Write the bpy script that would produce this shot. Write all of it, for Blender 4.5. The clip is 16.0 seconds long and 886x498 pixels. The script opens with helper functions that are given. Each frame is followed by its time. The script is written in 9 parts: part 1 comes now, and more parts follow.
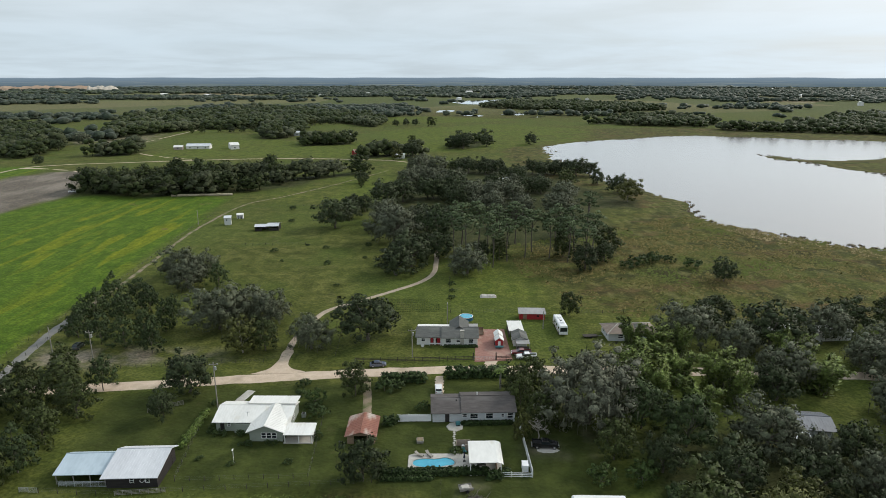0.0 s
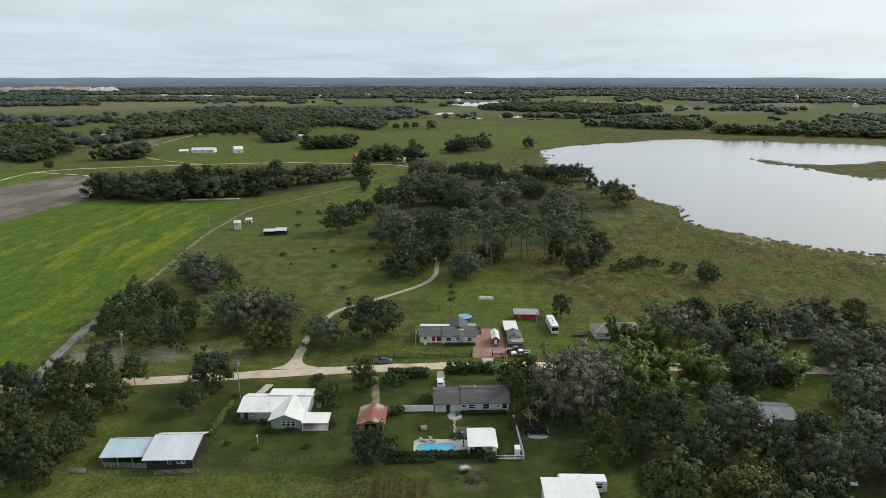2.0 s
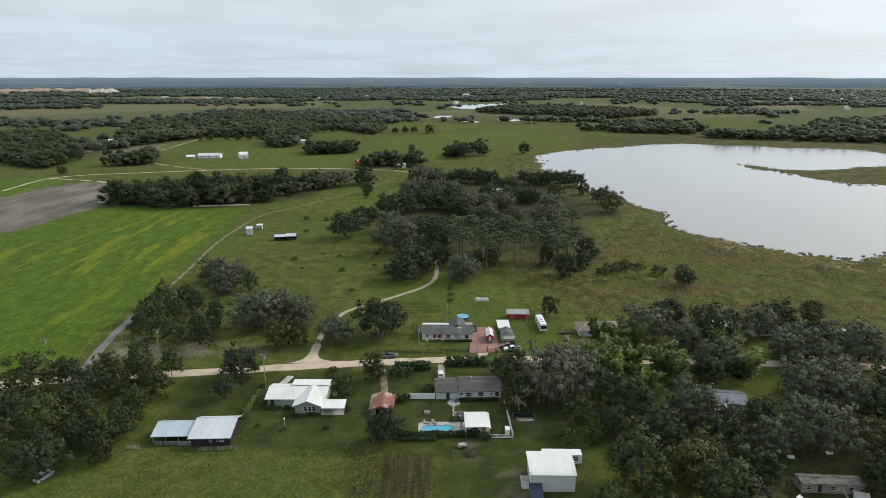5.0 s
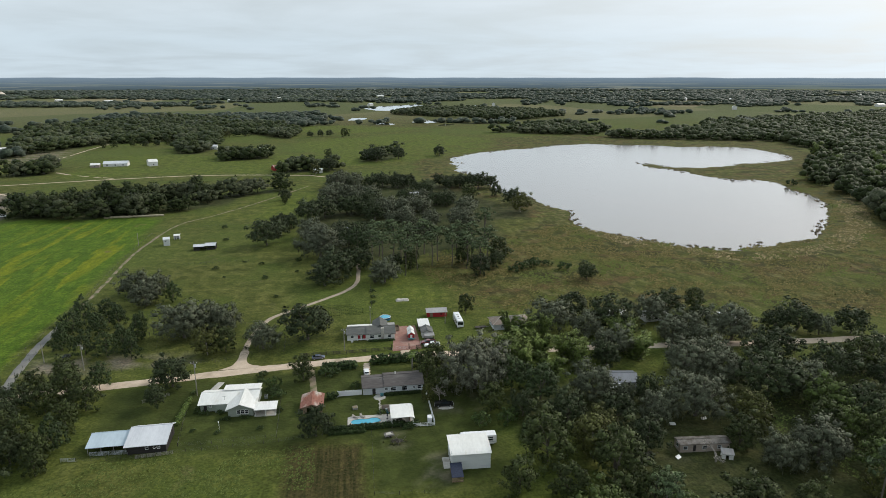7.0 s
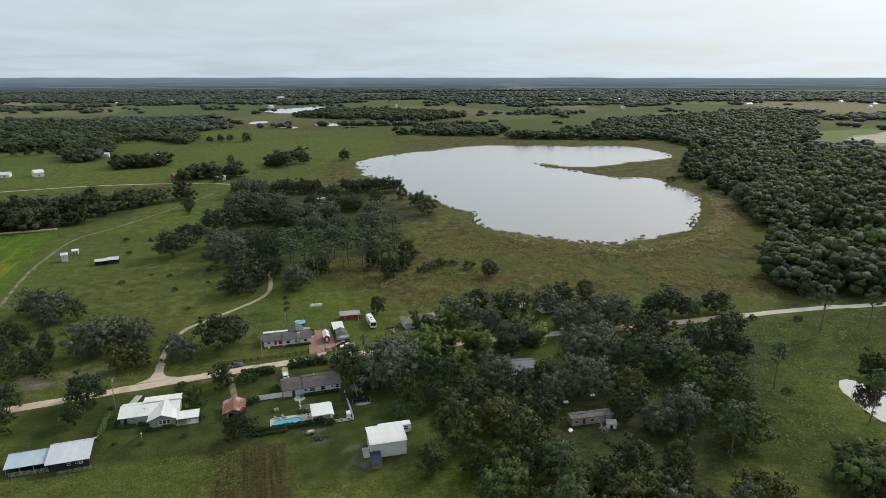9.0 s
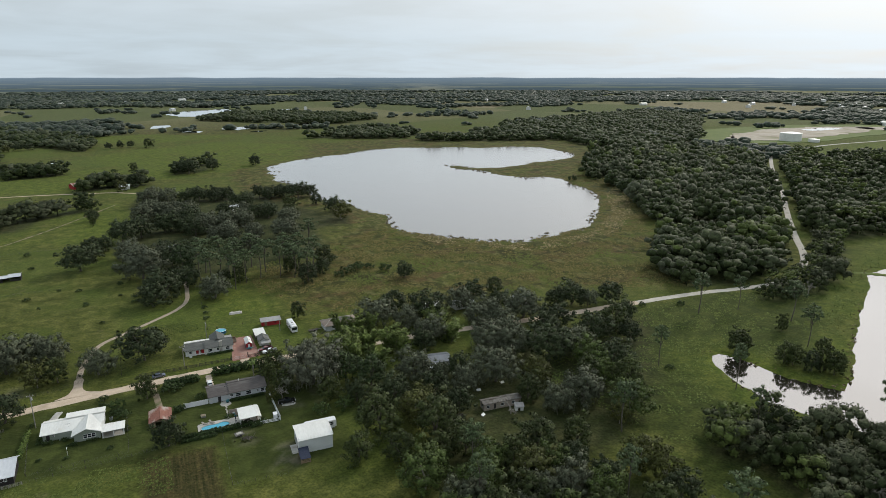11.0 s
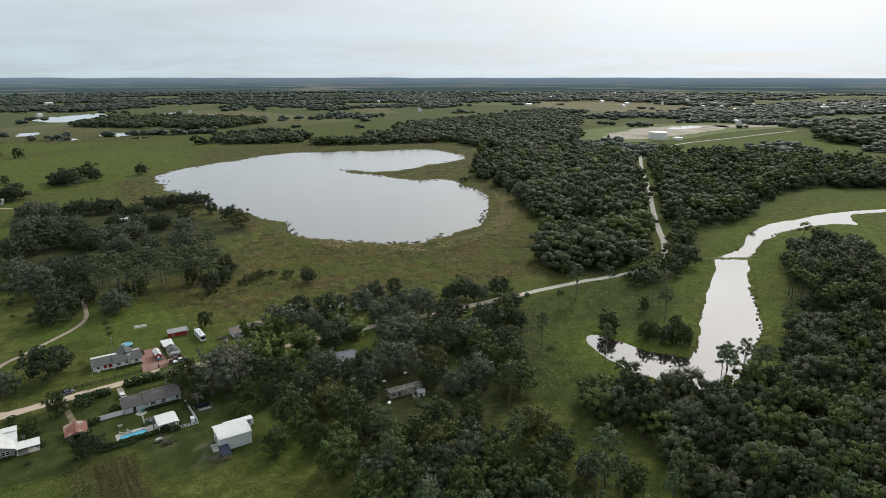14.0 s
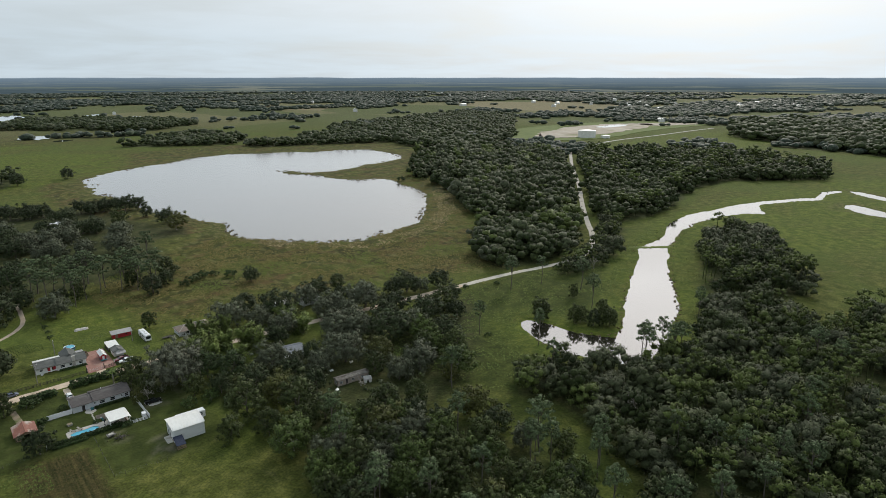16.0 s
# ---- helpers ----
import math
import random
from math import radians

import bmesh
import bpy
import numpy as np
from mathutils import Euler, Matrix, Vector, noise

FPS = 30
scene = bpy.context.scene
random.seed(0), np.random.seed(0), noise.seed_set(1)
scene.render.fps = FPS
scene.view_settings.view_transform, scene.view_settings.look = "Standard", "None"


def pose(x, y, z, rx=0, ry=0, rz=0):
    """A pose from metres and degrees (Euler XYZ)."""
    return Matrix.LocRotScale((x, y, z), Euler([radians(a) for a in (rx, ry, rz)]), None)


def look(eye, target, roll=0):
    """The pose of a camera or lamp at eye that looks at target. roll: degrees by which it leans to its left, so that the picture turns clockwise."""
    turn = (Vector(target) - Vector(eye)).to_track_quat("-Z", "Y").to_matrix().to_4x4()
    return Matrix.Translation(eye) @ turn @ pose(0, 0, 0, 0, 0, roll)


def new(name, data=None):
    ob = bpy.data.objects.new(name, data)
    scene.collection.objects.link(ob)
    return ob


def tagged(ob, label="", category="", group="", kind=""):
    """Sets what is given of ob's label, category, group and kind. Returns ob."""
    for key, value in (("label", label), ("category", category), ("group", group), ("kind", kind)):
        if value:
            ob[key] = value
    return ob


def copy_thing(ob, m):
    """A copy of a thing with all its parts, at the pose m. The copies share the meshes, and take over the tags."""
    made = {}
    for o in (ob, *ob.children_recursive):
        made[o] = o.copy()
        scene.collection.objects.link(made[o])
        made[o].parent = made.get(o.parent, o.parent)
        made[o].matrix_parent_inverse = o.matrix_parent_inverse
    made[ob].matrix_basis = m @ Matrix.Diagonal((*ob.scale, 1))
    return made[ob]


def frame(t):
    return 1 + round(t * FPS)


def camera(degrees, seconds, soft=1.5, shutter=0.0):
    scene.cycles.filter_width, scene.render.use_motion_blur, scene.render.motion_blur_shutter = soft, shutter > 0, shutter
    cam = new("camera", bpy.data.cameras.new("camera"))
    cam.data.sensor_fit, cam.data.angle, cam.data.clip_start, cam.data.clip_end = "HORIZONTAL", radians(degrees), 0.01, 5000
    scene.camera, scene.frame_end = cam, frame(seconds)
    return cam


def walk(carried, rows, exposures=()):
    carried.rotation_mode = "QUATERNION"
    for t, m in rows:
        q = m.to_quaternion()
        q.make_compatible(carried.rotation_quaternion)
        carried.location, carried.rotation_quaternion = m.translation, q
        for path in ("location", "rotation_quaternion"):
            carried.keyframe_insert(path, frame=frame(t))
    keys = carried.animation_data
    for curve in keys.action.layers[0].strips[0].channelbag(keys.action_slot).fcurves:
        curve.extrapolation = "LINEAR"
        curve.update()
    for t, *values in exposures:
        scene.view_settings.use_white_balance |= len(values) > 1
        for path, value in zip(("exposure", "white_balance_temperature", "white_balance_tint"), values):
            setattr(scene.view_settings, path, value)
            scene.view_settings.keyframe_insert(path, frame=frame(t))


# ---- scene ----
# ---- camera and flight ----
cam = camera(70.47, 16.0, soft=0.6)
PITCH = -15.37
FLIGHT = [
    (0, 0.00, 0.00, 77.00, 0.00), (0.5, -0.19, -3.76, 78.49, 0.04), (1, -0.33, -7.52, 80.00, 0.06),
    (1.5, -0.41, -11.22, 81.51, 0.08), (2, -0.52, -14.93, 83.00, 0.08), (2.5, -0.62, -18.66, 84.49, 0.09),
    (3, -0.75, -22.39, 85.96, 0.09), (4.2, -1.05, -31.35, 89.42, 0.10), (4.9, -1.20, -36.58, 91.42, 0.18),
    (5.5, -1.33, -41.03, 93.12, 1.74), (6, -1.46, -44.63, 94.54, 3.72), (6.5, -1.66, -48.27, 95.95, 5.77),
    (7, -1.95, -51.92, 97.34, 7.87), (7.5, -2.42, -55.58, 98.74, 10.05), (8, -3.11, -59.24, 100.19, 12.24),
    (8.5, -3.97, -62.88, 101.67, 14.40), (9, -4.93, -66.44, 103.08, 16.49), (9.5, -5.98, -69.92, 104.42, 18.54),
    (12, -12.81, -87.06, 111.29, 28.29), (12.5, -14.66, -90.29, 112.71, 30.13), (13, -16.58, -93.47, 114.10, 31.75),
    (13.5, -18.53, -96.56, 115.26, 33.01), (14, -20.50, -99.55, 116.01, 34.10), (14.5, -22.58, -102.47, 116.46, 35.47),
    (15, -24.86, -105.38, 116.73, 36.95), (15.5, -27.31, -108.29, 116.90, 38.45), (16, -29.85, -111.14, 117.05, 39.88),
]
walk(cam, [(t, pose(x, y, z, 90 + PITCH, 0, -yaw)) for t, x, y, z, yaw in FLIGHT],
     exposures=[(0, 0.08), (5.5, 0.08), (7, 0.05), (8.5, -0.03), (12, -0.07), (16, -0.07)])

# ---- sky and sun: thin high overcast, the sun veiled ahead to the east ----
SUN_AZ, SUN_EL = 62.0, 34.0
world = bpy.data.worlds.new("sky")
scene.world = world
world.use_nodes = True


def build_sky():
    nt = world.node_tree
    nd, ln = nt.nodes, nt.links
    nd.clear()

    def add(kind, **kw):
        n = nd.new(kind)
        for k, v in kw.items():
            if k == "op":
                n.operation = v
            elif k == "blend":
                n.data_type, n.blend_type = "RGBA", v
        return n

    def math_(op, a, b=0.0, c=0.0):
        n = add("ShaderNodeMath", op=op)
        for i, v in enumerate((a, b, c)):
            if isinstance(v, (int, float)):
                n.inputs[i].default_value = v
            else:
                ln.new(v, n.inputs[i])
        return n.outputs[0]

    def mixc(f, a, b):
        n = add("ShaderNodeMix", blend="MIX")
        for i, v in ((0, f), (6, a), (7, b)):
            if isinstance(v, (int, float)):
                n.inputs[i].default_value = v
            elif isinstance(v, tuple):
                n.inputs[i].default_value = (*v, 1)
            else:
                ln.new(v, n.inputs[i])
        return n.outputs[2]

    sky = nd.new("ShaderNodeTexSky")
    sky.sky_type, sky.sun_disc = "NISHITA", False
    sky.sun_elevation, sky.sun_rotation = radians(SUN_EL), radians(SUN_AZ)
    sky.air_density, sky.dust_density, sky.ozone_density = 1.2, 2.5, 1.0
    co = nd.new("ShaderNodeTexCoord")
    sep = nd.new("ShaderNodeSeparateXYZ")
    ln.new(co.outputs["Generated"], sep.inputs[0])
    x, y, z = sep.outputs
    # cloud deck seen in perspective
    den = math_("ADD", math_("MAXIMUM", z, 0.0), 0.09)
    comb = nd.new("ShaderNodeCombineXYZ")
    ln.new(math_("DIVIDE", x, den), comb.inputs[0])
    ln.new(math_("DIVIDE", y, den), comb.inputs[1])
    n1 = nd.new("ShaderNodeTexNoise")
    n1.inputs["Scale"].default_value, n1.inputs["Detail"].default_value, n1.inputs["Roughness"].default_value = 0.55, 7, 0.55
    n1.inputs["Distortion"].default_value = 0.5
    ln.new(comb.outputs[0], n1.inputs["Vector"])
    n2 = nd.new("ShaderNodeTexNoise")
    n2.inputs["Scale"].default_value, n2.inputs["Detail"].default_value = 1.7, 6
    ln.new(comb.outputs[0], n2.inputs["Vector"])
    thick = math_("ADD", math_("MULTIPLY", n1.outputs[0], 0.75), math_("MULTIPLY", n2.outputs[0], 0.25))
    fac = nd.new("ShaderNodeMapRange")
    fac.interpolation_type = "SMOOTHSTEP"
    for i, v in ((1, 0.30), (2, 0.62), (3, 0.86), (4, 1.0)):
        fac.inputs[i].default_value = v
    ln.new(thick, fac.inputs[0])
    # glow of the veiled sun
    sx, sy, sz = (math.sin(radians(SUN_AZ)) * math.cos(radians(SUN_EL)), math.cos(radians(SUN_AZ)) * math.cos(radians(SUN_EL)), math.sin(radians(SUN_EL)))
    dot = math_("ADD", math_("ADD", math_("MULTIPLY", x, sx), math_("MULTIPLY", y, sy)), math_("MULTIPLY", z, sz))
    glow = math_("POWER", math_("MAXIMUM", dot, 0.0), 4.0)
    core = math_("POWER", math_("MAXIMUM", dot, 0.0), 22.0)
    swell = math_("MULTIPLY_ADD", math_("MINIMUM", math_("MAXIMUM", math_("SUBTRACT", z, 0.06), 0.0), 0.4), 2.6, 0.20)
    shade = math_("MULTIPLY_ADD", math_("SUBTRACT", thick, 0.5), swell, 1.0)
    lum = math_("MULTIPLY", math_("ADD", math_("MULTIPLY_ADD", glow, 0.43, 0.765), math_("MULTIPLY", core, 1.7)), shade)
    cloud = nd.new("ShaderNodeMix")
    cloud.data_type, cloud.blend_type = "RGBA", "MULTIPLY"
    cloud.inputs[0].default_value = 1.0
    high = math_("MAXIMUM", math_("SUBTRACT", z, 0.05), 0.0)
    low = math_("MAXIMUM", math_("SUBTRACT", 0.8, z), 0.0)
    warm = math_("MULTIPLY_ADD", math_("MULTIPLY", high, math_("MULTIPLY", low, low)), 6.0, math_("MULTIPLY", glow, 0.7))
    ln.new(mixc(math_("MINIMUM", warm, 1.0), (0.77, 0.905, 1.0), (1.0, 0.975, 0.955)), cloud.inputs[6])
    ln.new(lum, cloud.inputs[7])
    skyc = nd.new("ShaderNodeMix")
    skyc.data_type, skyc.blend_type = "RGBA", "MULTIPLY"
    skyc.inputs[0].default_value = 1.0
    ln.new(sky.outputs[0], skyc.inputs[6])
    skyc.inputs[7].default_value = (0.085, 0.085, 0.085, 1)
    above = mixc(fac.outputs[0], skyc.outputs[2], cloud.outputs[2])
    # distant plain of woods and fields beyond the ground sheet, up to the horizon
    drop = math_("DIVIDE", 0.1, math_("MAXIMUM", math_("MULTIPLY", z, -1.0), 0.0025))
    plan = nd.new("ShaderNodeCombineXYZ")
    ln.new(math_("MULTIPLY", x, drop), plan.inputs[0])
    ln.new(math_("MULTIPLY", y, drop), plan.inputs[1])

    def patch(scale, detail, lo, hi):
        n = nd.new("ShaderNodeTexNoise")
        n.inputs["Scale"].default_value, n.inputs["Detail"].default_value, n.inputs["Roughness"].default_value = scale, detail, 0.6
        ln.new(plan.outputs[0], n.inputs["Vector"])
        r = nd.new("ShaderNodeMapRange")
        for i, v in ((1, lo), (2, hi), (3, 0.0), (4, 1.0)):
            r.inputs[i].default_value = v
        ln.new(n.outputs[0], r.inputs[0])
        return r.outputs[0]

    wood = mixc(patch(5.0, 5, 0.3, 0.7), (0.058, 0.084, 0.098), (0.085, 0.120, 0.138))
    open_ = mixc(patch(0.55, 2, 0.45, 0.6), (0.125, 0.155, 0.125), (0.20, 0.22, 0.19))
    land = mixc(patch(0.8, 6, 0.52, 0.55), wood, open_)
    # blue haze painted over the plain, thickening towards the horizon
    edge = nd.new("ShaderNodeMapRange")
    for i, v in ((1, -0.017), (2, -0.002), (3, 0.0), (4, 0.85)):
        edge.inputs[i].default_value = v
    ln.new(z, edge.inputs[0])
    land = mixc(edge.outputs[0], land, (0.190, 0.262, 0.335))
    n4 = nd.new("ShaderNodeTexNoise")
    n4.inputs["Scale"].default_value, n4.inputs["Detail"].default_value = 14.0, 3
    ln.new(co.outputs["Generated"], n4.inputs["Vector"])
    rim = math_("MULTIPLY_ADD", n4.outputs[0], 0.0028, -0.0030)
    step = nd.new("ShaderNodeMapRange")
    for i, v in ((1, -0.0006), (2, 0.0006), (3, 0.0), (4, 1.0)):
        step.inputs[i].default_value = v
    ln.new(math_("SUBTRACT", z, rim), step.inputs[0])
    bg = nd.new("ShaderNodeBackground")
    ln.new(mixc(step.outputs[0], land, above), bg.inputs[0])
    bg.inputs[1].default_value = 1.0
    ln.new(bg.outputs[0], nd.new("ShaderNodeOutputWorld").inputs[0])


build_sky()
sun = new("sun", bpy.data.lights.new("sun", "SUN"))
sun.data.energy, sun.data.angle, sun.data.color = 1.9, radians(11), (1.0, 0.93, 0.82)
sun.matrix_world = look((0, 0, 500), (-math.sin(radians(SUN_AZ)), -math.cos(radians(SUN_AZ)), 500 - math.tan(radians(SUN_EL))))
scene.view_settings.exposure = 0.0


# ---- materials ----
def material(name, dark, light, scale=1.0, rough=0.8, metal=0.0, bump=0.0, bump_scale=6.0, spec=0.3, random_mix=0.0, island=0.0, stretch=(1, 1, 1), grime=None, grime_scale=0.3, grime_at=(0.55, 0.75)):
    """Two tones by two scales of noise, with an optional third tone of stains, varied by object or island."""
    m = bpy.data.materials.new(name)
    m.use_nodes = True
    nt = m.node_tree
    nd, ln = nt.nodes, nt.links
    bsdf = nd["Principled BSDF"]
    co = nd.new("ShaderNodeTexCoord")
    mp = nd.new("ShaderNodeMapping")
    mp.inputs["Scale"].default_value = stretch
    ln.new(co.outputs["Object"], mp.inputs[0])
    na, nb = nd.new("ShaderNodeTexNoise"), nd.new("ShaderNodeTexNoise")
    na.inputs["Scale"].default_value, na.inputs["Detail"].default_value = scale, 5
    nb.inputs["Scale"].default_value, nb.inputs["Detail"].default_value = scale * 7, 3
    ln.new(mp.outputs[0], na.inputs[0])
    ln.new(mp.outputs[0], nb.inputs[0])
    s = nd.new("ShaderNodeMath")
    s.operation = "MULTIPLY_ADD"
    s.inputs[1].default_value = 0.4
    ln.new(nb.outputs[0], s.inputs[0])
    s2 = nd.new("ShaderNodeMath")
    s2.operation = "MULTIPLY"
    s2.inputs[1].default_value = 0.6
    ln.new(na.outputs[0], s2.inputs[0])
    ln.new(s2.outputs[0], s.inputs[2])
    val = s.outputs[0]
    for amount, node, out in ((random_mix, "ShaderNodeObjectInfo", "Random"), (island, "ShaderNodeNewGeometry", "Random Per Island")):
        if amount:
            r = nd.new(node)
            a = nd.new("ShaderNodeMath")
            a.operation = "MULTIPLY_ADD"
            a.inputs[1].default_value = amount
            ln.new(r.outputs[out], a.inputs[0])
            b = nd.new("ShaderNodeMath")
            b.operation = "SUBTRACT"
            b.inputs[1].default_value = amount / 2
            ln.new(val, b.inputs[0])
            ln.new(b.outputs[0], a.inputs[2])
            val = a.outputs[0]
    rng = nd.new("ShaderNodeMapRange")
    rng.inputs[1].default_value, rng.inputs[2].default_value = 0.3, 0.7
    ln.new(val, rng.inputs[0])
    mix = nd.new("ShaderNodeMix")
    mix.data_type = "RGBA"
    mix.inputs[6].default_value, mix.inputs[7].default_value = (*dark, 1), (*light, 1)
    ln.new(rng.outputs[0], mix.inputs[0])
    col = mix.outputs[2]
    if grime:
        ng = nd.new("ShaderNodeTexNoise")
        ng.inputs["Scale"].default_value, ng.inputs["Detail"].default_value = grime_scale, 6
        ln.new(mp.outputs[0], ng.inputs[0])
        gr = nd.new("ShaderNodeMapRange")
        gr.inputs[1].default_value, gr.inputs[2].default_value = grime_at
        ln.new(ng.outputs[0], gr.inputs[0])
        mg = nd.new("ShaderNodeMix")
        mg.data_type = "RGBA"
        mg.inputs[7].default_value = (*grime, 1)
        ln.new(gr.outputs[0], mg.inputs[0])
        ln.new(col, mg.inputs[6])
        col = mg.outputs[2]
    ln.new(col, bsdf.inputs["Base Color"])
    bsdf.inputs["Roughness"].default_value, bsdf.inputs["Metallic"].default_value = rough, metal
    bsdf.inputs["Specular IOR Level"].default_value = spec
    if bump:
        bp = nd.new("ShaderNodeBump")
        bp.inputs["Strength"].default_value, bp.inputs["Distance"].default_value = min(bump, 1.0), 0.05
        nz = nd.new("ShaderNodeTexNoise")
        nz.inputs["Scale"].default_value, nz.inputs["Detail"].default_value = bump_scale, 4
        ln.new(mp.outputs[0], nz.inputs[0])
        ln.new(nz.outputs[0], bp.inputs["Height"])
        ln.new(bp.outputs[0], bsdf.inputs["Normal"])
    return m


def foliage(name, dark, light, grain=1.5, tint="", haze_sheen=0.02, gloss=0.15):
    """Leaves: two tones by tree and spray, broken up by the light and dark of the single twigs, with a waxy gloss and a
    grazing sheen that stands in for haze on far canopies.
    """
    m = bpy.data.materials.new(name)
    m.use_nodes = True
    nd, ln = m.node_tree.nodes, m.node_tree.links
    b = nd["Principled BSDF"]
    geo = nd.new("ShaderNodeNewGeometry")

    def noise_(scale, detail, rough):
        n = nd.new("ShaderNodeTexNoise")
        for k, v in (("Scale", scale), ("Detail", detail), ("Roughness", rough)):
            n.inputs[k].default_value = v
        ln.new(geo.outputs["Position"], n.inputs["Vector"])
        return n.outputs[0]

    def ramp(v, lo, hi, a, b_):
        n = nd.new("ShaderNodeMapRange")
        for i, q in ((1, lo), (2, hi), (3, a), (4, b_)):
            n.inputs[i].default_value = q
        ln.new(v, n.inputs[0])
        return n.outputs[0]

    def sum_(a, b_):
        n = nd.new("ShaderNodeMath")
        ln.new(a, n.inputs[0])
        ln.new(b_, n.inputs[1])
        return n.outputs[0]

    wide, fine = noise_(0.3, 3, 0.5), noise_(grain, 4, 0.72)
    if tint:
        at = nd.new("ShaderNodeAttribute")
        at.attribute_name = tint
        base = nd.new("ShaderNodeValToRGB")
        el = base.color_ramp.elements
        for i, p in enumerate((0.0, 1.0, 0.3, 0.5, 0.68, 0.82)):
            e = el[i] if i < 2 else el.new(p)
            e.position = p
        for e, c in zip(sorted(el, key=lambda q: q.position), dark):
            e.color = (*c, 1)
        ln.new(at.outputs["Fac"], base.inputs[0])
        col = base.outputs[0]
        vary = sum_(ramp(geo.outputs["Random Per Island"], 0, 1, 0.36, 0.52), ramp(wide, 0.3, 0.7, 0.3, 0.6))
    else:
        tone = sum_(ramp(wide, 0.3, 0.7, 0.0, 0.4), ramp(nd.new("ShaderNodeObjectInfo").outputs["Random"], 0, 1, 0.0, 0.36))
        mix = nd.new("ShaderNodeMix")
        mix.data_type = "RGBA"
        mix.inputs[6].default_value, mix.inputs[7].default_value = (*dark, 1), (*light, 1)
        ln.new(sum_(tone, ramp(geo.outputs["Random Per Island"], 0, 1, 0.04, 0.26)), mix.inputs[0])
        col = mix.outputs[2]
        vary = ramp(geo.outputs["Random Per Island"], 0, 1, 0.72, 1.24)
    speck = nd.new("ShaderNodeMath")
    speck.operation = "MULTIPLY"
    ln.new(ramp(fine, 0.32, 0.70, 0.40, 1.52) if not tint else ramp(fine, 0.34, 0.68, 0.42, 1.58), speck.inputs[0])
    ln.new(vary, speck.inputs[1])
    mul = nd.new("ShaderNodeMix")
    mul.data_type, mul.blend_type = "RGBA", "MULTIPLY"
    mul.inputs[0].default_value = 1.0
    ln.new(col, mul.inputs[6])
    ln.new(speck.outputs[0], mul.inputs[7])
    ln.new(mul.outputs[2], b.inputs["Base Color"])
    bp = nd.new("ShaderNodeBump")
    bp.inputs["Strength"].default_value, bp.inputs["Distance"].default_value = 0.9, 0.35 / grain
    ln.new(fine, bp.inputs["Height"])
    ln.new(bp.outputs[0], b.inputs["Normal"])
    b.inputs["Roughness"].default_value, b.inputs["Specular IOR Level"].default_value = 0.62, gloss
    b.inputs["Sheen Weight"].default_value, b.inputs["Sheen Roughness"].default_value = haze_sheen, 0.5
    return m


LEAF = {}
for _k, _d, _l in (
    ("moss", (0.052, 0.061, 0.036), (0.132, 0.146, 0.090)), ("bigmoss", (0.074, 0.080, 0.054), (0.166, 0.172, 0.118)),
    ("oak", (0.020, 0.029, 0.012), (0.063, 0.083, 0.034)), ("broad", (0.023, 0.033, 0.011), (0.076, 0.097, 0.028)),
    ("laurel", (0.022, 0.035, 0.013), (0.063, 0.092, 0.032)), ("yellow", (0.040, 0.047, 0.012), (0.112, 0.120, 0.033)),
    ("lime", (0.037, 0.057, 0.014), (0.101, 0.138, 0.035)), ("pine", (0.050, 0.074, 0.032), (0.119, 0.160, 0.071)),
    ("bamboo", (0.052, 0.086, 0.017), (0.203, 0.265, 0.065)), ("shrub", (0.021, 0.038, 0.012), (0.063, 0.096, 0.028)),
    ("citrus", (0.026, 0.048, 0.013), (0.083, 0.125, 0.033)), ("hedge", (0.015, 0.028, 0.008), (0.049, 0.078, 0.022)),
):
    LEAF[_k] = foliage("foliage_" + _k, _d, _l)
BARK = material("bark", (0.07, 0.06, 0.05), (0.17, 0.15, 0.13), scale=1.5, rough=0.95, bump=0.6, bump_scale=4, stretch=(1, 1, 0.3))
PALEBARK = material("pale_bark", (0.20, 0.18, 0.16), (0.38, 0.35, 0.31), scale=1.5, rough=0.95, bump=0.5, stretch=(1, 1, 0.4))


# ---- numeric helpers ----
def value_noise(x, y, seed=0):
    xi, yi = np.floor(x).astype(np.int64), np.floor(y).astype(np.int64)
    fx, fy = x - xi, y - yi
    fx, fy = fx * fx * (3 - 2 * fx), fy * fy * (3 - 2 * fy)

    def h(a, b):
        n = (a * 374761393 + b * 668265263 + seed * 982451653) & 0x7FFFFFFF
        n = ((n ^ (n >> 13)) * 1274126177) & 0x7FFFFFFF
        return ((n ^ (n >> 16)) & 0xFFFF) / 65535.0

    a, b, c, d = h(xi, yi), h(xi + 1, yi), h(xi, yi + 1), h(xi + 1, yi + 1)
    return (a * (1 - fx) + b * fx) * (1 - fy) + (c * (1 - fx) + d * fx) * fy


def fbm(x, y, seed=0, octaves=4):
    total, amp, norm = 0.0, 1.0, 0.0
    for i in range(octaves):
        total = total + amp * value_noise(x * 2 ** i + 17.3 * i, y * 2 ** i - 9.1 * i, seed + i)
        norm += amp
        amp *= 0.5
    return total / norm


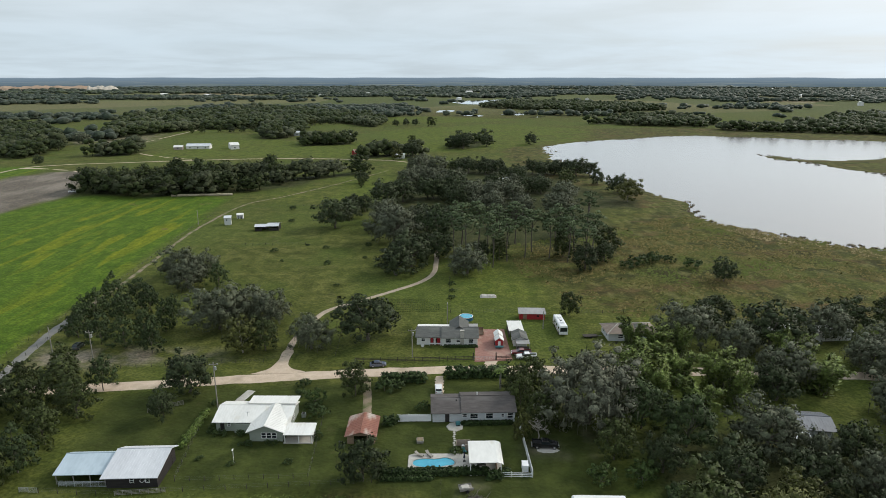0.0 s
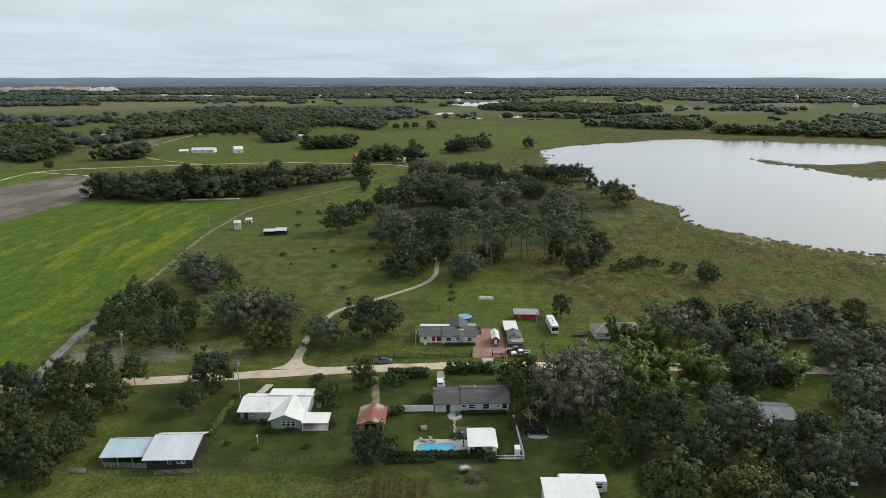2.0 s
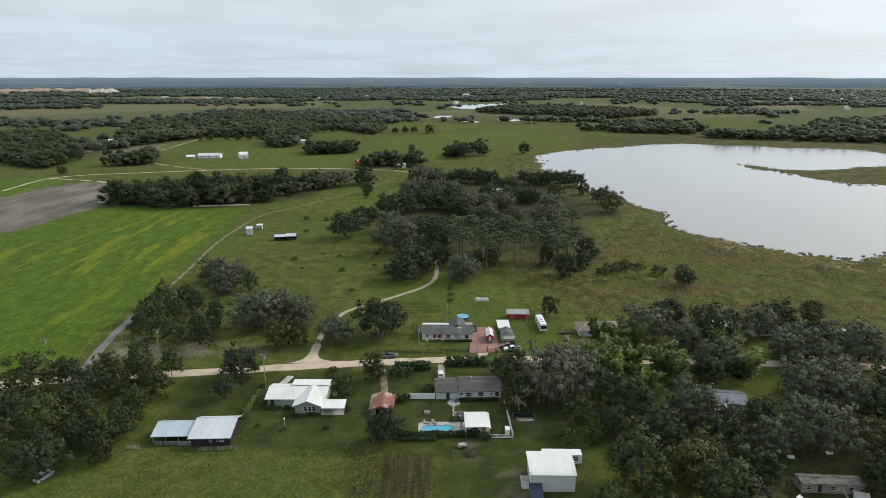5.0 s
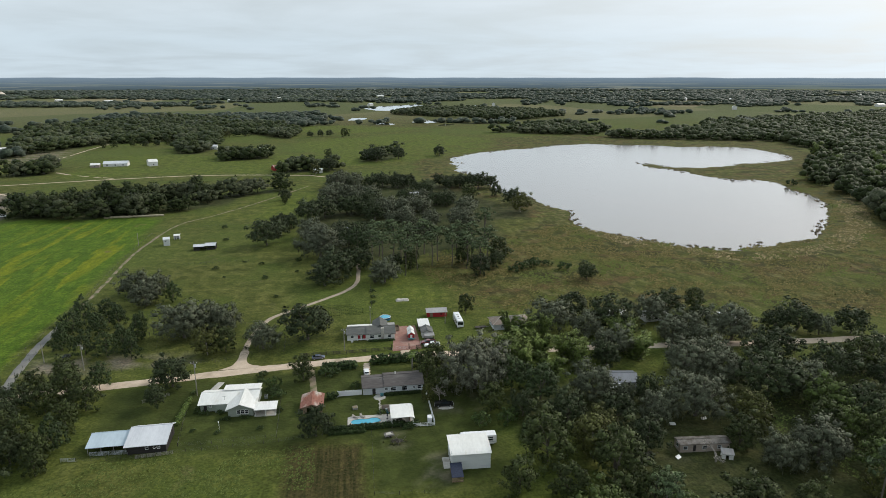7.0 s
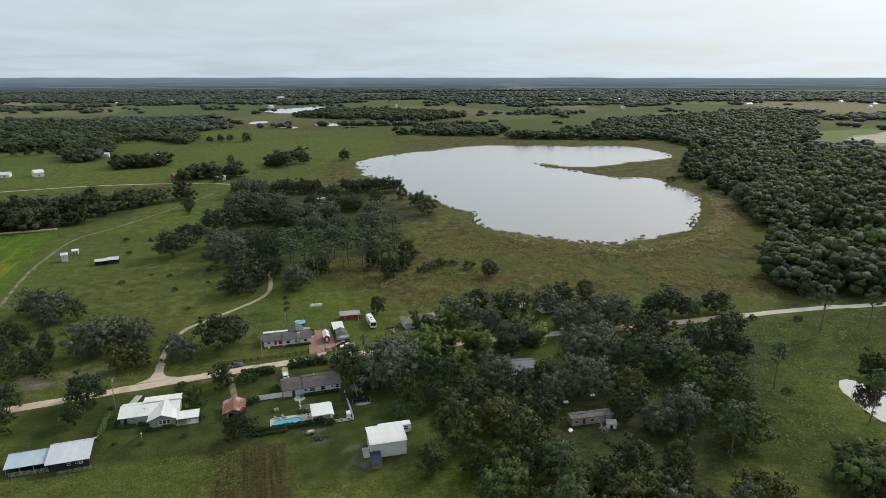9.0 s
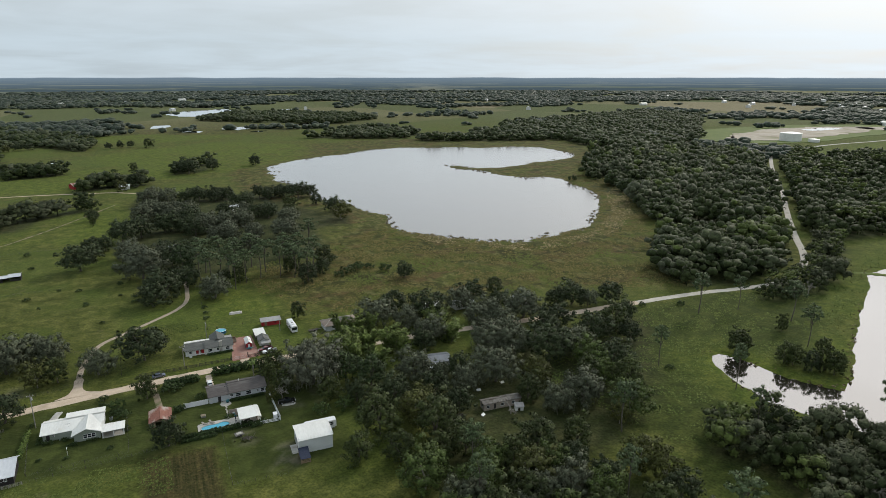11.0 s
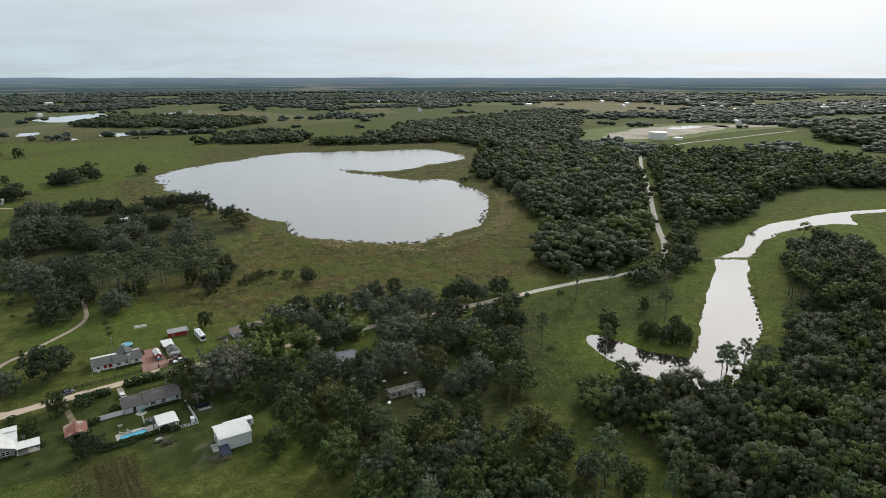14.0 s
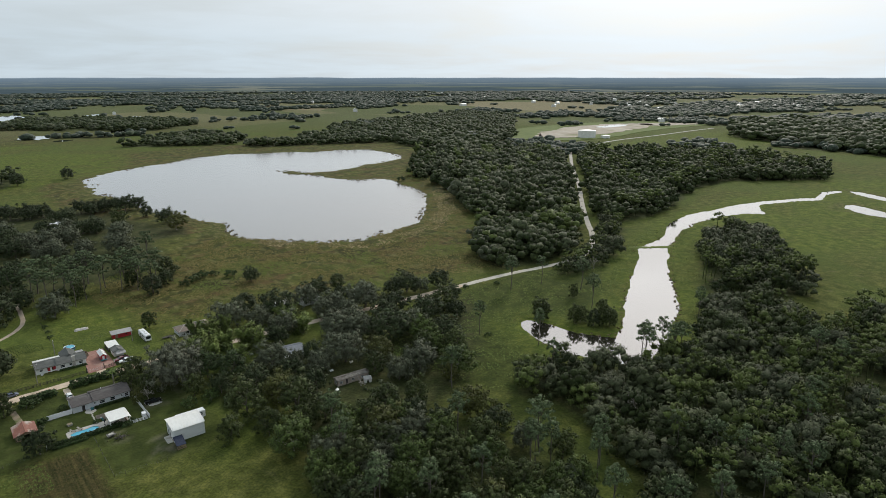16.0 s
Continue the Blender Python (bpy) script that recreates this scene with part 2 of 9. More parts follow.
def signed_distance(poly, x, y):
    """Distance to the outline of poly, negative inside."""
    p = np.array(poly, float)
    q = np.roll(p, -1, axis=0)
    best = np.full(x.shape, 1e9)
    inside = np.zeros(x.shape, bool)
    for (x0, y0), (x1, y1) in zip(p, q):
        dx, dy = x1 - x0, y1 - y0
        k = np.clip(((x - x0) * dx + (y - y0) * dy) / max(dx * dx + dy * dy, 1e-9), 0, 1)
        best = np.minimum(best, (x - x0 - k * dx) ** 2 + (y - y0 - k * dy) ** 2)
        if y0 != y1:
            inside ^= ((y0 > y) != (y1 > y)) & (x < (x1 - x0) * (y - y0) / (y1 - y0) + x0)
    return np.where(inside, -1, 1) * np.sqrt(best)


def line_distance(line, x, y):
    best = np.full(x.shape, 1e9)
    for (x0, y0), (x1, y1) in zip(line, line[1:]):
        dx, dy = x1 - x0, y1 - y0
        k = np.clip(((x - x0) * dx + (y - y0) * dy) / (dx * dx + dy * dy), 0, 1)
        best = np.minimum(best, (x - x0 - k * dx) ** 2 + (y - y0 - k * dy) ** 2)
    return np.sqrt(best)


def mesh_arrays(name, verts, faces, mat, smooth=False, normals=None):
    """A mesh from arrays of vertices and equal-sided faces."""
    verts, faces = np.asarray(verts, np.float32), np.asarray(faces, np.int32)
    if normals is not None:
        p, q, r = verts[faces[:, 0]], verts[faces[:, 1]], verts[faces[:, 2]]
        away = (np.cross(q - p, r - p) * np.asarray(normals)[faces].mean(1)).sum(1) < 0
        faces = np.where(away[:, None], faces[:, ::-1], faces)
    me = bpy.data.meshes.new(name)
    n, k = faces.shape
    me.vertices.add(len(verts))
    me.vertices.foreach_set("co", verts.ravel())
    me.loops.add(n * k)
    me.loops.foreach_set("vertex_index", faces.ravel())
    me.polygons.add(n)
    me.polygons.foreach_set("loop_start", np.arange(0, n * k, k, dtype=np.int32))
    me.polygons.foreach_set("use_smooth", np.full(n, smooth))
    me.update(calc_edges=True)
    me.validate()
    if normals is not None:
        me.polygons.foreach_set("use_smooth", np.full(n, True))
        me.normals_split_custom_set_from_vertices(normals)
    me.materials.append(mat)
    return me


def smooth_line(pts, per=8):
    """Catmull-Rom through pts."""
    p = [Vector((*q, 0)) for q in pts]
    p = [2 * p[0] - p[1]] + p + [2 * p[-1] - p[-2]]
    out = []
    for a, b, c, d in zip(p, p[1:], p[2:], p[3:]):
        for i in range(per):
            t = i / per
            v = 0.5 * (2 * b + (c - a) * t + (2 * a - 5 * b + 4 * c - d) * t * t + (3 * b - a - 3 * c + d) * t ** 3)
            out.append((v.x, v.y))
    out.append((p[-2].x, p[-2].y))
    return out


# ---- plan of the land ----
LAKE_NORTH = [(110, 660), (114, 725), (160.7, 767.8), (207.3, 802.3), (258.3, 825), (296.1, 851.4), (343.5, 861.8), (387.7, 840.1), (434.2, 826.4), (455.9, 800.6), (508.6, 801.6), (548.7, 781.6), (550.6, 745.7), (553.3, 725.2), (540.6, 671.5), (520.7, 646.2), (493.4, 633.8), (444.5, 619.9), (407.7, 605.5), (377.5, 600.1), (346.2, 604.1), (338.1, 628.5), (319.8, 645.6)]
LAKE_SOUTH = [(321.1, 607.3), (341.6, 582.7), (345, 553.7), (355.8, 529.5), (362.4, 510.8), (384.3, 508), (394.8, 493.1), (386.7, 465.5), (381.7, 440.1), (376, 411.9), (357.4, 372.8), (321.1, 334.7), (298.2, 309.3), (273.7, 290.2), (247.5, 282.7), (229.1, 279.9), (214, 273), (203.6, 279.4), (186.3, 286.8), (181.3, 298.2), (163, 314.9), (150.7, 331.8), (144.6, 347.4), (150.2, 381.4), (154, 399.3), (142.6, 420.6), (135.5, 445.6), (122.4, 493.6), (114.2, 560.4), (106.9, 621.2)]
LAKE = LAKE_NORTH + LAKE_SOUTH
RIVER_WEST = [(183.3, 88.5), (191.3, 88.8), (194.5, 80.3), (196.8, 66.1), (199.6, 56.6), (204.9, 46.1), (216.8, 51.3), (241.3, 66), (279.5, 89.3), (313.4, 106.1), (331.4, 116.8), (352.4, 133.5), (381.5, 134.5), (410.3, 145), (448.3, 160.3), (484.4, 165.4), (518.5, 162.5), (557.8, 160.6), (595.7, 151.2), (629.4, 138.6), (654.3, 125.9), (693.4, 135), (722.3, 124.4)]
RIVER_EAST = [(711.9, 117.8), (682.7, 124.8), (648, 115.5), (617.1, 131), (579.3, 144.5), (566.2, 142), (539, 121.5), (521.5, 135.9), (498.5, 140), (458.8, 143.4), (425.8, 137.1), (394.5, 123.7), (373, 116.4), (349.6, 101.7), (309.5, 78.6), (287.9, 62.6), (268.6, 48.9), (245.7, 36.9), (225.5, 26.5), (190.4, 17.5), (179.9, 29.7), (174.1, 49.2), (174.5, 71.3)]
RIVER = RIVER_WEST + RIVER_EAST
STRIP_1 = [(720.3, 117.2), (721.9, 103), (706.2, 79.3), (706.2, 54.1), (686, 48.7), (692.4, 75.4), (703.6, 97.4)]
STRIP_2 = [(635.9, 92.9), (645.2, 88.7), (630.6, 70.2), (627.4, 56.9), (628.6, 33.5), (609.7, 28.5), (605.5, 50.7), (605.4, 62.6), (617.4, 84.4)]
POOLS = [
    [(28, 1981), (89, 2136), (166, 2200), (225, 2285), (237, 2159), (163, 1994), (102, 1855), (62, 1878)],
    [(121, 2432), (185, 2536), (254, 2598), (224, 2417), (154, 2369)],
    [(-16, 1432), (-11, 1511), (29, 1523), (15, 1446)],
    [(41, 1325), (64, 1340), (87, 1298), (63, 1284)],
    [(122, 1368), (155, 1415), (198, 1390), (173, 1338), (144, 1324)],
    [(164, 1267), (187, 1284), (211, 1285), (188, 1254)],
    [(288, 1409), (323, 1467), (378, 1499), (369, 1441), (319, 1391)],
    [(377, 2116), (424, 2170), (472, 2184), (418, 2093)],
    [(456, 1923), (505, 2003), (521, 1957), (486, 1906)],
]
WATERS = [LAKE, RIVER, STRIP_1, STRIP_2] + POOLS
ROAD = [(-300, 118), (-200, 130), (-143.9, 137.7), (-113.7, 142.6), (-78, 147), (-46.7, 150.9), (-14.3, 154.6), (18, 156), (52, 155.2), (85.2, 154), (103, 152.9), (133.5, 150), (170.3, 148.4), (200.4, 147.1), (219.3, 146.3), (242, 144.6), (262, 141.5), (285, 139.5), (307.4, 143), (339.6, 160), (364.1, 179.5), (388, 201.7), (452.4, 258), (527.9, 321), (590.6, 376.8), (670.4, 446.5), (776.7, 534.7)]
ROAD_FAR = [(776, 534), (840, 560), (930, 590), (1015.9, 605), (1141.7, 610.5), (1299.7, 624.7), (1417.3, 631.1)]
LANE = [(-114.8, 141.5), (-117.3, 151.1), (-119.6, 163.4), (-120.9, 173.3), (-122.3, 187.7), (-122.8, 204.2)]
TRACK = [(-122.8, 204.2), (-123.4, 228.2), (-125.3, 260.2), (-128.3, 298.7), (-128.2, 336.9), (-122.6, 384.9), (-103.5, 414), (-79.4, 459.5), (-46.3, 531.2)]
FARM_LANE = [(-365, 480), (-366, 544), (-340, 568), (-314, 576), (-230, 600), (-150, 612), (-60, 600), (-40, 590), (-20, 575)]
DRIVE = [(-43.2, 151.3), (-44.9, 164.8), (-44.9, 174.8), (-43.1, 187.9), (-39.3, 200.3), (-31, 208.6), (-19, 220.2), (-9.2, 230.7), (-4, 242.1), (-2.9, 257.1), (-2.8, 275)]
FIELD = [(-242, 160), (-300, 220), (-290, 287), (-262, 336.3), (-247.9, 399.1), (-240.2, 413.1), (-154.4, 413.6), (-140.1, 399.8), (-133.6, 320.6), (-129.1, 240.1), (-127.1, 192.9), (-126.8, 175.5), (-124.5, 154.8), (-150, 147)]
FIELD_2 = [(-422, 457), (-415, 503), (-396, 545), (-372, 556), (-341, 545), (-340, 504), (-337, 458)]
PLOUGHED = [(-305, 287), (-477, 469), (-345, 450), (-336, 498), (-322, 522), (-302, 529), (-273, 471), (-250, 423), (-262, 343)]
MARSH = [(28.8, 284.4), (31.5, 238.6), (42.6, 220.4), (46.6, 203), (59.9, 195), (99.1, 191), (135.2, 190), (181.1, 178.4), (240, 157), (301.5, 185.9), (322.9, 263.7), (357.5, 317.7), (445, 437.5), (512.3, 569.6), (622.3, 750.7), (645.6, 886.5), (362.3, 1003.8), (200.3, 959.7), (69.8, 788.1), (63.2, 634.4), (63.7, 516.4), (102.9, 387.5), (71.6, 296.8)]
WETLAND = [(-71, 1150), (10, 1233), (167, 1214), (418, 1351), (685, 1536), (1075, 1626), (1575, 2413), (890, 2608), (350, 2264), (-49, 1904), (-147, 1516)]
WETLAND_WEST = [(-906, 1351), (-701, 1349), (-620, 1450), (-577, 1825), (-747, 1962), (-1209, 1826), (-1300, 1500)]
WATER_MEADOW = [(392, 118), (420, 60), (520, -20), (760, -60), (900, 60), (800, 150), (600, 180), (470, 175)]
WEEDY = [(-23.8, 102.8), (-3.2, 101.5), (-1.6, 60), (-23.2, 60)]
LAWN = [(-76.3, 105), (-83.1, 141), (-56.7, 146), (-0.9, 149.6), (23.3, 147.9), (32.7, 138), (36, 121.1), (34, 85), (16.6, 78), (-1, 80), (-2, 104), (-47.2, 103)]
WORN_SPOTS = [[(28, 141), (31, 141), (32, 126), (31, 115), (28, 115), (29, 126)], [(18.5, 116.8), (25.5, 116.8), (25.5, 120.6), (18.5, 120.4)], [(12, 82), (18, 80), (19, 92), (15, 93)], [(74, 84), (80, 82), (84, 82), (80, 86), (76, 89)], [(3, 100), (8.5, 99.5), (8, 105), (3, 106)]]
BARE_YARD = [(-116.8, 158.6), (-117.5, 168.9), (-96.6, 170.2), (-81.7, 168.9), (-64.9, 166.8), (-61.6, 161.9), (-82.8, 158.7), (-104.9, 155.6)]
YARD_NORTH = [(-45.6, 195.8), (-3.1, 198.7), (24.6, 207.6), (74.8, 204.7), (48.1, 171.4), (28.1, 158.9), (-23.6, 162.8), (-39.2, 162.8)]
MEADOW = [(28, 275), (5, 262), (6, 212), (45, 205), (40, 222), (31, 240)]
PASTURES = [
    [(-300, 612), (-100, 618), (-40, 645), (60, 700), (-60, 780), (-300, 800)], [(-118, 405), (-80, 470), (-45, 545), (-36, 420), (-60, 385)],
    [(-94, 930), (-20, 1010), (110, 1060), (220, 960), (180, 790), (70, 700), (-20, 690), (-60, 780)], [(96, 900), (150, 900), (170, 800), (90, 700), (40, 760)], [(40, 205), (62, 196), (100, 193), (100, 187), (60, 187), (38, 196)],
    [(-200, 1180), (-60, 1300), (150, 1180), (-10, 1090)], [(800, 470), (900, 560), (1250, 610), (1400, 560), (1250, 380), (1000, 400)], [(250, 180), (300, 240), (335, 290), (325, 262), (285, 200)],
]
BASIN = [(906, 753), (1182, 863), (1333, 859), (1378, 775), (1214, 713), (1061, 692), (940, 695)]
EAST_WOOD = [(387, 436), (365, 348), (338, 279), (245, 178), (240, 158), (262, 146), (288, 148), (340, 172), (376, 204), (450, 268), (528, 332), (615, 412), (725, 516), (739, 540), (756, 654), (575, 640), (587, 689)]
RIVER_WOOD = [(396, 193), (462, 251), (535, 313), (658, 418), (757, 502), (790, 490), (881, 469), (863, 408), (963, 350), (927, 260), (908, 210), (785, 161), (687, 230), (610, 230), (480, 185), (423, 182)]
HILL_WOOD = [(1154, 313), (1232, 490), (1559, 650), (1798, 541), (1703, 364), (1652, 214), (1134, 108), (1087, 188)]
NEAR_WOOD = [(132, 37), (145, 45), (164, 42), (176, 34), (192, 23), (212, 14), (249, 25), (272, 34), (288, 26), (300, 6), (291, -17), (336, -25), (374, -39), (322, -60), (275, -56), (232, -52), (198, -64), (165, -84), (150, -110), (110, -110), (103, -43), (122, -24), (132, 0), (138, 22)]
BANK_WOOD = [(300, 55), (392, 101), (442, 114), (457, 103), (426, 69), (388, 42), (374, 26), (338, 12), (311, 22), (299, 35)]
BEND_WOOD = [(254, 126), (272, 120), (298, 120), (341, 138), (392, 168), (396, 192), (350, 160), (318, 141), (300, 134), (280, 132)]
LAKE_WOOD = [(-25, 300), (-10, 292), (5, 285), (20, 283), (37, 286), (52, 272), (68, 268), (80, 283), (88, 322), (93, 366), (119, 376), (126, 399), (112, 412), (99, 457), (75, 519), (30, 564), (-18, 531), (-33, 540), (-30, 472), (-34, 404), (-30, 369)]
FIELD_WOOD = [(-249, 424), (-200, 408), (-146, 423), (-107, 450), (-95, 486), (-69, 512), (-58, 505), (-70, 520), (-100, 500), (-167, 478), (-221, 462), (-245, 445)]
FRONT_WOOD = [(47, 40), (50, 58), (56, 72), (66, 62), (80, 55), (93, 44), (106, 30), (106, 12), (104, -6), (100, -22), (88, -40), (60, -30), (38, 0)]
CLEARING_GRASS = [(100, 0), (128, 42), (112, 95), (172, 112), (190, 138), (250, 142), (300, 120), (252, 84), (212, 48), (194, 92), (178, 86), (170, 50), (134, 30), (112, -30)]
# yards among the south oaks, their tree shade put into the ground colour
PAINTED_SHADE = [(42, 98), (42, 122), (60, 128), (100, 118), (112, 138), (190, 130), (172, 104), (140, 70), (110, 52), (86, 48), (52, 56), (54, 76), (66, 82), (60, 96)]
PADDOCK = [(-444, 757), (-472, 812), (-453, 875), (-392, 883), (-369, 847), (-364, 784), (-371, 746)]
LANDWOODS = [
    [(-437, 616), (-411, 611), (-406, 635), (-452, 757), (-566, 914), (-667, 977), (-640, 800)], [(-255, 909), (-202, 943), (-219, 1028), (-281, 1029)],
    [(-436, 789), (-602, 1244), (-513, 1331), (-446, 1500), (-270, 1450), (-100, 1130), (-108, 990), (-202, 1126), (-263, 979), (-369, 950), (-401, 857)],
]
LANDWOODS += [
    [(-358, 632), (-350, 660), (-333, 689), (-322, 690), (-318, 640), (-330, 625)], [(-235, 811), (-250, 880), (-216, 920), (-191, 904), (-205, 800)], [(-163, 722), (-165, 777), (-116, 771), (-106, 745)],
    [(3, 700), (16, 755), (60, 800), (59, 760), (32, 700)], [(-80, 610), (-72, 640), (-38, 650), (-22, 637)], [(90, 1654), (234, 1980), (518, 1688), (531, 1530), (388, 1400), (236, 1517)],
    [(241, 1073), (357, 1200), (431, 1190), (480, 1081), (405, 1000), (316, 1030)], [(408, 944), (440, 988), (492, 948), (520, 982), (649, 1061), (714, 1196), (1025, 1340), (1382, 1458), (1377, 1240), (870, 757), (640, 640), (600, 680), (649, 850), (482, 906)],
]


def inside(poly, x, y, margin=0.0):
    return signed_distance(poly, x, y) < -margin


# ---- the ground: one sheet to the horizon, hollowed where water stands ----
def axis(stops):
    out = []
    for (a, step), (b, _) in zip(stops, stops[1:]):
        out.append(np.linspace(a, b, max(1, round((b - a) / step)), endpoint=False))
    return np.concatenate(out + [[stops[-1][0]]])


def far_cover(x, y):
    """Above 0 where the far woods stand."""
    d = np.hypot(x, y)
    q = fbm(x / 620, y / 260, 31, 4) + 0.10 * (fbm(x / 90, y / 60, 33, 2) - 0.5) - np.where(d > 2600, 0.485, np.where(d > 1700, 0.50, 0.52))
    q = q + np.where((x > 0.85 * y) & (d > 1350), 0.07, 0.0)
    for w in (LAKE, RIVER, BASIN, MARSH):
        q = np.where(signed_distance(w, x, y) > 30, q, -1)
    q = np.where(inside(WETLAND, x, y) & (fbm(x / 160, y / 70, 51, 3) < 0.60), -1, q)
    q = np.where(inside(WETLAND_WEST, x, y) | (d < 900), -1, q)
    q = np.where((y < 1250) & (x < 640) & (x > -420), -1, q)
    q = np.where((x > 640) & (x < 1500) & (y > 380) & (y < 900) & (fbm(x / 200, y / 200, 8, 2) < 0.62), -1, q)
    return np.where((y < 380) & (x < 1100), -1, q)


def build_ground():
    xs = axis([(-4950, 300), (-1500, 60), (-640, 14), (-320, 6), (-130, 3.3), (400, 5.5), (760, 16), (1500, 80), (3000, 300), (4950, 1)])
    ys = axis([(-3000, 300), (-300, 30), (-90, 4), (20, 3.3), (440, 5), (900, 14), (1500, 34), (2400, 160), (4950, 1)])
    gx, gy = np.meshgrid(xs, ys)
    x, y = gx.ravel(), gy.ravel()
    z = (fbm(x / 9, y / 9, 3) - 0.5) * 0.22
    near = np.full(x.shape, 1e9)
    for line, half in ((ROAD, 3.5), (ROAD_FAR, 4.5), (LANE, 2.1), (TRACK, 1.5), (FARM_LANE, 2.5), (DRIVE, 1.8), ([(-19, 151), (-18, 128)], 1.6), ([(-1, 152), (-1, 141)], 1.5), ([(29, 143), (30, 125), (29, 114)], 1.4)):
        near = np.minimum(near, line_distance(line, x, y) - half)
    for box in (LAWN, YARD_NORTH):
        near = np.minimum(near, signed_distance(box, x, y))
    z *= np.clip((near - 2.5) / 6, 0.0, 1)
    depth = np.zeros_like(x)
    wob = 0.65 * (fbm(x / 10, y / 10, 5, 4) - 0.5) + 0.6 * (fbm(x / 34, y / 34, 6, 3) - 0.5)
    for w in WATERS:
        big = w is LAKE
        sd = signed_distance(w, x, y) + wob * (19 if big else 7 if w is RIVER else 16) + (1.8 if w is RIVER else 0)
        depth = np.maximum(depth, np.clip((1.5 - sd) / 5.0, 0, 1))
    z = z * (1 - depth) + 0.12 * (1 - depth) - 1.6 * depth
    nx, ny = len(xs), len(ys)
    i = (np.arange(ny - 1)[:, None] * nx + np.arange(nx - 1)).ravel()
    faces = np.stack([i, i + 1, i + nx + 1, i + nx], 1)
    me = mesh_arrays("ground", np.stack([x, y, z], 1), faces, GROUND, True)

    def mask(polys, soft, wobble):
        m = np.zeros_like(x)
        w = (fbm(x / (wobble * 2 + 1), y / (wobble * 2 + 1), 11, 3) - 0.5) * 2 * wobble
        for p in polys:
            m = np.maximum(m, np.clip(0.5 - (signed_distance(p, x, y) + w) / soft, 0, 1))
        return m

    shore = np.zeros_like(x)
    for w in [q for q in WATERS if q is not RIVER]:
        shore = np.maximum(shore, np.clip(1 - signed_distance(w, x, y) / 22, 0, 1))
    lush = np.clip(1.2 - signed_distance(RIVER, x, y) / 16, 0, 1)
    trees = mask([EAST_WOOD, RIVER_WOOD, HILL_WOOD, NEAR_WOOD, BANK_WOOD, BEND_WOOD, LAKE_WOOD, FIELD_WOOD, FRONT_WOOD, PAINTED_SHADE] + LANDWOODS, 8, 4)
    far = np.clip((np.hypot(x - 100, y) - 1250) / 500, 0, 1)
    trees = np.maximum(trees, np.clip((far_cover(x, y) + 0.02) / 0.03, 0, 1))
    sets = {
        "zone_a": (mask([FIELD, FIELD_2], 3, 1.5), np.maximum(mask([MARSH], 14, 8), mask([WETLAND, WETLAND_WEST], 80, 30)), mask([PLOUGHED], 4, 2), mask([LAWN], 5, 2)),
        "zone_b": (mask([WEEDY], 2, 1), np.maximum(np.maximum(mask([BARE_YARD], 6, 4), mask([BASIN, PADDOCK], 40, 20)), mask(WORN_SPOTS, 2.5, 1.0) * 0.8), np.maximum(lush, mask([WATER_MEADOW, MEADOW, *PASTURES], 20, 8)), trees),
        "zone_c": (shore, far, mask([CLEARING_GRASS], 8, 4), np.zeros_like(x)),
    }
    for name, cols in sets.items():
        at = me.attributes.new(name, "FLOAT_COLOR", "POINT")
        at.data.foreach_set("color", np.stack(cols, 1).astype(np.float32).ravel())
    return tagged(new("ground", me), "flat green pasture, lawn and marsh with mown and weedy patches", "ground", kind="structure")


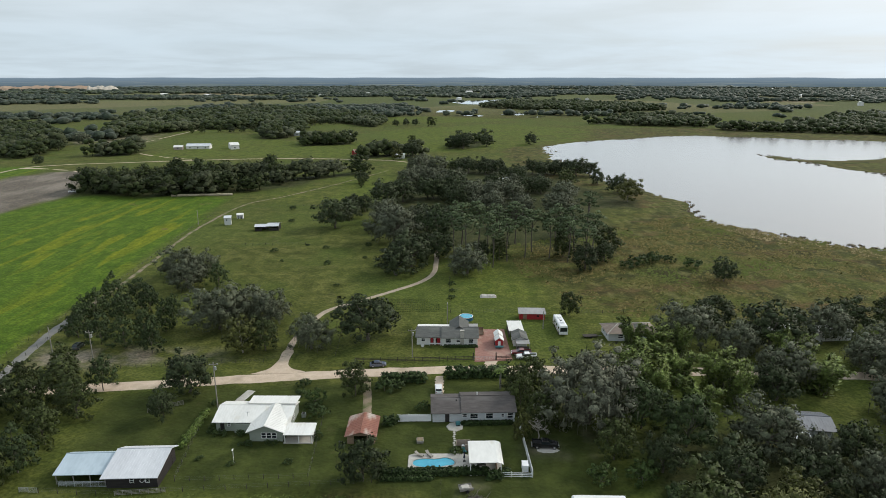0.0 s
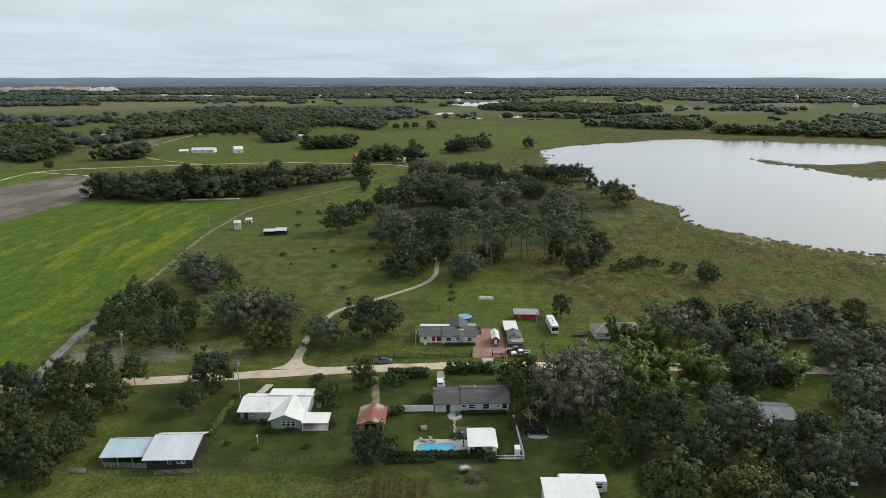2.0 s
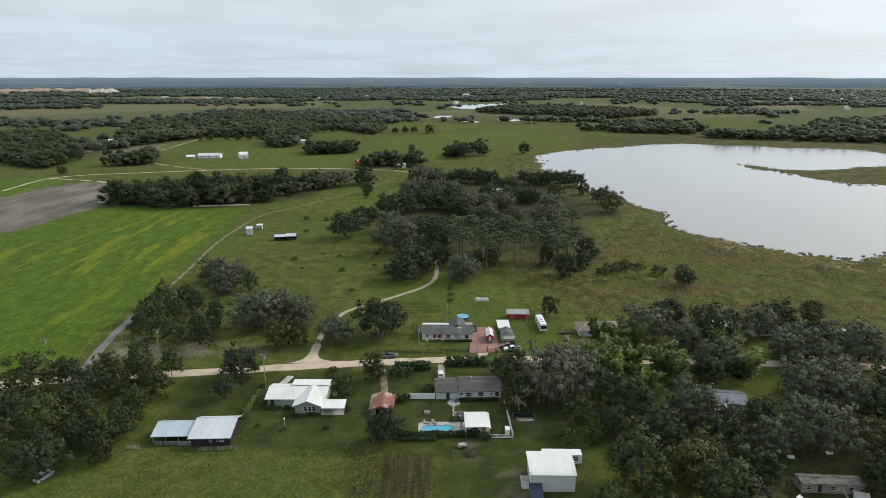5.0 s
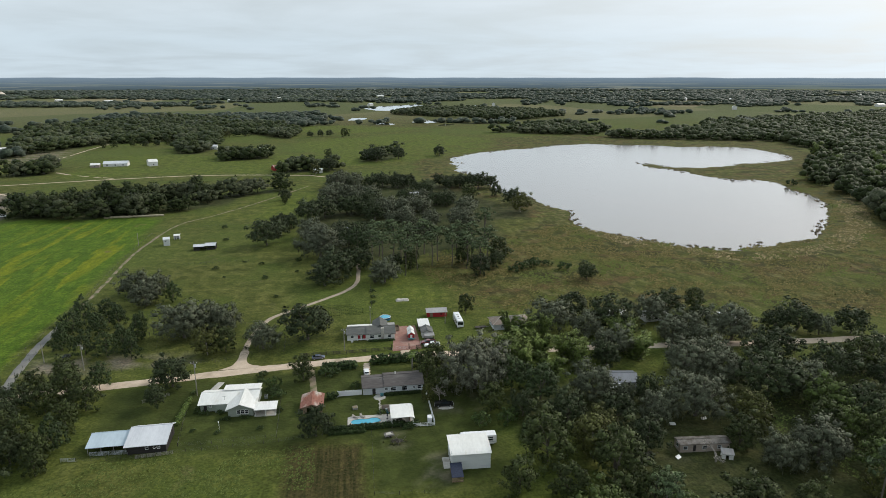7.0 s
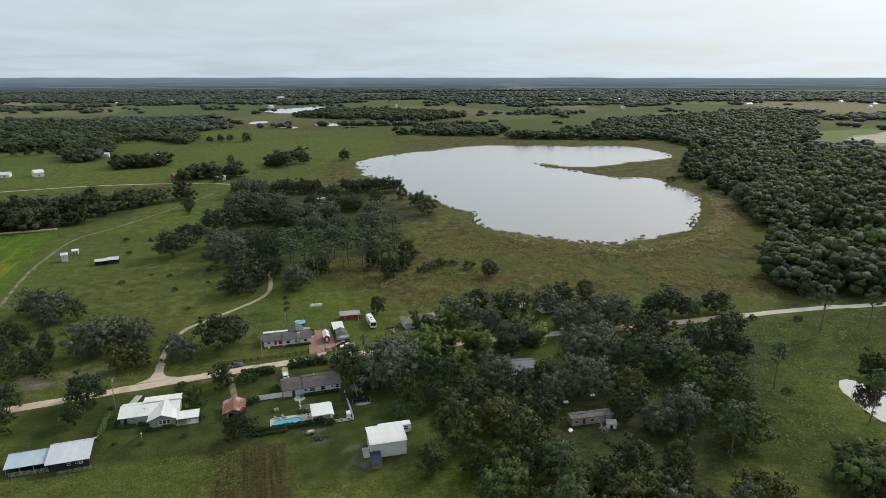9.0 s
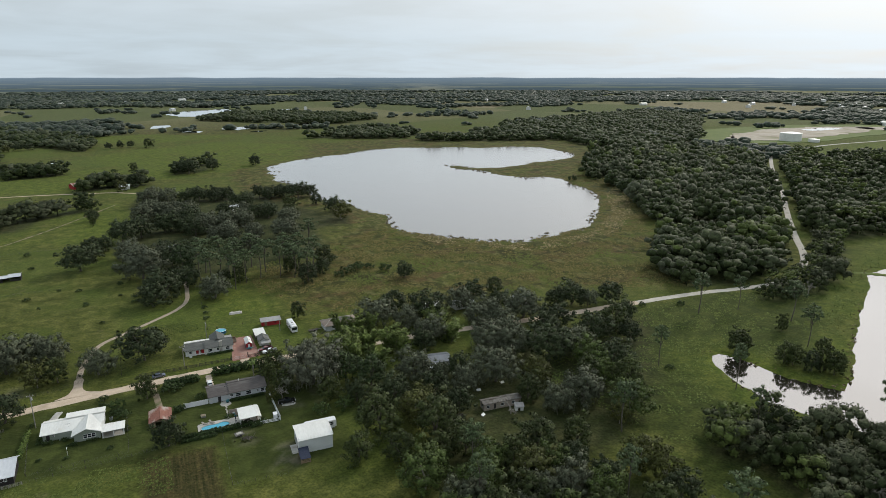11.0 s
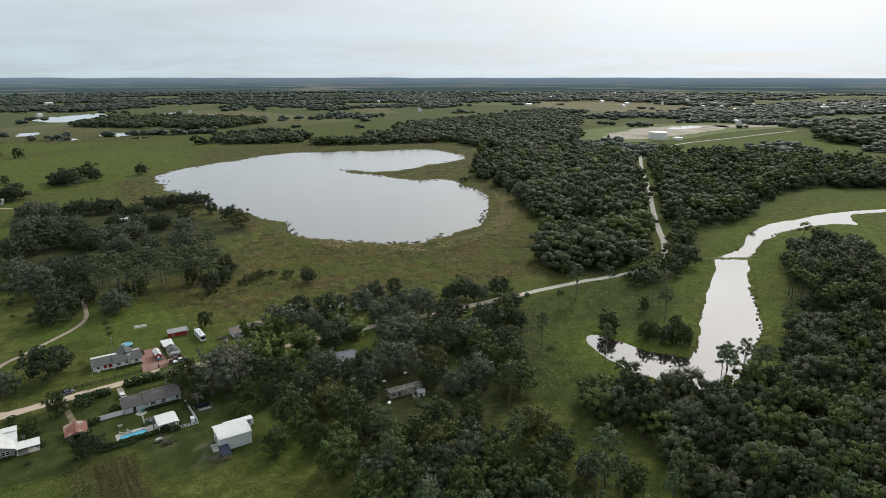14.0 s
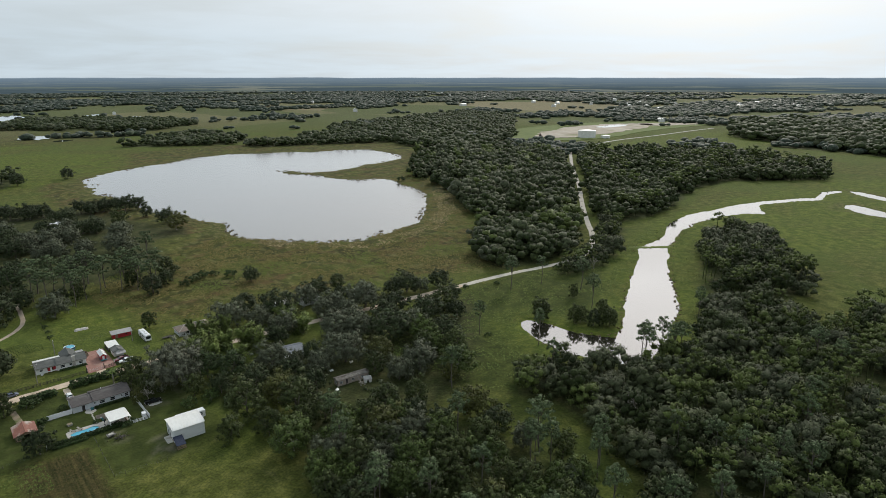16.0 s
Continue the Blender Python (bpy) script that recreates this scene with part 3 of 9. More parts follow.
def ground_material():
    m = bpy.data.materials.new("grassland")
    m.use_nodes = True
    nt = m.node_tree
    nd, ln = nt.nodes, nt.links
    bsdf = nd["Principled BSDF"]
    pos = nd.new("ShaderNodeNewGeometry").outputs["Position"]

    def noise_(scale, detail=4, stretch=(1, 1, 1), distort=0.0):
        mp = nd.new("ShaderNodeMapping")
        mp.inputs["Scale"].default_value = stretch
        ln.new(pos, mp.inputs[0])
        n = nd.new("ShaderNodeTexNoise")
        n.inputs["Scale"].default_value, n.inputs["Detail"].default_value, n.inputs["Distortion"].default_value = scale, detail, distort
        ln.new(mp.outputs[0], n.inputs[0])
        return n.outputs[0]

    def ramp(v, a, b, lo=0.0, hi=1.0):
        n = nd.new("ShaderNodeMapRange")
        n.interpolation_type = "SMOOTHSTEP"
        for i, q in ((1, a), (2, b), (3, lo), (4, hi)):
            n.inputs[i].default_value = q
        ln.new(v, n.inputs[0])
        return n.outputs[0]

    def times(a, b):
        n = nd.new("ShaderNodeMath")
        n.operation = "MULTIPLY"
        for i, q in enumerate((a, b)):
            if isinstance(q, (int, float)):
                n.inputs[i].default_value = q
            else:
                ln.new(q, n.inputs[i])
        return n.outputs[0]

    def mix(f, a, b, blend="MIX"):
        n = nd.new("ShaderNodeMix")
        n.data_type, n.blend_type = "RGBA", blend
        for i, q in ((0, f), (6, a), (7, b)):
            if isinstance(q, (int, float)):
                n.inputs[i].default_value = q
            elif isinstance(q, tuple):
                n.inputs[i].default_value = (*q, 1)
            else:
                ln.new(q, n.inputs[i])
        return n.outputs[2]

    def zone(name):
        a = nd.new("ShaderNodeAttribute")
        a.attribute_name = name
        s = nd.new("ShaderNodeSeparateColor")
        ln.new(a.outputs["Color"], s.inputs[0])
        return (*s.outputs, a.outputs["Alpha"])

    field, marsh, plough, lawn = zone("zone_a")
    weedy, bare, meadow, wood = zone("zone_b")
    shore, far, grazed, _ = zone("zone_c")
    fine, mid, broad, wide = noise_(1.3, 5), noise_(0.16, 5), noise_(0.03, 5), noise_(0.008, 4)
    base = mix(ramp(mid, 0.35, 0.68), (0.062, 0.072, 0.016), (0.114, 0.120, 0.033))
    base = mix(ramp(broad, 0.42, 0.68), base, (0.070, 0.092, 0.019))
    base = mix(ramp(wide, 0.45, 0.62, 0, 0.7), base, (0.080, 0.108, 0.022))
    base = mix(ramp(noise_(0.09, 6), 0.60, 0.74, 0, 0.38), base, (0.140, 0.124, 0.060))
    lawnc = mix(ramp(mid, 0.35, 0.7), (0.034, 0.045, 0.011), (0.057, 0.071, 0.018))
    lawnc = mix(ramp(noise_(0.33, 5), 0.60, 0.76, 0, 0.35), lawnc, (0.088, 0.080, 0.034))
    col = mix(lawn, base, lawnc)
    col = mix(grazed, col, mix(ramp(mid, 0.35, 0.7), (0.038, 0.052, 0.012), (0.068, 0.082, 0.020)))
    # bright crop with yellow strips along the rows
    crop = mix(ramp(mid, 0.3, 0.7), (0.060, 0.112, 0.010), (0.096, 0.150, 0.015))
    strips = times(ramp(noise_(0.11, 7, (1, 0.14, 1), 0.6), 0.51, 0.60), ramp(noise_(0.014, 5, (1, 0.4, 1)), 0.46, 0.60))
    crop = mix(times(strips, 0.7), crop, (0.195, 0.205, 0.012))
    crop = mix(ramp(noise_(0.045, 4), 0.68, 0.73, 0, 0.8), crop, (0.170, 0.135, 0.055))
    crop = mix(ramp(noise_(0.5, 5, (1, 0.12, 1)), 0.40, 0.62, 0.0, 0.35), crop, (0.040, 0.078, 0.010))
    col = mix(field, col, crop)
    # marsh of sedge, dead stalks and rusty patches
    sedge = mix(ramp(noise_(0.08, 6), 0.36, 0.64), (0.050, 0.056, 0.013), (0.110, 0.106, 0.030))
    sedge = mix(ramp(noise_(0.022, 5, (1, 1.5, 1), 0.6), 0.48, 0.58, 0, 0.8), sedge, (0.088, 0.100, 0.024))
    sedge = mix(ramp(noise_(0.030, 6, (1, 1.8, 1), 0.8), 0.50, 0.60, 0, 0.85), sedge, (0.098, 0.068, 0.030))
    sedge = mix(ramp(noise_(0.034, 6, (1, 1.5, 1), 0.9), 0.55, 0.62, 0, 0.8), sedge, (0.036, 0.040, 0.014))
    sedge = mix(ramp(noise_(0.15, 7, (1, 0.6, 1)), 0.45, 0.60, 0, 0.6), sedge, (0.040, 0.046, 0.013))
    sedge = mix(ramp(noise_(0.20, 7, (1, 0.5, 1)), 0.50, 0.66, 0, 0.6), sedge, (0.150, 0.145, 0.056))
    col = mix(marsh, col, sedge)
    col = mix(times(meadow, ramp(broad, 0.34, 0.60, 0.35, 1.0)), col, mix(ramp(mid, 0.35, 0.7), (0.068, 0.096, 0.016), (0.118, 0.138, 0.026)))
    soil = mix(ramp(noise_(0.07, 6, (1, 0.3, 1)), 0.35, 0.7), (0.135, 0.116, 0.098), (0.225, 0.195, 0.168))
    col = mix(plough, col, soil)
    weeds = mix(ramp(noise_(0.5, 5, (2.0, 0.12, 1)), 0.35, 0.68), (0.034, 0.036, 0.012), (0.082, 0.068, 0.027))
    col = mix(weedy, col, weeds)
    col = mix(times(bare, ramp(noise_(0.12, 6), 0.36, 0.6)), col, mix(mid, (0.13, 0.105, 0.075), (0.27, 0.24, 0.19)))
    # dark wood floor, reused to colour in tree shade round the yards
    floor_and_shade = mix(ramp(mid, 0.35, 0.7), (0.030, 0.038, 0.014), (0.060, 0.060, 0.028))
    col = mix(times(wood, 0.85), col, floor_and_shade)
    reeds = mix(ramp(noise_(0.3, 4), 0.4, 0.65), (0.062, 0.074, 0.020), (0.160, 0.140, 0.066))
    col = mix(times(shore, ramp(noise_(0.1, 4), 0.35, 0.6)), col, reeds)
    # far field pattern
    vo = nd.new("ShaderNodeTexVoronoi")
    vo.inputs["Scale"].default_value = 0.0026
    mpv = nd.new("ShaderNodeMapping")
    mpv.inputs["Scale"].default_value = (1, 0.6, 1)
    mpv.inputs["Rotation"].default_value = (0, 0, 0.2)
    ln.new(pos, mpv.inputs[0])
    ln.new(mpv.outputs[0], vo.inputs["Vector"])
    sv = nd.new("ShaderNodeSeparateColor")
    ln.new(vo.outputs["Color"], sv.inputs[0])
    fields = mix(ramp(sv.outputs[0], 0.3, 0.7), (0.092, 0.108, 0.044), (0.150, 0.146, 0.074))
    fields = mix(ramp(sv.outputs[1], 0.93, 0.95), fields, (0.22, 0.19, 0.12))
    col = mix(times(far, 0.85), col, fields)
    # tufts, shorter where it is mown
    tall = ramp(lawn, 0.0, 1.0, 1.0, 0.4)
    col = mix(times(tall, ramp(fine, 0.38, 0.66, 0.0, 0.7)), col, mix(1.0, col, (0.45, 0.50, 0.45), "MULTIPLY"))
    col = mix(times(tall, ramp(noise_(0.5, 6), 0.42, 0.68, 0.0, 0.65)), col, mix(1.0, col, (1.5, 1.42, 1.3), "MULTIPLY"))
    col = mix(times(tall, ramp(noise_(0.17, 7, (1, 0.55, 1)), 0.50, 0.66, 0.0, 0.45)), col, mix(1.0, col, (0.60, 0.66, 0.60), "MULTIPLY"))
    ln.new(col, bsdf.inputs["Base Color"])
    bsdf.inputs["Roughness"].default_value = 0.95
    bsdf.inputs["Specular IOR Level"].default_value = 0.06
    # slight grazing sheen pales the far ground in place of haze
    bsdf.inputs["Sheen Weight"].default_value, bsdf.inputs["Sheen Roughness"].default_value = 0.015, 0.5
    bp = nd.new("ShaderNodeBump")
    bp.inputs["Strength"].default_value, bp.inputs["Distance"].default_value = 0.8, 0.35
    ln.new(noise_(0.9, 6), bp.inputs["Height"])
    ln.new(bp.outputs[0], bsdf.inputs["Normal"])
    return m


GROUND = ground_material()
build_ground()


def flat_sheet(name, poly, z, mat, label, category, wob=0.0, per=6):
    """A level sheet over a smoothed outline."""
    ring = smooth_line(list(poly) + [poly[0]], per)[:-1]
    bm = bmesh.new()
    f = bm.faces.new([bm.verts.new((x + random.uniform(-wob, wob), y + random.uniform(-wob, wob), z)) for x, y in ring])
    f.normal_update()
    if f.normal.z < 0:
        f.normal_flip()
    low = bmesh.ops.extrude_face_region(bm, geom=[f])
    bmesh.ops.translate(bm, verts=[q for q in low["geom"] if isinstance(q, bmesh.types.BMVert)], vec=(0, 0, -0.6))
    bmesh.ops.recalc_face_normals(bm, faces=bm.faces)
    me = bpy.data.meshes.new(name)
    bm.to_mesh(me)
    bm.free()
    me.materials.append(mat)
    return tagged(new(name, me), label, category, kind="structure")


def water_material(name, dark, ripple, rough):
    m = bpy.data.materials.new(name)
    m.use_nodes = True
    nd, ln = m.node_tree.nodes, m.node_tree.links
    b = nd["Principled BSDF"]
    b.inputs["Base Color"].default_value = (*dark, 1)
    b.inputs["Roughness"].default_value, b.inputs["IOR"].default_value = rough, 1.33
    b.inputs["Metallic"].default_value = 0.0
    b.inputs["Coat Weight"].default_value, b.inputs["Coat IOR"].default_value, b.inputs["Coat Roughness"].default_value = 1.0, 2.15, rough
    n = nd.new("ShaderNodeTexNoise")
    n.inputs["Scale"].default_value, n.inputs["Detail"].default_value = 0.5, 5
    ln.new(nd.new("ShaderNodeNewGeometry").outputs["Position"], n.inputs[0])
    bp = nd.new("ShaderNodeBump")
    bp.inputs["Strength"].default_value, bp.inputs["Distance"].default_value = ripple, 0.06
    ln.new(n.outputs[0], bp.inputs["Height"])
    ln.new(bp.outputs[0], b.inputs["Normal"])
    ln.new(bp.outputs[0], b.inputs["Coat Normal"])
    return m


WATER = water_material("still_water", (0.022, 0.020, 0.015), 0.12, 0.05)
LAKEWATER = water_material("rippled_water", (0.10, 0.100, 0.095), 0.3, 0.17)


def build_water(poly, name, label, level=-0.28, grow=9, mat=None):
    p = [Vector((*q, 0)) for q in poly]
    area = sum(a.x * b.y - b.x * a.y for a, b in zip(p, p[1:] + p[:1]))
    s = 1 if area > 0 else -1
    bm = bmesh.new()
    vs = []
    for a, b, c in zip(p[-1:] + p[:-1], p, p[1:] + p[:1]):
        n1, n2 = (b - a).normalized(), (c - b).normalized()
        n = Vector((n1.y + n2.y, -n1.x - n2.x, 0))
        n = n.normalized() * s * grow if n.length > 0.3 else Vector()
        vs.append(bm.verts.new((b.x + n.x, b.y + n.y, level)))
    f = bm.faces.new(vs)
    f.normal_update()
    if f.normal.z < 0:
        f.normal_flip()
    bmesh.ops.triangulate(bm, faces=[f])
    me = bpy.data.meshes.new(name)
    bm.to_mesh(me)
    bm.free()
    me.materials.append(mat or WATER)
    return tagged(new(name, me), label, "water", kind="structure")


build_water(LAKE, "water_lake", "wide calm lake mirroring the pale overcast sky", mat=LAKEWATER)
build_water(RIVER, "water_river", "winding slough and pond mirroring the sky", grow=4)
for _w in (STRIP_1, STRIP_2):
    build_water(_w, "water_channel", "narrow channel of open water in the wet meadow", grow=3)
for _w in POOLS:
    build_water(_w, "water_pool", "shallow far pool in the wetland", grow=8)


# ---- roads ----
def ribbon(name, line, width, mat, label, category, z=0.16, per=8, wob=0.35, steps=6):
    pts = smooth_line(line, per)
    verts, faces = [], []
    for i, (px, py) in enumerate(pts):
        a, b = pts[max(i - 1, 0)], pts[min(i + 1, len(pts) - 1)]
        d = Vector((b[0] - a[0], b[1] - a[1], 0)).normalized()
        n = Vector((-d.y, d.x, 0))
        w0, w1 = (width / 2 + random.uniform(-wob, wob) for _ in range(2))
        for k in range(steps + 1):
            u = k / steps
            off = -w0 + (w0 + w1) * u
            edge = abs(2 * u - 1)
            verts.append((px + n.x * off, py + n.y * off, z - (0.35 if k in (0, steps) else 0.05 * edge)))
    m = steps + 1
    for i in range(len(pts) - 1):
        for k in range(steps):
            faces.append((i * m + k, i * m + k + 1, (i + 1) * m + k + 1, (i + 1) * m + k))
    me = mesh_arrays(name, verts, np.array(faces)[:, ::-1], mat, True)
    return tagged(new(name, me), label, category, kind="structure")


SAND = material("graded_limerock", (0.41, 0.325, 0.245), (0.59, 0.480, 0.375), scale=0.35, rough=0.95, bump=0.4, bump_scale=3, grime=(0.30, 0.25, 0.18), grime_scale=0.12)
ASPHALT = material("old_asphalt", (0.13, 0.13, 0.125), (0.22, 0.215, 0.20), scale=0.5, rough=0.9, bump=0.3, grime=(0.27, 0.25, 0.2), grime_scale=0.2)
LOAM = material("packed_drive", (0.27, 0.220, 0.170), (0.42, 0.350, 0.275), scale=0.4, rough=0.95, bump=0.4, grime=(0.14, 0.13, 0.08), grime_scale=0.2)
DIRT = material("worn_track", (0.17, 0.130, 0.09), (0.29, 0.235, 0.17), scale=0.5, rough=0.95, bump=0.4, grime=(0.08, 0.10, 0.03), grime_scale=0.25, grime_at=(0.45, 0.6))
CONCRETE = material("weathered_concrete", (0.32, 0.31, 0.28), (0.50, 0.48, 0.44), scale=0.8, rough=0.9, bump=0.2, grime=(0.22, 0.2, 0.17), grime_scale=0.4)
BANKGRASS = material("bank_grass", (0.070, 0.105, 0.022), (0.130, 0.160, 0.040), scale=0.04, rough=0.95, bump=0.3)
BASINSAND = material("basin_sand", (0.26, 0.22, 0.17), (0.48, 0.43, 0.36), scale=0.012, rough=0.95, grime=(0.16, 0.17, 0.07), grime_scale=0.02)
flat_sheet("ground_bank", [(860, 760), (900, 860), (1180, 930), (1420, 900), (1620, 740), (1560, 690), (1300, 690), (1060, 650), (930, 655)], 0.7, BANKGRASS, "grassed bank round the settling basin", "ground", 5)
flat_sheet("ground_basin", [(930, 740), (1000, 800), (1182, 863), (1333, 859), (1420, 800), (1300, 740), (1180, 710), (1061, 698), (960, 695)], 1.0, BASINSAND, "pale dry floor of the settling basin", "ground", 8)
flat_sheet("ground_basin", [(1400, 830), (1480, 800), (1560, 740), (1500, 715), (1400, 740), (1370, 780)], 1.0, BASINSAND, "pale dry floor of the second basin", "ground", 8)
flat_sheet("water_basin", [(1220, 825), (1310, 838), (1350, 820), (1300, 795), (1230, 800)], 1.1, WATER, "shallow water standing in the basin", "water", 4)
ribbon("ground_dam", [(347, 135), (356, 128), (366, 121), (377, 113)], 4.5, BANKGRASS, "low weedy bar across the slough", "ground", z=0.12, wob=1.0)
GRAVEL = material("pale_gravel", (0.36, 0.33, 0.29), (0.54, 0.51, 0.46), scale=0.3, rough=0.95, bump=0.3, grime=(0.28, 0.26, 0.22), grime_scale=0.15)
ribbon("road", ROAD[:14], 7.0, SAND, "pale graded limerock road across the country", "road")
ribbon("road_east", ROAD[13:], 6.2, GRAVEL, "pale gravel road running on to the wood", "road", z=0.18, wob=0.2)
ribbon("road_far", ROAD_FAR, 9.0, CONCRETE, "far straight road past the settling basin", "road")
ribbon("road_lane", LANE, 4.2, ASPHALT, "grey asphalt lane along the green field", "road", z=0.2)
ribbon("track", TRACK, 2.6, DIRT, "two-rut farm track beside the fence", "track", z=0.15)
ribbon("road_farm", FARM_LANE, 5.0, SAND, "pale farm lane across the far pasture", "road", z=0.15)
ribbon("track_field", [(-366, 544), (-342, 540), (-294, 517), (-262, 470)], 5.0, SAND, "pale track past the ploughed field", "track", z=0.16)
ribbon("track_paddock", [(-240, 603), (-300, 640), (-352, 700), (-368, 756), (-362, 788), (-365, 873), (-367, 1012)], 4.0, SAND, "sandy track past the bare paddock", "track", z=0.14)
flat_sheet("drive_apron", [(-51.5, 153.2), (-47.6, 156.2), (-46.3, 161), (-46.2, 168), (-43.4, 168), (-43.2, 161), (-41.6, 156.8), (-37.5, 154.0)], 0.19, SAND, "pale flared mouth of the sandy drive", "driveway", 0.1, 4)
ribbon("drive", DRIVE[1:], 3.0, LOAM, "curving sandy drive up to the oak wood", "driveway", z=0.18, wob=0.12)
ribbon("drive_shed", [(-20.2, 151), (-19.0, 142), (-18, 133), (-17.8, 128)], 3.0, DIRT, "worn dirt drive to the rusty shed", "driveway", z=0.18, wob=0.08)
ribbon("drive_house", [(-1, 152), (-1, 147), (-1, 141)], 3.0, SAND, "short sandy drive beside the hedge", "driveway", z=0.18)
ribbon("drive_white", [(-48.6, 144), (-49.6, 140.5), (-50.6, 136.5)], 3.2, CONCRETE, "short pale concrete drive", "driveway", z=0.2, wob=0.05)


# ---- trees ----
PHI = (1 + 5 ** 0.5) / 2
ICO_V = np.array([(-1, PHI, 0), (1, PHI, 0), (-1, -PHI, 0), (1, -PHI, 0), (0, -1, PHI), (0, 1, PHI), (0, -1, -PHI), (0, 1, -PHI), (PHI, 0, -1), (PHI, 0, 1), (-PHI, 0, -1), (-PHI, 0, 1)]) / math.hypot(1, PHI)
ICO_F = np.array([(0, 11, 5), (0, 5, 1), (0, 1, 7), (0, 7, 10), (0, 10, 11), (1, 5, 9), (5, 11, 4), (11, 10, 2), (10, 7, 6), (7, 1, 8), (3, 9, 4), (3, 4, 2), (3, 2, 6), (3, 6, 8), (3, 8, 9), (4, 9, 5), (2, 4, 11), (6, 2, 10), (8, 6, 7), (9, 8, 1)])


def unit(a):
    return a / np.linalg.norm(a, axis=-1, keepdims=True)


def lobes(rng, n, r, h, zc, low=-0.35, spread=(0.50, 0.94), size=(0.18, 0.28)):
    """Centres and radii of the leaf clumps of a crown of half-width r and half-height h."""
    k = np.arange(n) + 0.5
    z = low + (1 - low) * k / n
    a = np.pi * (1 + 5 ** 0.5) * k + rng.uniform(0, 6.28)
    s = np.sqrt(np.maximum(0, 1 - z * z))
    d = np.stack([s * np.cos(a), s * np.sin(a), z], 1) + rng.normal(0, 0.14, (n, 3))
    d *= rng.uniform(*spread, (n, 1))
    lop = 1 + 0.16 * np.sin(np.arctan2(d[:, 1], d[:, 0]) * 2 + rng.uniform(0, 6.28))
    c = d * np.array([r, r, h]) * lop[:, None] + np.array([0, 0, zc])
    return c, rng.uniform(*size, n) * r


def clump_tris(rng, c, lr, leaves, leaf, squash=0.75, core=0.72, up=0.3, hang=0, hang_len=1.5, middle=None, soft=(0.75, 0.4, 0.6)):
    """Leaf clumps: a ragged core and loose leaf sprays on it, in triangles, with the soft normals of the clump."""
    n = len(c)
    mid = np.array(c.mean(0) if middle is None else middle)
    out = unit(c - mid + np.array([0, 0, 0.4]))
    bv, bf = ICO_V, ICO_F
    q = len(bv)
    v = bv[None] * (lr[:, None, None] * core) * rng.uniform(0.78, 1.2, (n, q, 1)) * np.array([1, 1, squash]) + c[:, None]
    verts, faces = [v.reshape(-1, 3)], [(bf[None] + q * np.arange(n)[:, None, None]).reshape(-1, 3)]
    norms = [soft[0] * np.tile(bv, (n, 1)) + soft[1] * np.repeat(out, q, 0)]
    base = n * q
    if leaves:
        m = n * leaves
        d = unit(rng.normal(0, 1, (m, 3)) + np.array([0, 0, up]) + 0.5 * np.repeat(out, leaves, 0))
        p = np.repeat(c, leaves, 0) + d * np.repeat(lr, leaves)[:, None] * rng.uniform(0.8, 1.18, (m, 1)) * np.array([1, 1, squash])
        nrm = unit(d + rng.normal(0, 0.55, (m, 3)))
        t = unit(np.cross(nrm, rng.normal(0, 1, (m, 3))))
        b = np.cross(nrm, t)
        s = leaf * rng.uniform(0.55, 1.4, (m, 1))
        tri = np.stack([p + t * s * 1.2, p - t * s * 0.5 + b * s * 0.7, p - t * s * 0.5 - b * s * 0.7], 1)
        verts.append(tri.reshape(-1, 3))
        faces.append(base + np.arange(m * 3).reshape(-1, 3))
        norms.append(np.repeat(soft[0] * d + soft[1] * np.repeat(out, leaves, 0) + soft[2] * nrm, 3, 0))
        base += m * 3
    if hang:
        m = n * hang
        p = np.repeat(c, hang, 0) + rng.normal(0, 0.6, (m, 3)) * np.repeat(lr, hang)[:, None] * np.array([1, 1, 0.4])
        p[:, 2] -= 0.6 * np.repeat(lr, hang)
        a = rng.uniform(0, 6.28, m)
        w = np.stack([np.cos(a), np.sin(a), np.zeros(m)], 1) * rng.uniform(0.08, 0.2, (m, 1))
        drop = np.zeros((m, 3))
        drop[:, 2] = -rng.uniform(0.6, 1.5, m) * hang_len
        face = np.repeat(out, hang, 0)
        turn = np.sign(w[:, 0] * face[:, 1] - w[:, 1] * face[:, 0])[:, None]
        w = w * np.where(turn == 0, 1, -turn)
        tri = np.stack([p - w, p + w, p + drop], 1)
        verts.append(tri.reshape(-1, 3))
        faces.append(base + np.arange(m * 3).reshape(-1, 3))
        norms.append(np.repeat(np.repeat(out, hang, 0) + rng.normal(0, 0.3, (m, 3)), 3, 0))
    return np.concatenate(verts), np.concatenate(faces), unit(np.concatenate(norms))


def tube(p0, p1, r0, r1, sides=6, rings=3, bend=0.0, rng=None):
    p0, p1 = np.array(p0, float), np.array(p1, float)
    d = unit(p1 - p0)
    t = unit(np.cross(d, (0.3, 0.9, 0.2)))
    b = np.cross(d, t)
    verts, faces = [], []
    off = (rng.normal(0, 1, 3) if rng is not None else np.zeros(3)) * bend
    for i in range(rings + 1):
        u = i / rings
        c = p0 + (p1 - p0) * u + off * math.sin(u * math.pi)
        r = r0 + (r1 - r0) * u
        for k in range(sides):
            a = 2 * math.pi * k / sides
            verts.append(c + (t * math.cos(a) + b * math.sin(a)) * r)
    for i in range(rings):
        for k in range(sides):
            q = (i * sides + k, i * sides + (k + 1) % sides, (i + 1) * sides + (k + 1) % sides, (i + 1) * sides + k)
            faces += [(q[0], q[1], q[2]), (q[0], q[2], q[3])]
    return np.array(verts), np.array(faces)


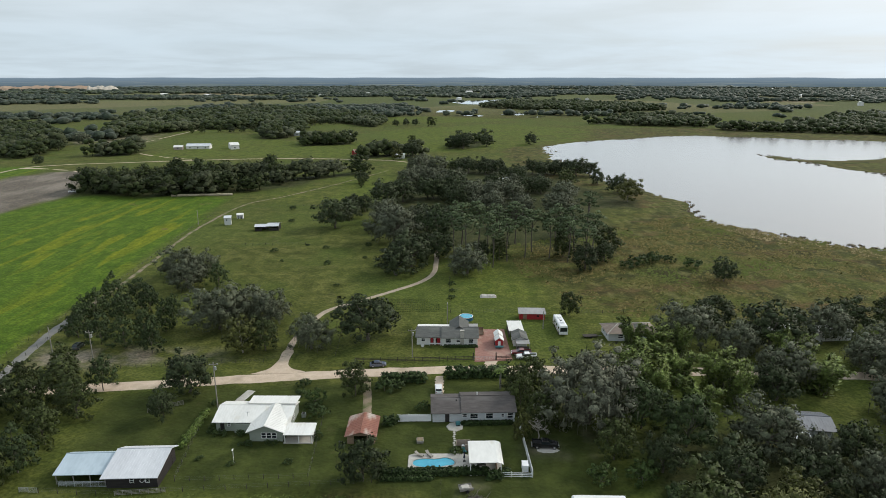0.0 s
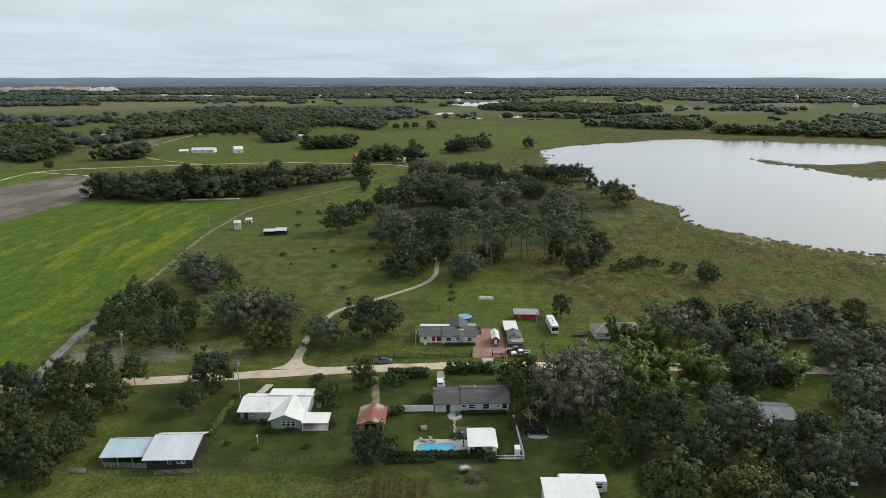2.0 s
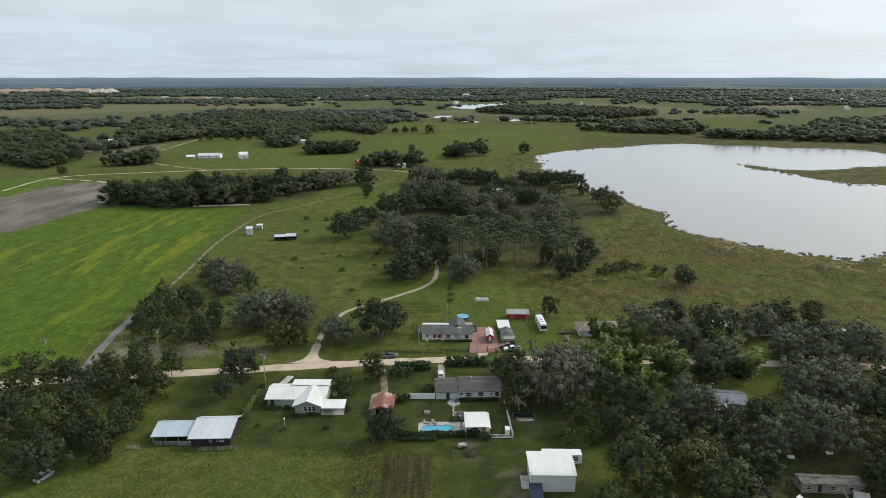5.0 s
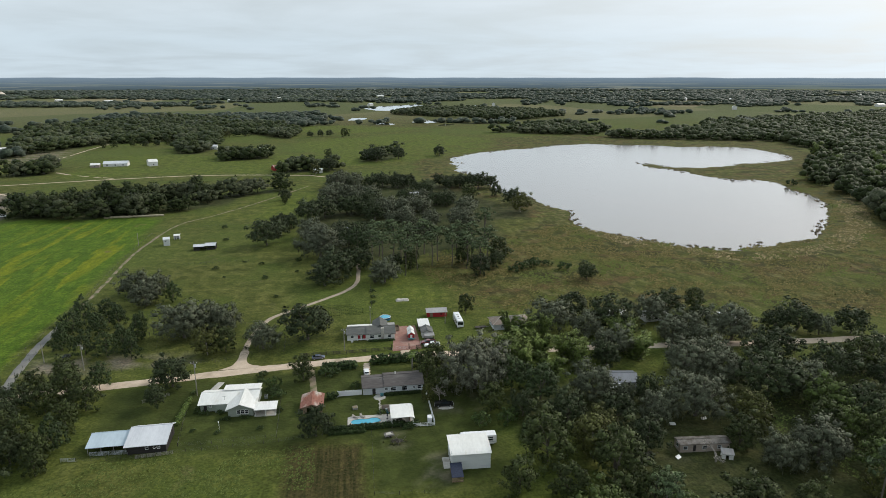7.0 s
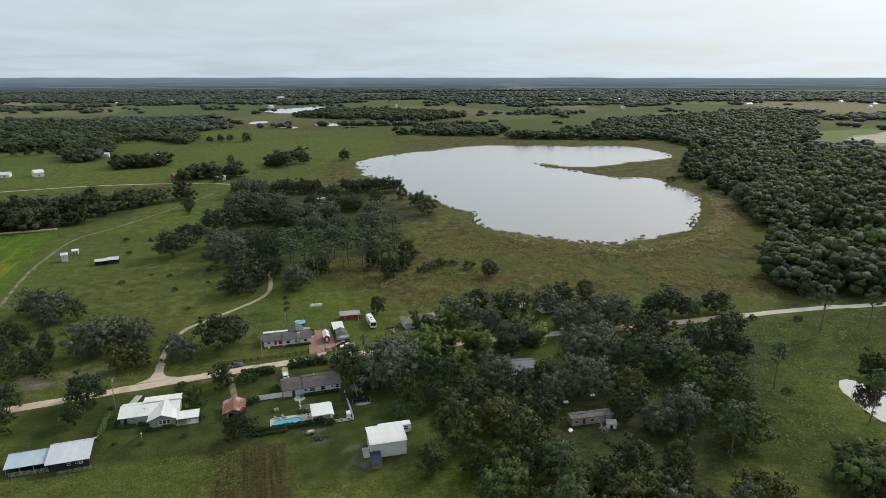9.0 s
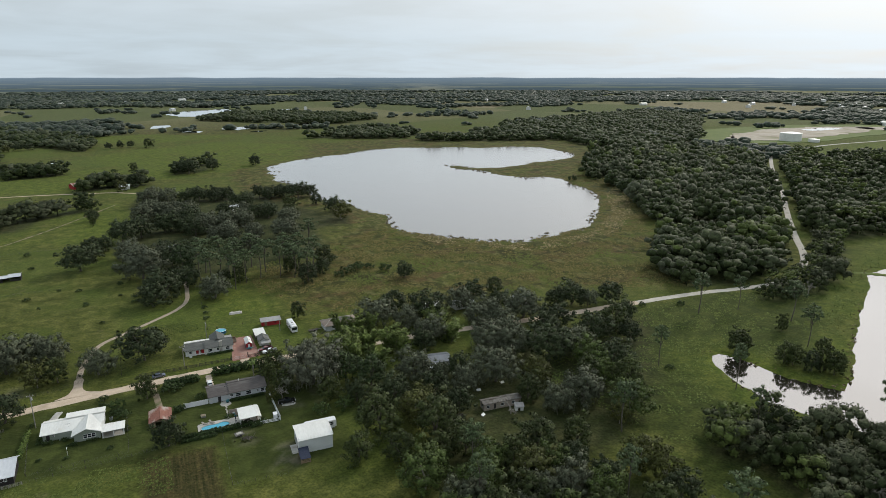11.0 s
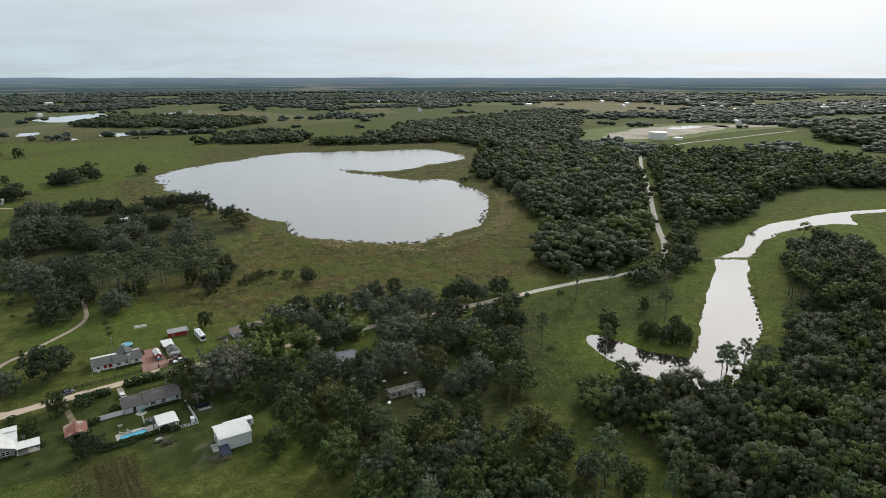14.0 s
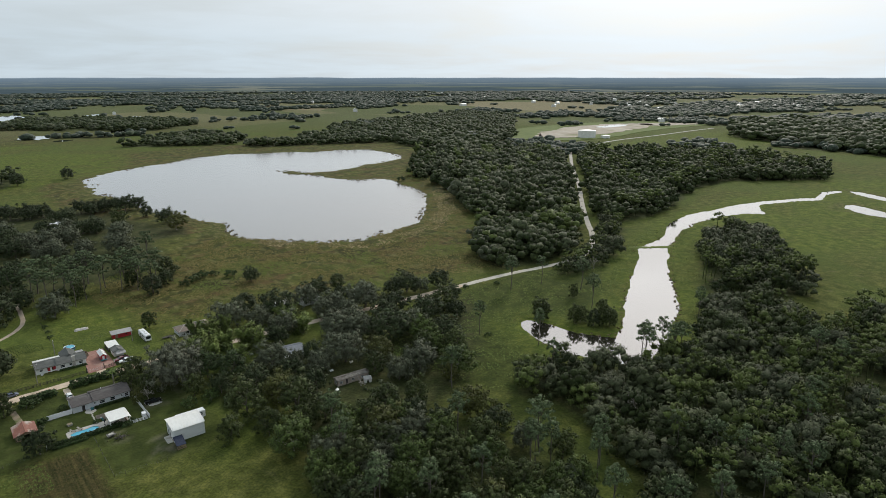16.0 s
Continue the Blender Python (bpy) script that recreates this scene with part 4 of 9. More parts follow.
def join(parts):
    verts, faces, base = [], [], 0
    for v, f, *_ in parts:
        verts.append(v)
        faces.append(f + base)
        base += len(v)
    return np.concatenate(verts), np.concatenate(faces)


# kind: half-width, half-height, height of the crown's middle, clumps, sprays a clump, spray size, trunk radius
SHAPES = {
    "moss": (8.0, 5.6, 6.0, 110, 26, 0.37, 0.55), "bigmoss": (10.0, 7.8, 8.2, 230, 30, 0.34, 0.7), "oak": (7.0, 5.4, 5.8, 94, 22, 0.43, 0.45),
    "broad": (6.0, 6.2, 6.2, 94, 22, 0.40, 0.3), "laurel": (6.5, 6.8, 6.8, 94, 22, 0.40, 0.3), "yellow": (6.0, 5.8, 6.0, 90, 22, 0.42, 0.3),
    "lime": (7.0, 6.0, 6.4, 98, 24, 0.44, 0.35), "pine": (3.4, 4.0, 14.2, 40, 20, 0.36, 0.2), "shrub": (2.0, 1.3, 0.9, 26, 16, 0.22, 0.08), "citrus": (2.8, 2.3, 2.3, 40, 18, 0.28, 0.12),
}
WORDS = {
    "moss": ("live_oak_tree", "grey-green live oak draped with hanging moss"), "bigmoss": ("live_oak_tree", "huge spreading live oak thick with grey hanging moss"), "oak": ("oak_tree", "dark green oak with a broad domed crown"),
    "broad": ("broadleaf_tree", "green broadleaf tree with a full rounded crown"), "laurel": ("laurel_tree", "dark green upright laurel tree in dense leaf"), "yellow": ("turning_tree", "olive-yellow broadleaf tree beginning to turn"),
    "lime": ("broadleaf_tree", "bright light-green broadleaf tree"), "pine": ("pine_tree", "tall slim pine with a small pale green crown"), "shrub": ("shrub", "low rounded green shrub on the grass"), "citrus": ("fruit_tree", "small round glossy green fruit tree"),
}


def tree_arrays(kind, seed, fine=1.0):
    """Crown and trunk of one tree; fine below 1 thins it for woods seen as a mass."""
    r, h, zc, n, leaves, leaf, tr = SHAPES[kind]
    rng = np.random.default_rng(seed)
    near, mid, far = fine > 0.9, fine > 0.2, fine < 0.05
    n = max(7 if kind == "pine" else 6, round(n * (0.72 if near else 0.19 if mid else 0.06 if far else 0.11)))
    leaves = round(leaves * (1.6 if near else 1.1 if mid else 0.0 if far else 0.5))
    leaf *= 0.86 if near else 1.2 if mid else 1.4
    grow = 1.0 if near else 1.6 if mid else 2.3 if far else 2.0
    low = {"pine": -0.8, "shrub": -0.3, "laurel": -0.9, "broad": -0.88, "lime": -0.85, "yellow": -0.88, "citrus": -0.8}.get(kind, -0.92 if kind == "bigmoss" else -0.78)
    c, lr = lobes(rng, n, r, h, zc, low, size=((0.12 if kind == "bigmoss" else 0.16) * grow, (0.20 if kind == "bigmoss" else 0.26) * grow))
    if kind == "pine":
        c[:, :2] *= np.clip(1.0 - 0.35 * (c[:, 2:] - zc) / h, 0.5, 1.2)
        lr *= 1.05
    if kind == "laurel":
        c[:, :2] *= np.clip(1.15 - 0.55 * (c[:, 2:] - zc) / h, 0.4, 1.4)
    mossy = kind in ("moss", "bigmoss")
    crown = clump_tris(rng, c, lr, leaves, leaf, hang=(3 if near else 0) if mossy else 0, hang_len=2.2 if kind == "bigmoss" else 1.4, middle=(0, 0, zc - h * 0.5), core=0.54 if near else 0.68 if mid else 0.86, soft=(0.7, 0.4, 0.6) if near else (0.7, 0.5, 0.4) if mid else (0.8, 0.45, 0.15))
    limbs = []
    if kind != "shrub":
        top = zc - h * (0.35 if kind != "pine" else 0.1)
        limbs.append(tube((0, 0, -0.3), (rng.normal(0, 0.3), rng.normal(0, 0.3), top), tr, tr * 0.6, 7 if fine > 0.9 else 4, 3 if fine > 0.9 else 1, 0.25, rng))
        if fine > 0.9:
            for i in rng.permutation(n)[: 9 if mossy else 6]:
                limbs.append(tube((0, 0, top * rng.uniform(0.55, 0.95)), c[i], tr * 0.45, 0.06, 5, 2, 0.4, rng))
    else:
        limbs.append(tube((0, 0, -0.1), (0, 0, 0.9), tr, tr * 0.5, 5, 1))
    return crown, join(limbs)


PROTO = {}


def plant(kind, x, y, r, seed=0, group="", label="", squash=1.0):
    """One tree of a kind with a crown of half-width r."""
    var = seed % (2 if kind in ("bigmoss", "citrus") else 4)
    s = r / SHAPES[kind][0]
    sz = max(s, 0.55 * s + 0.45) if kind not in ("shrub", "citrus", "pine") else s
    if kind == "pine":
        sz = 0.75 + 0.25 * s
    m = pose(x, y, -0.05, 0, 0, (seed * 67.0) % 360) @ Matrix.Diagonal((s, s, sz * squash, 1))
    name, words = WORDS[kind]
    if (kind, var) not in PROTO:
        crown, trunk = tree_arrays(kind, 100 * len(PROTO) + 7)
        top = new(name)
        PROTO[kind, var] = top
        cr = new("crown", mesh_arrays("crown", crown[0], crown[1], LEAF[kind], True, crown[2]))
        tk = new("trunk", mesh_arrays("trunk", *trunk, BARK if kind not in ("lime", "yellow") else PALEBARK, True))
        cr.parent = tk.parent = top
        top.matrix_basis = m
        tagged(top, label or words, "shrub" if kind == "shrub" else "tree", group)
        return top
    top = copy_thing(PROTO[kind, var], Matrix.Identity(4))
    top.matrix_basis = m
    return tagged(top, label or words, "", group)


GROVE = [(-115.2, 207.3, 4.2, "laurel"), (-104.1, 203.6, 4.2, "laurel"), (-113.5, 192.2, 3.9, "laurel"), (-103.3, 189.4, 3.9, "laurel"), (-111.2, 177.4, 3.3, "laurel"), (-101.5, 172.2, 3.6, "laurel"), (-93, 169.4, 3.6, "laurel"), (-89.2, 175.3, 3.7, "laurel"), (-86.8, 183.1, 3.5, "laurel"), (-83.9, 166.7, 2.9, "laurel"), (-98.8, 199.1, 3.2, "laurel"), (-88.5, 192.5, 2.6, "laurel"), (-115.2, 188.4, 2.8, "laurel"), (-85.2, 226.9, 3.2, "laurel"), (-104.5, 237.5, 8, "moss"), (-95.1, 241, 5.4, "moss"), (-70.1, 184, 9.6, "moss"), (-63.3, 191.5, 7.9, "moss"), (-55.7, 188.4, 6.7, "moss"), (-57.7, 166.7, 5.1, "yellow"), (-51.6, 168.4, 4.2, "broad"), (-38.3, 169.6, 6.1, "moss"), (-22.7, 175.7, 9.1, "oak"), (-21.9, 141.5, 3.6, "broad"), (-15.9, 107.2, 4.5, "oak"), (41.9, 195.5, 3.4, "broad")]
WEST = [(-98.7, 149.8, 4, "broad"), (-86.2, 144.1, 3.4, "laurel"), (-85.5, 130.6, 4.4, "broad"), (-97, 131.4, 4.3, "broad"), (-106.3, 132.3, 4.7, "oak"), (-116.6, 138.9, 4.3, "oak"), (-85.6, 109.8, 3.7, "laurel"), (-86.3, 119.8, 4, "broad"), (-95, 112.2, 4.1, "broad"), (-86.6, 103.8, 3.5, "broad"), (-93.9, 104.5, 3.9, "oak"), (-105.2, 123.7, 4, "oak"), (-104.8, 141.6, 3.7, "broad"), (-85.1, 98.3, 3, "broad"), (-103.9, 117.1, 4.2, "broad"), (-64.1, 143.3, 6.2, "oak"), (-65.2, 129.9, 3.2, "oak"), (-93.2, 138.2, 5.4, "broad"), (-103.9, 106.2, 7, "broad"), (-96.3, 92.7, 6.2, "oak"), (-122.5, 131.4, 6.7, "broad"), (-118, 112, 7, "oak"), (-112, 95, 6.5, "broad")]
MIDROAD = [(33.2, 128.8, 10.9, "bigmoss"), (18.5, 134.4, 3.4, "broad"), (22.6, 143.5, 4.1, "broad"), (18.3, 140.6, 3.3, "broad"), (17.4, 121.5, 2.2, "yellow"), (22.3, 126.2, 3.6, "broad")]
NORTH = [(83.6, 163.8, 6.4, "moss"), (125.2, 181.7, 7.1, "oak"), (133.1, 168.4, 5.2, "oak"), (168.3, 158.6, 7.6, "oak"), (174.5, 153, 4.5, "moss"), (188, 153, 6.5, "oak"), (140.3, 185.6, 4.9, "broad"), (159.5, 158.9, 5.5, "oak")]
SOUTH_A_NEAR = [(111, -1.8, 4.3, "broad"), (91.7, 9.1, 4.4, "lime"), (106, 10.8, 4.3, "moss"), (87.4, 16.9, 4.5, "lime"), (95.4, 19, 5.7, "broad"), (82.3, 22.5, 5.3, "broad"), (71.3, 24.3, 6.4, "lime"), (64.8, 30.4, 4.9, "moss"), (108.4, 31.3, 4.7, "yellow"), (56.5, 32.3, 6.4, "broad"), (92.2, 36.2, 4.7, "oak"), (81.4, 36.6, 6.6, "moss"), (105.7, 38.2, 5.8, "yellow"), (74.1, 44.6, 6.4, "yellow"), (59.1, 46.5, 6.5, "lime"), (73.3, 53.2, 5.1, "broad"), (46.7, 55.6, 7.6, "lime"), (96.8, 56, 4.9, "broad"), (83.4, 56.9, 6.5, "broad"), (117, 60.4, 3.3, "yellow"), (56.2, 65.5, 4.4, "broad"), (45.6, 70.4, 4.6, "broad"), (34.3, 75, 4.5, "broad")]
SOUTH_A_MID = [(103.4, 75.5, 5.6, "moss"), (114.9, 76.7, 8, "moss"), (59.7, 77, 7.3, "broad"), (130.1, 86.3, 4.6, "lime"), (44.6, 86.8, 7.5, "broad"), (124.6, 87.4, 5.1, "broad"), (73.5, 89, 5, "oak"), (107, 94.4, 6.1, "yellow"), (141.5, 94.4, 7.3, "oak"), (63.3, 95.2, 4.6, "yellow"), (134, 97.8, 7.2, "lime"), (70.1, 101.4, 5.6, "oak"), (82.7, 101.8, 5.8, "moss"), (95, 103.2, 9.1, "moss"), (56, 104.1, 6, "oak"), (31, 106.3, 2.7, "citrus"), (39.1, 106.6, 3, "citrus"), (122.8, 109.4, 9.4, "oak"), (44.2, 109.9, 4, "oak"), (135.6, 110.2, 7.6, "moss"), (165, 112, 5, "oak"), (77, 112.4, 3.2, "moss"), (84.8, 113.2, 4.6, "oak")]
SOUTH_A_FAR = [(35.6, 114.3, 4, "broad"), (68.6, 117.4, 7.6, "moss"), (52.4, 118.9, 6, "laurel"), (152.2, 119.2, 7.9, "oak"), (113.8, 120.7, 8, "moss"), (166, 124, 6.5, "broad"), (44.8, 126.2, 5.7, "laurel"), (105.6, 128.9, 8.4, "moss"), (178, 131, 5.5, "oak"), (136, 132, 6.5, "oak"), (118, 134, 6.5, "moss"), (145.6, 137.9, 7, "oak"), (81.8, 139.2, 5.2, "oak"), (87.8, 146.7, 7.5, "moss"), (122.9, 149.1, 5.7, "moss"), (114, 153.4, 6.9, "moss"), (137.4, 153.5, 9.6, "moss"), (122.2, 158.9, 6.9, "moss"), (95.1, 168.9, 8.9, "oak"), (72.1, 172.5, 8.4, "moss"), (115.3, 175.5, 7.2, "moss"), (85.6, 185.3, 6.9, "oak")]
SOUTH_B = [(114.6, 56.3, 4, "pine"), (98.5, -1.7, 3.3, "pine"), (103.9, -2.9, 3, "pine"), (109.7, -16, 3.1, "pine"), (100.8, 2.8, 2.8, "pine"), (97.8, 84.6, 4.8, "broad"), (124.8, 65, 7, "lime"), (57.4, 88, 6.2, "yellow"), (136, 79, 6, "broad")]
CLEARING = [(196.5, 83.7, 4.6, "broad"), (171.1, 62.1, 3, "pine"), (232.9, 92.1, 2.5, "broad"), (206.5, 66.5, 3.3, "broad"), (213, 58.6, 3.8, "broad"), (228.1, 76, 3.8, "pine"), (158.9, 87.8, 3.1, "pine"), (160.9, 83.8, 1.8, "shrub"), (108.1, 5.4, 4.5, "pine"), (187.5, 18, 4.7, "pine"), (200.7, 13, 4.1, "pine"), (207.6, 14, 3.4, "pine"), (216.3, 55.2, 2.7, "broad"), (198.6, 142, 2.2, "shrub"), (267.8, 133, 2.7, "shrub"), (238, 119.6, 3.3, "pine"), (247, 98.2, 4.8, "pine"), (216.4, 123.5, 4.8, "pine"), (394.9, 472.6, 5.5, "shrub"), (152.5, 38.1, 2.7, "pine"), (217.4, 135.8, 2.2, "shrub"), (199.6, 83.8, 3.2, "broad"), (204.7, 69, 3.6, "broad"), (208.6, 60.3, 3.8, "oak"), (213.6, 54.5, 4, "broad"), (224, 66.5, 3.4, "broad")]
PASTURE_NEAR = [(-95.7, 223.6, 7.2, "moss"), (109.4, 232.2, 4.7, "oak"), (-18, 262, 6, "oak"), (-24, 290.3, 11.9, "moss"), (-2.6, 291.7, 8.5, "laurel"), (-8, 309, 8, "oak"), (-56.5, 321.2, 10, "oak"), (-52, 345, 6, "oak"), (-53.2, 361.2, 6.7, "oak"), (-46.1, 363.3, 5.6, "oak"), (-36.2, 381.2, 9.7, "oak"), (-58.5, 447.1, 2.7, "broad"), (-60, 465, 5, "oak"), (-365, 567, 4.5, "oak"), (-51, 638, 7, "yellow"), (-415, 680, 8, "oak"), (21, 695.3, 12, "oak"), (50, 720, 9, "oak"), (-137.6, 735.4, 5.5, "oak"), (103, 741.5, 8.5, "oak")]
PASTURE_FAR = [(-36, 743, 5, "broad"), (-57, 744, 4, "shrub"), (-427, 750, 9, "moss"), (-228, 816, 8, "oak"), (-214, 820, 8.5, "broad"), (-354, 896, 4.6, "broad"), (-339, 896, 4.6, "broad"), (-301, 905, 5, "oak"), (-319, 910, 4.4, "broad"), (-287, 914, 4.6, "oak"), (-278, 934, 6, "broad"), (-19, 1019, 8, "broad"), (-76, 1026, 6, "oak"), (-60, 1038, 6.5, "oak"), (-45, 1038, 6.5, "oak"), (-213, 1041, 6, "yellow"), (-199, 1053, 7, "oak"), (-185, 1053, 7, "oak"), (-119, 1078, 6, "broad")]
BUSHES_NEAR = [(11, 107.7, 1.2, "shrub"), (-43.5, 112.5, 0.9, "shrub"), (-31.9, 113.2, 1, "shrub"), (-50.8, 114.4, 0.9, "shrub"), (2.6, 116.7, 1.4, "shrub"), (-42.1, 119.6, 1.1, "shrub"), (-27.7, 123, 1.3, "shrub"), (-45.2, 124.4, 1.2, "shrub"), (-51.4, 126.6, 1.6, "shrub"), (-29.2, 131.4, 2.3, "shrub"), (-31.3, 134.2, 2.1, "shrub"), (-4.8, 134.7, 1.8, "shrub"), (-55.5, 137.1, 1.2, "shrub"), (-30.9, 137.3, 2.5, "citrus"), (-35.5, 142.1, 1.6, "shrub"), (-14.8, 143.8, 3, "shrub"), (-12.1, 145.1, 2.6, "shrub"), (-35.7, 146.7, 1.8, "shrub"), (-12.3, 149.4, 2.3, "shrub"), (3.1, 212.3, 1.5, "shrub"), (3.4, 220, 1.4, "shrub"), (-40.3, 226.3, 1.2, "shrub"), (3.6, 227.5, 1.5, "shrub")]
BUSHES_FAR = [(76.3, 249.2, 3.1, "shrub"), (104, 249.8, 4, "shrub"), (-27.6, 250.8, 1.4, "shrub"), (81.9, 253.3, 4.4, "shrub"), (-48.8, 255.1, 1.4, "shrub"), (89.7, 257.7, 4.5, "shrub"), (96.5, 258.2, 2.9, "shrub"), (-49.6, 258.4, 1.1, "shrub"), (-69.5, 259.2, 1.1, "shrub"), (-34.2, 264, 1.2, "shrub"), (-76.6, 275.1, 1.7, "shrub"), (-54, 281.1, 1.5, "shrub"), (80.9, 281.5, 3.4, "shrub"), (-35.3, 284.3, 1.1, "shrub"), (-63.7, 285.2, 1.2, "shrub"), (-35, 285.5, 1.8, "shrub"), (-33.9, 294.3, 1, "shrub"), (84.9, 312.2, 2.5, "shrub"), (-38.5, 315.7, 2, "shrub"), (-30.9, 320, 1.7, "shrub"), (-82.9, 335.5, 1.7, "shrub"), (-31.1, 351.9, 1.8, "shrub"), (-90, 369.3, 2.2, "shrub")]
PINES = [(116.9, -11.4, 3.2, "pine"), (139.7, -24, 3, "pine"), (142.7, -34.9, 3.6, "pine"), (144.7, -42.6, 3.4, "pine"), (149.4, -50.3, 3.6, "pine"), (180.2, -46.3, 3.6, "pine"), (150.9, -58.9, 4, "pine"), (131.7, -54.8, 3.6, "pine"), (118.8, -48.8, 3.6, "pine"), (99, -29.2, 3.4, "pine"), (107.3, -41.7, 3.6, "pine"), (192.5, 22.8, 3.6, "pine"), (203.3, 20.2, 3.4, "pine"), (242.9, -26.8, 4, "pine"), (237.8, -36.9, 3.6, "pine"), (194.1, -42.8, 3.4, "pine"), (254.1, 31.1, 3.2, "pine")]
LAKESIDE_NEAR = [(-18.6, 239.5, 7.4, "oak"), (9.7, 241.9, 8.3, "moss"), (58.6, 247.9, 6.5, "oak"), (-13.2, 251.3, 9.2, "oak"), (69.2, 258.7, 4.7, "oak"), (24.4, 261.5, 4.2, "broad"), (-2, 264.1, 7.1, "oak"), (17.1, 264.7, 3.6, "oak"), (53, 266.8, 4.8, "broad"), (74.7, 276.5, 5.8, "broad"), (60, 300, 6, "oak"), (-26.4, 318, 9.7, "moss"), (30, 320, 6, "oak"), (-14, 330, 5.5, "moss"), (40, 330, 7, "moss"), (-10.2, 333.6, 6.9, "oak"), (4, 334, 6, "oak"), (-32.2, 338.1, 8.3, "moss"), (66.3, 350.3, 9.4, "moss"), (46, 357.7, 7.6, "moss"), (31.5, 360, 6.2, "moss"), (21.3, 364, 6.4, "moss"), (29.9, 370.9, 7.5, "moss"), (9.3, 381, 7.7, "oak"), (75.2, 388.5, 9.4, "moss")]
LAKESIDE_MID = [(17.7, 391.3, 9, "moss"), (-25.1, 393.3, 9.6, "oak"), (118.1, 393.8, 7.9, "yellow"), (29.8, 395.9, 8.4, "moss"), (6.4, 396.1, 8.3, "oak"), (45.5, 401.2, 7.5, "moss"), (-9.7, 402, 8.8, "oak"), (-5.8, 403.9, 9.2, "oak"), (19.8, 404.1, 7.7, "moss"), (35.1, 406.8, 8, "moss"), (-33.6, 408.9, 5.8, "oak"), (7.1, 410.6, 10.3, "oak"), (45.1, 413, 7.5, "moss"), (66.4, 420.6, 7.3, "oak"), (119.4, 425.2, 7.9, "oak"), (57.8, 427.1, 7.2, "oak"), (67.7, 431.3, 7.4, "oak"), (-2.8, 440.5, 7.9, "moss"), (88.1, 443.6, 7, "broad"), (50, 444, 6.5, "moss"), (36, 446, 7, "oak"), (-23.6, 447.7, 9.6, "moss"), (7.4, 450.3, 9, "moss"), (-10, 451.2, 9.2, "moss"), (-6.2, 454.2, 8.9, "moss")]
LAKESIDE_FAR = [(114.2, 461, 5.8, "oak"), (-19.7, 461.3, 9.9, "moss"), (57.1, 479.8, 6.2, "oak"), (49.4, 486.7, 6.1, "oak"), (59.3, 490, 6.4, "oak"), (105.1, 495, 9.3, "oak"), (116.7, 499.5, 7.7, "oak"), (78.6, 501.7, 6.5, "oak"), (90.4, 505.5, 6.5, "oak"), (100.9, 508.5, 7.3, "oak"), (34.7, 508.8, 7.1, "oak"), (84, 511.1, 6.9, "oak"), (-19.1, 511.2, 10.6, "moss"), (73.2, 511.2, 7.7, "oak"), (45.1, 514.4, 7.4, "oak"), (93.1, 516, 7, "oak"), (21, 516.4, 8, "oak"), (-4.8, 516.9, 9.6, "moss"), (9.4, 518.9, 6.6, "oak"), (35, 520.6, 8.1, "oak"), (-17, 526.4, 9.6, "moss"), (17.4, 527.7, 7.6, "oak"), (-43.8, 601.2, 6.3, "yellow"), (-31.2, 624.4, 10, "oak")]
LAKESIDE_PINES = [(8.8, 288, 6.2, "pine"), (16.6, 288.4, 5.6, "pine"), (23.7, 279.6, 5.6, "pine"), (34.3, 289.6, 5.8, "pine"), (5, 273.6, 5.3, "pine"), (10.2, 262.3, 5.3, "pine"), (20.8, 250.5, 4.6, "pine"), (27.6, 259.6, 4.7, "pine"), (40.4, 274.9, 5.6, "pine"), (52, 277.5, 5.7, "pine"), (59.7, 275.3, 5.7, "pine"), (58.8, 247.7, 5.3, "pine"), (46.5, 264, 4.6, "pine"), (66.9, 270.6, 4.7, "pine"), (74.4, 313.6, 5.4, "pine"), (19.8, 271.1, 4.8, "pine"), (35.9, 265.1, 4.5, "pine"), (53.3, 258.3, 4.9, "pine")]
_n = 0
for _group, _rows in (("oak grove by the road", GROVE), ("trees at the pasture's edge", WEST), ("trees beside the grey house", MIDROAD), ("trees north of the road", NORTH), ("trees south of the road", SOUTH_A_NEAR + SOUTH_A_MID + SOUTH_A_FAR), ("trees behind the trailer", SOUTH_B), ("trees in the clearing", CLEARING), ("oaks in the pasture", PASTURE_NEAR + PASTURE_FAR), ("oaks on the lake shore", LAKESIDE_NEAR + LAKESIDE_MID + LAKESIDE_FAR), ("pines on the lake shore", LAKESIDE_PINES), ("pines over the near wood", PINES), ("garden and field shrubs", BUSHES_NEAR + BUSHES_FAR)):
    for _x, _y, _r, _kind in _rows:
        _n += 1
        plant(_kind, _x, _y, _r, _n, _group)


def scatter(poly, step, seed, jitter=0.42, edge=-1.0, road=5.5, lake=14):
    """Points spread over a polygon about one step apart."""
    rng = np.random.default_rng(seed)
    p = np.array(poly, float)
    (x0, y0), (x1, y1) = p.min(0), p.max(0)
    gx, gy = np.meshgrid(np.arange(x0, x1, step), np.arange(y0, y1, step * 0.87))
    gx[1::2] += step / 2
    gx, gy = gx.ravel() + rng.uniform(-jitter, jitter, gx.size) * step, gy.ravel() + rng.uniform(-jitter, jitter, gx.size) * step
    ok = inside(poly, gx, gy, edge) & (line_distance(ROAD, gx, gy) > road)
    ok &= (signed_distance(LAKE, gx, gy) > lake) & (signed_distance(RIVER, gx, gy) > 5)
    return gx[ok], gy[ok], rng


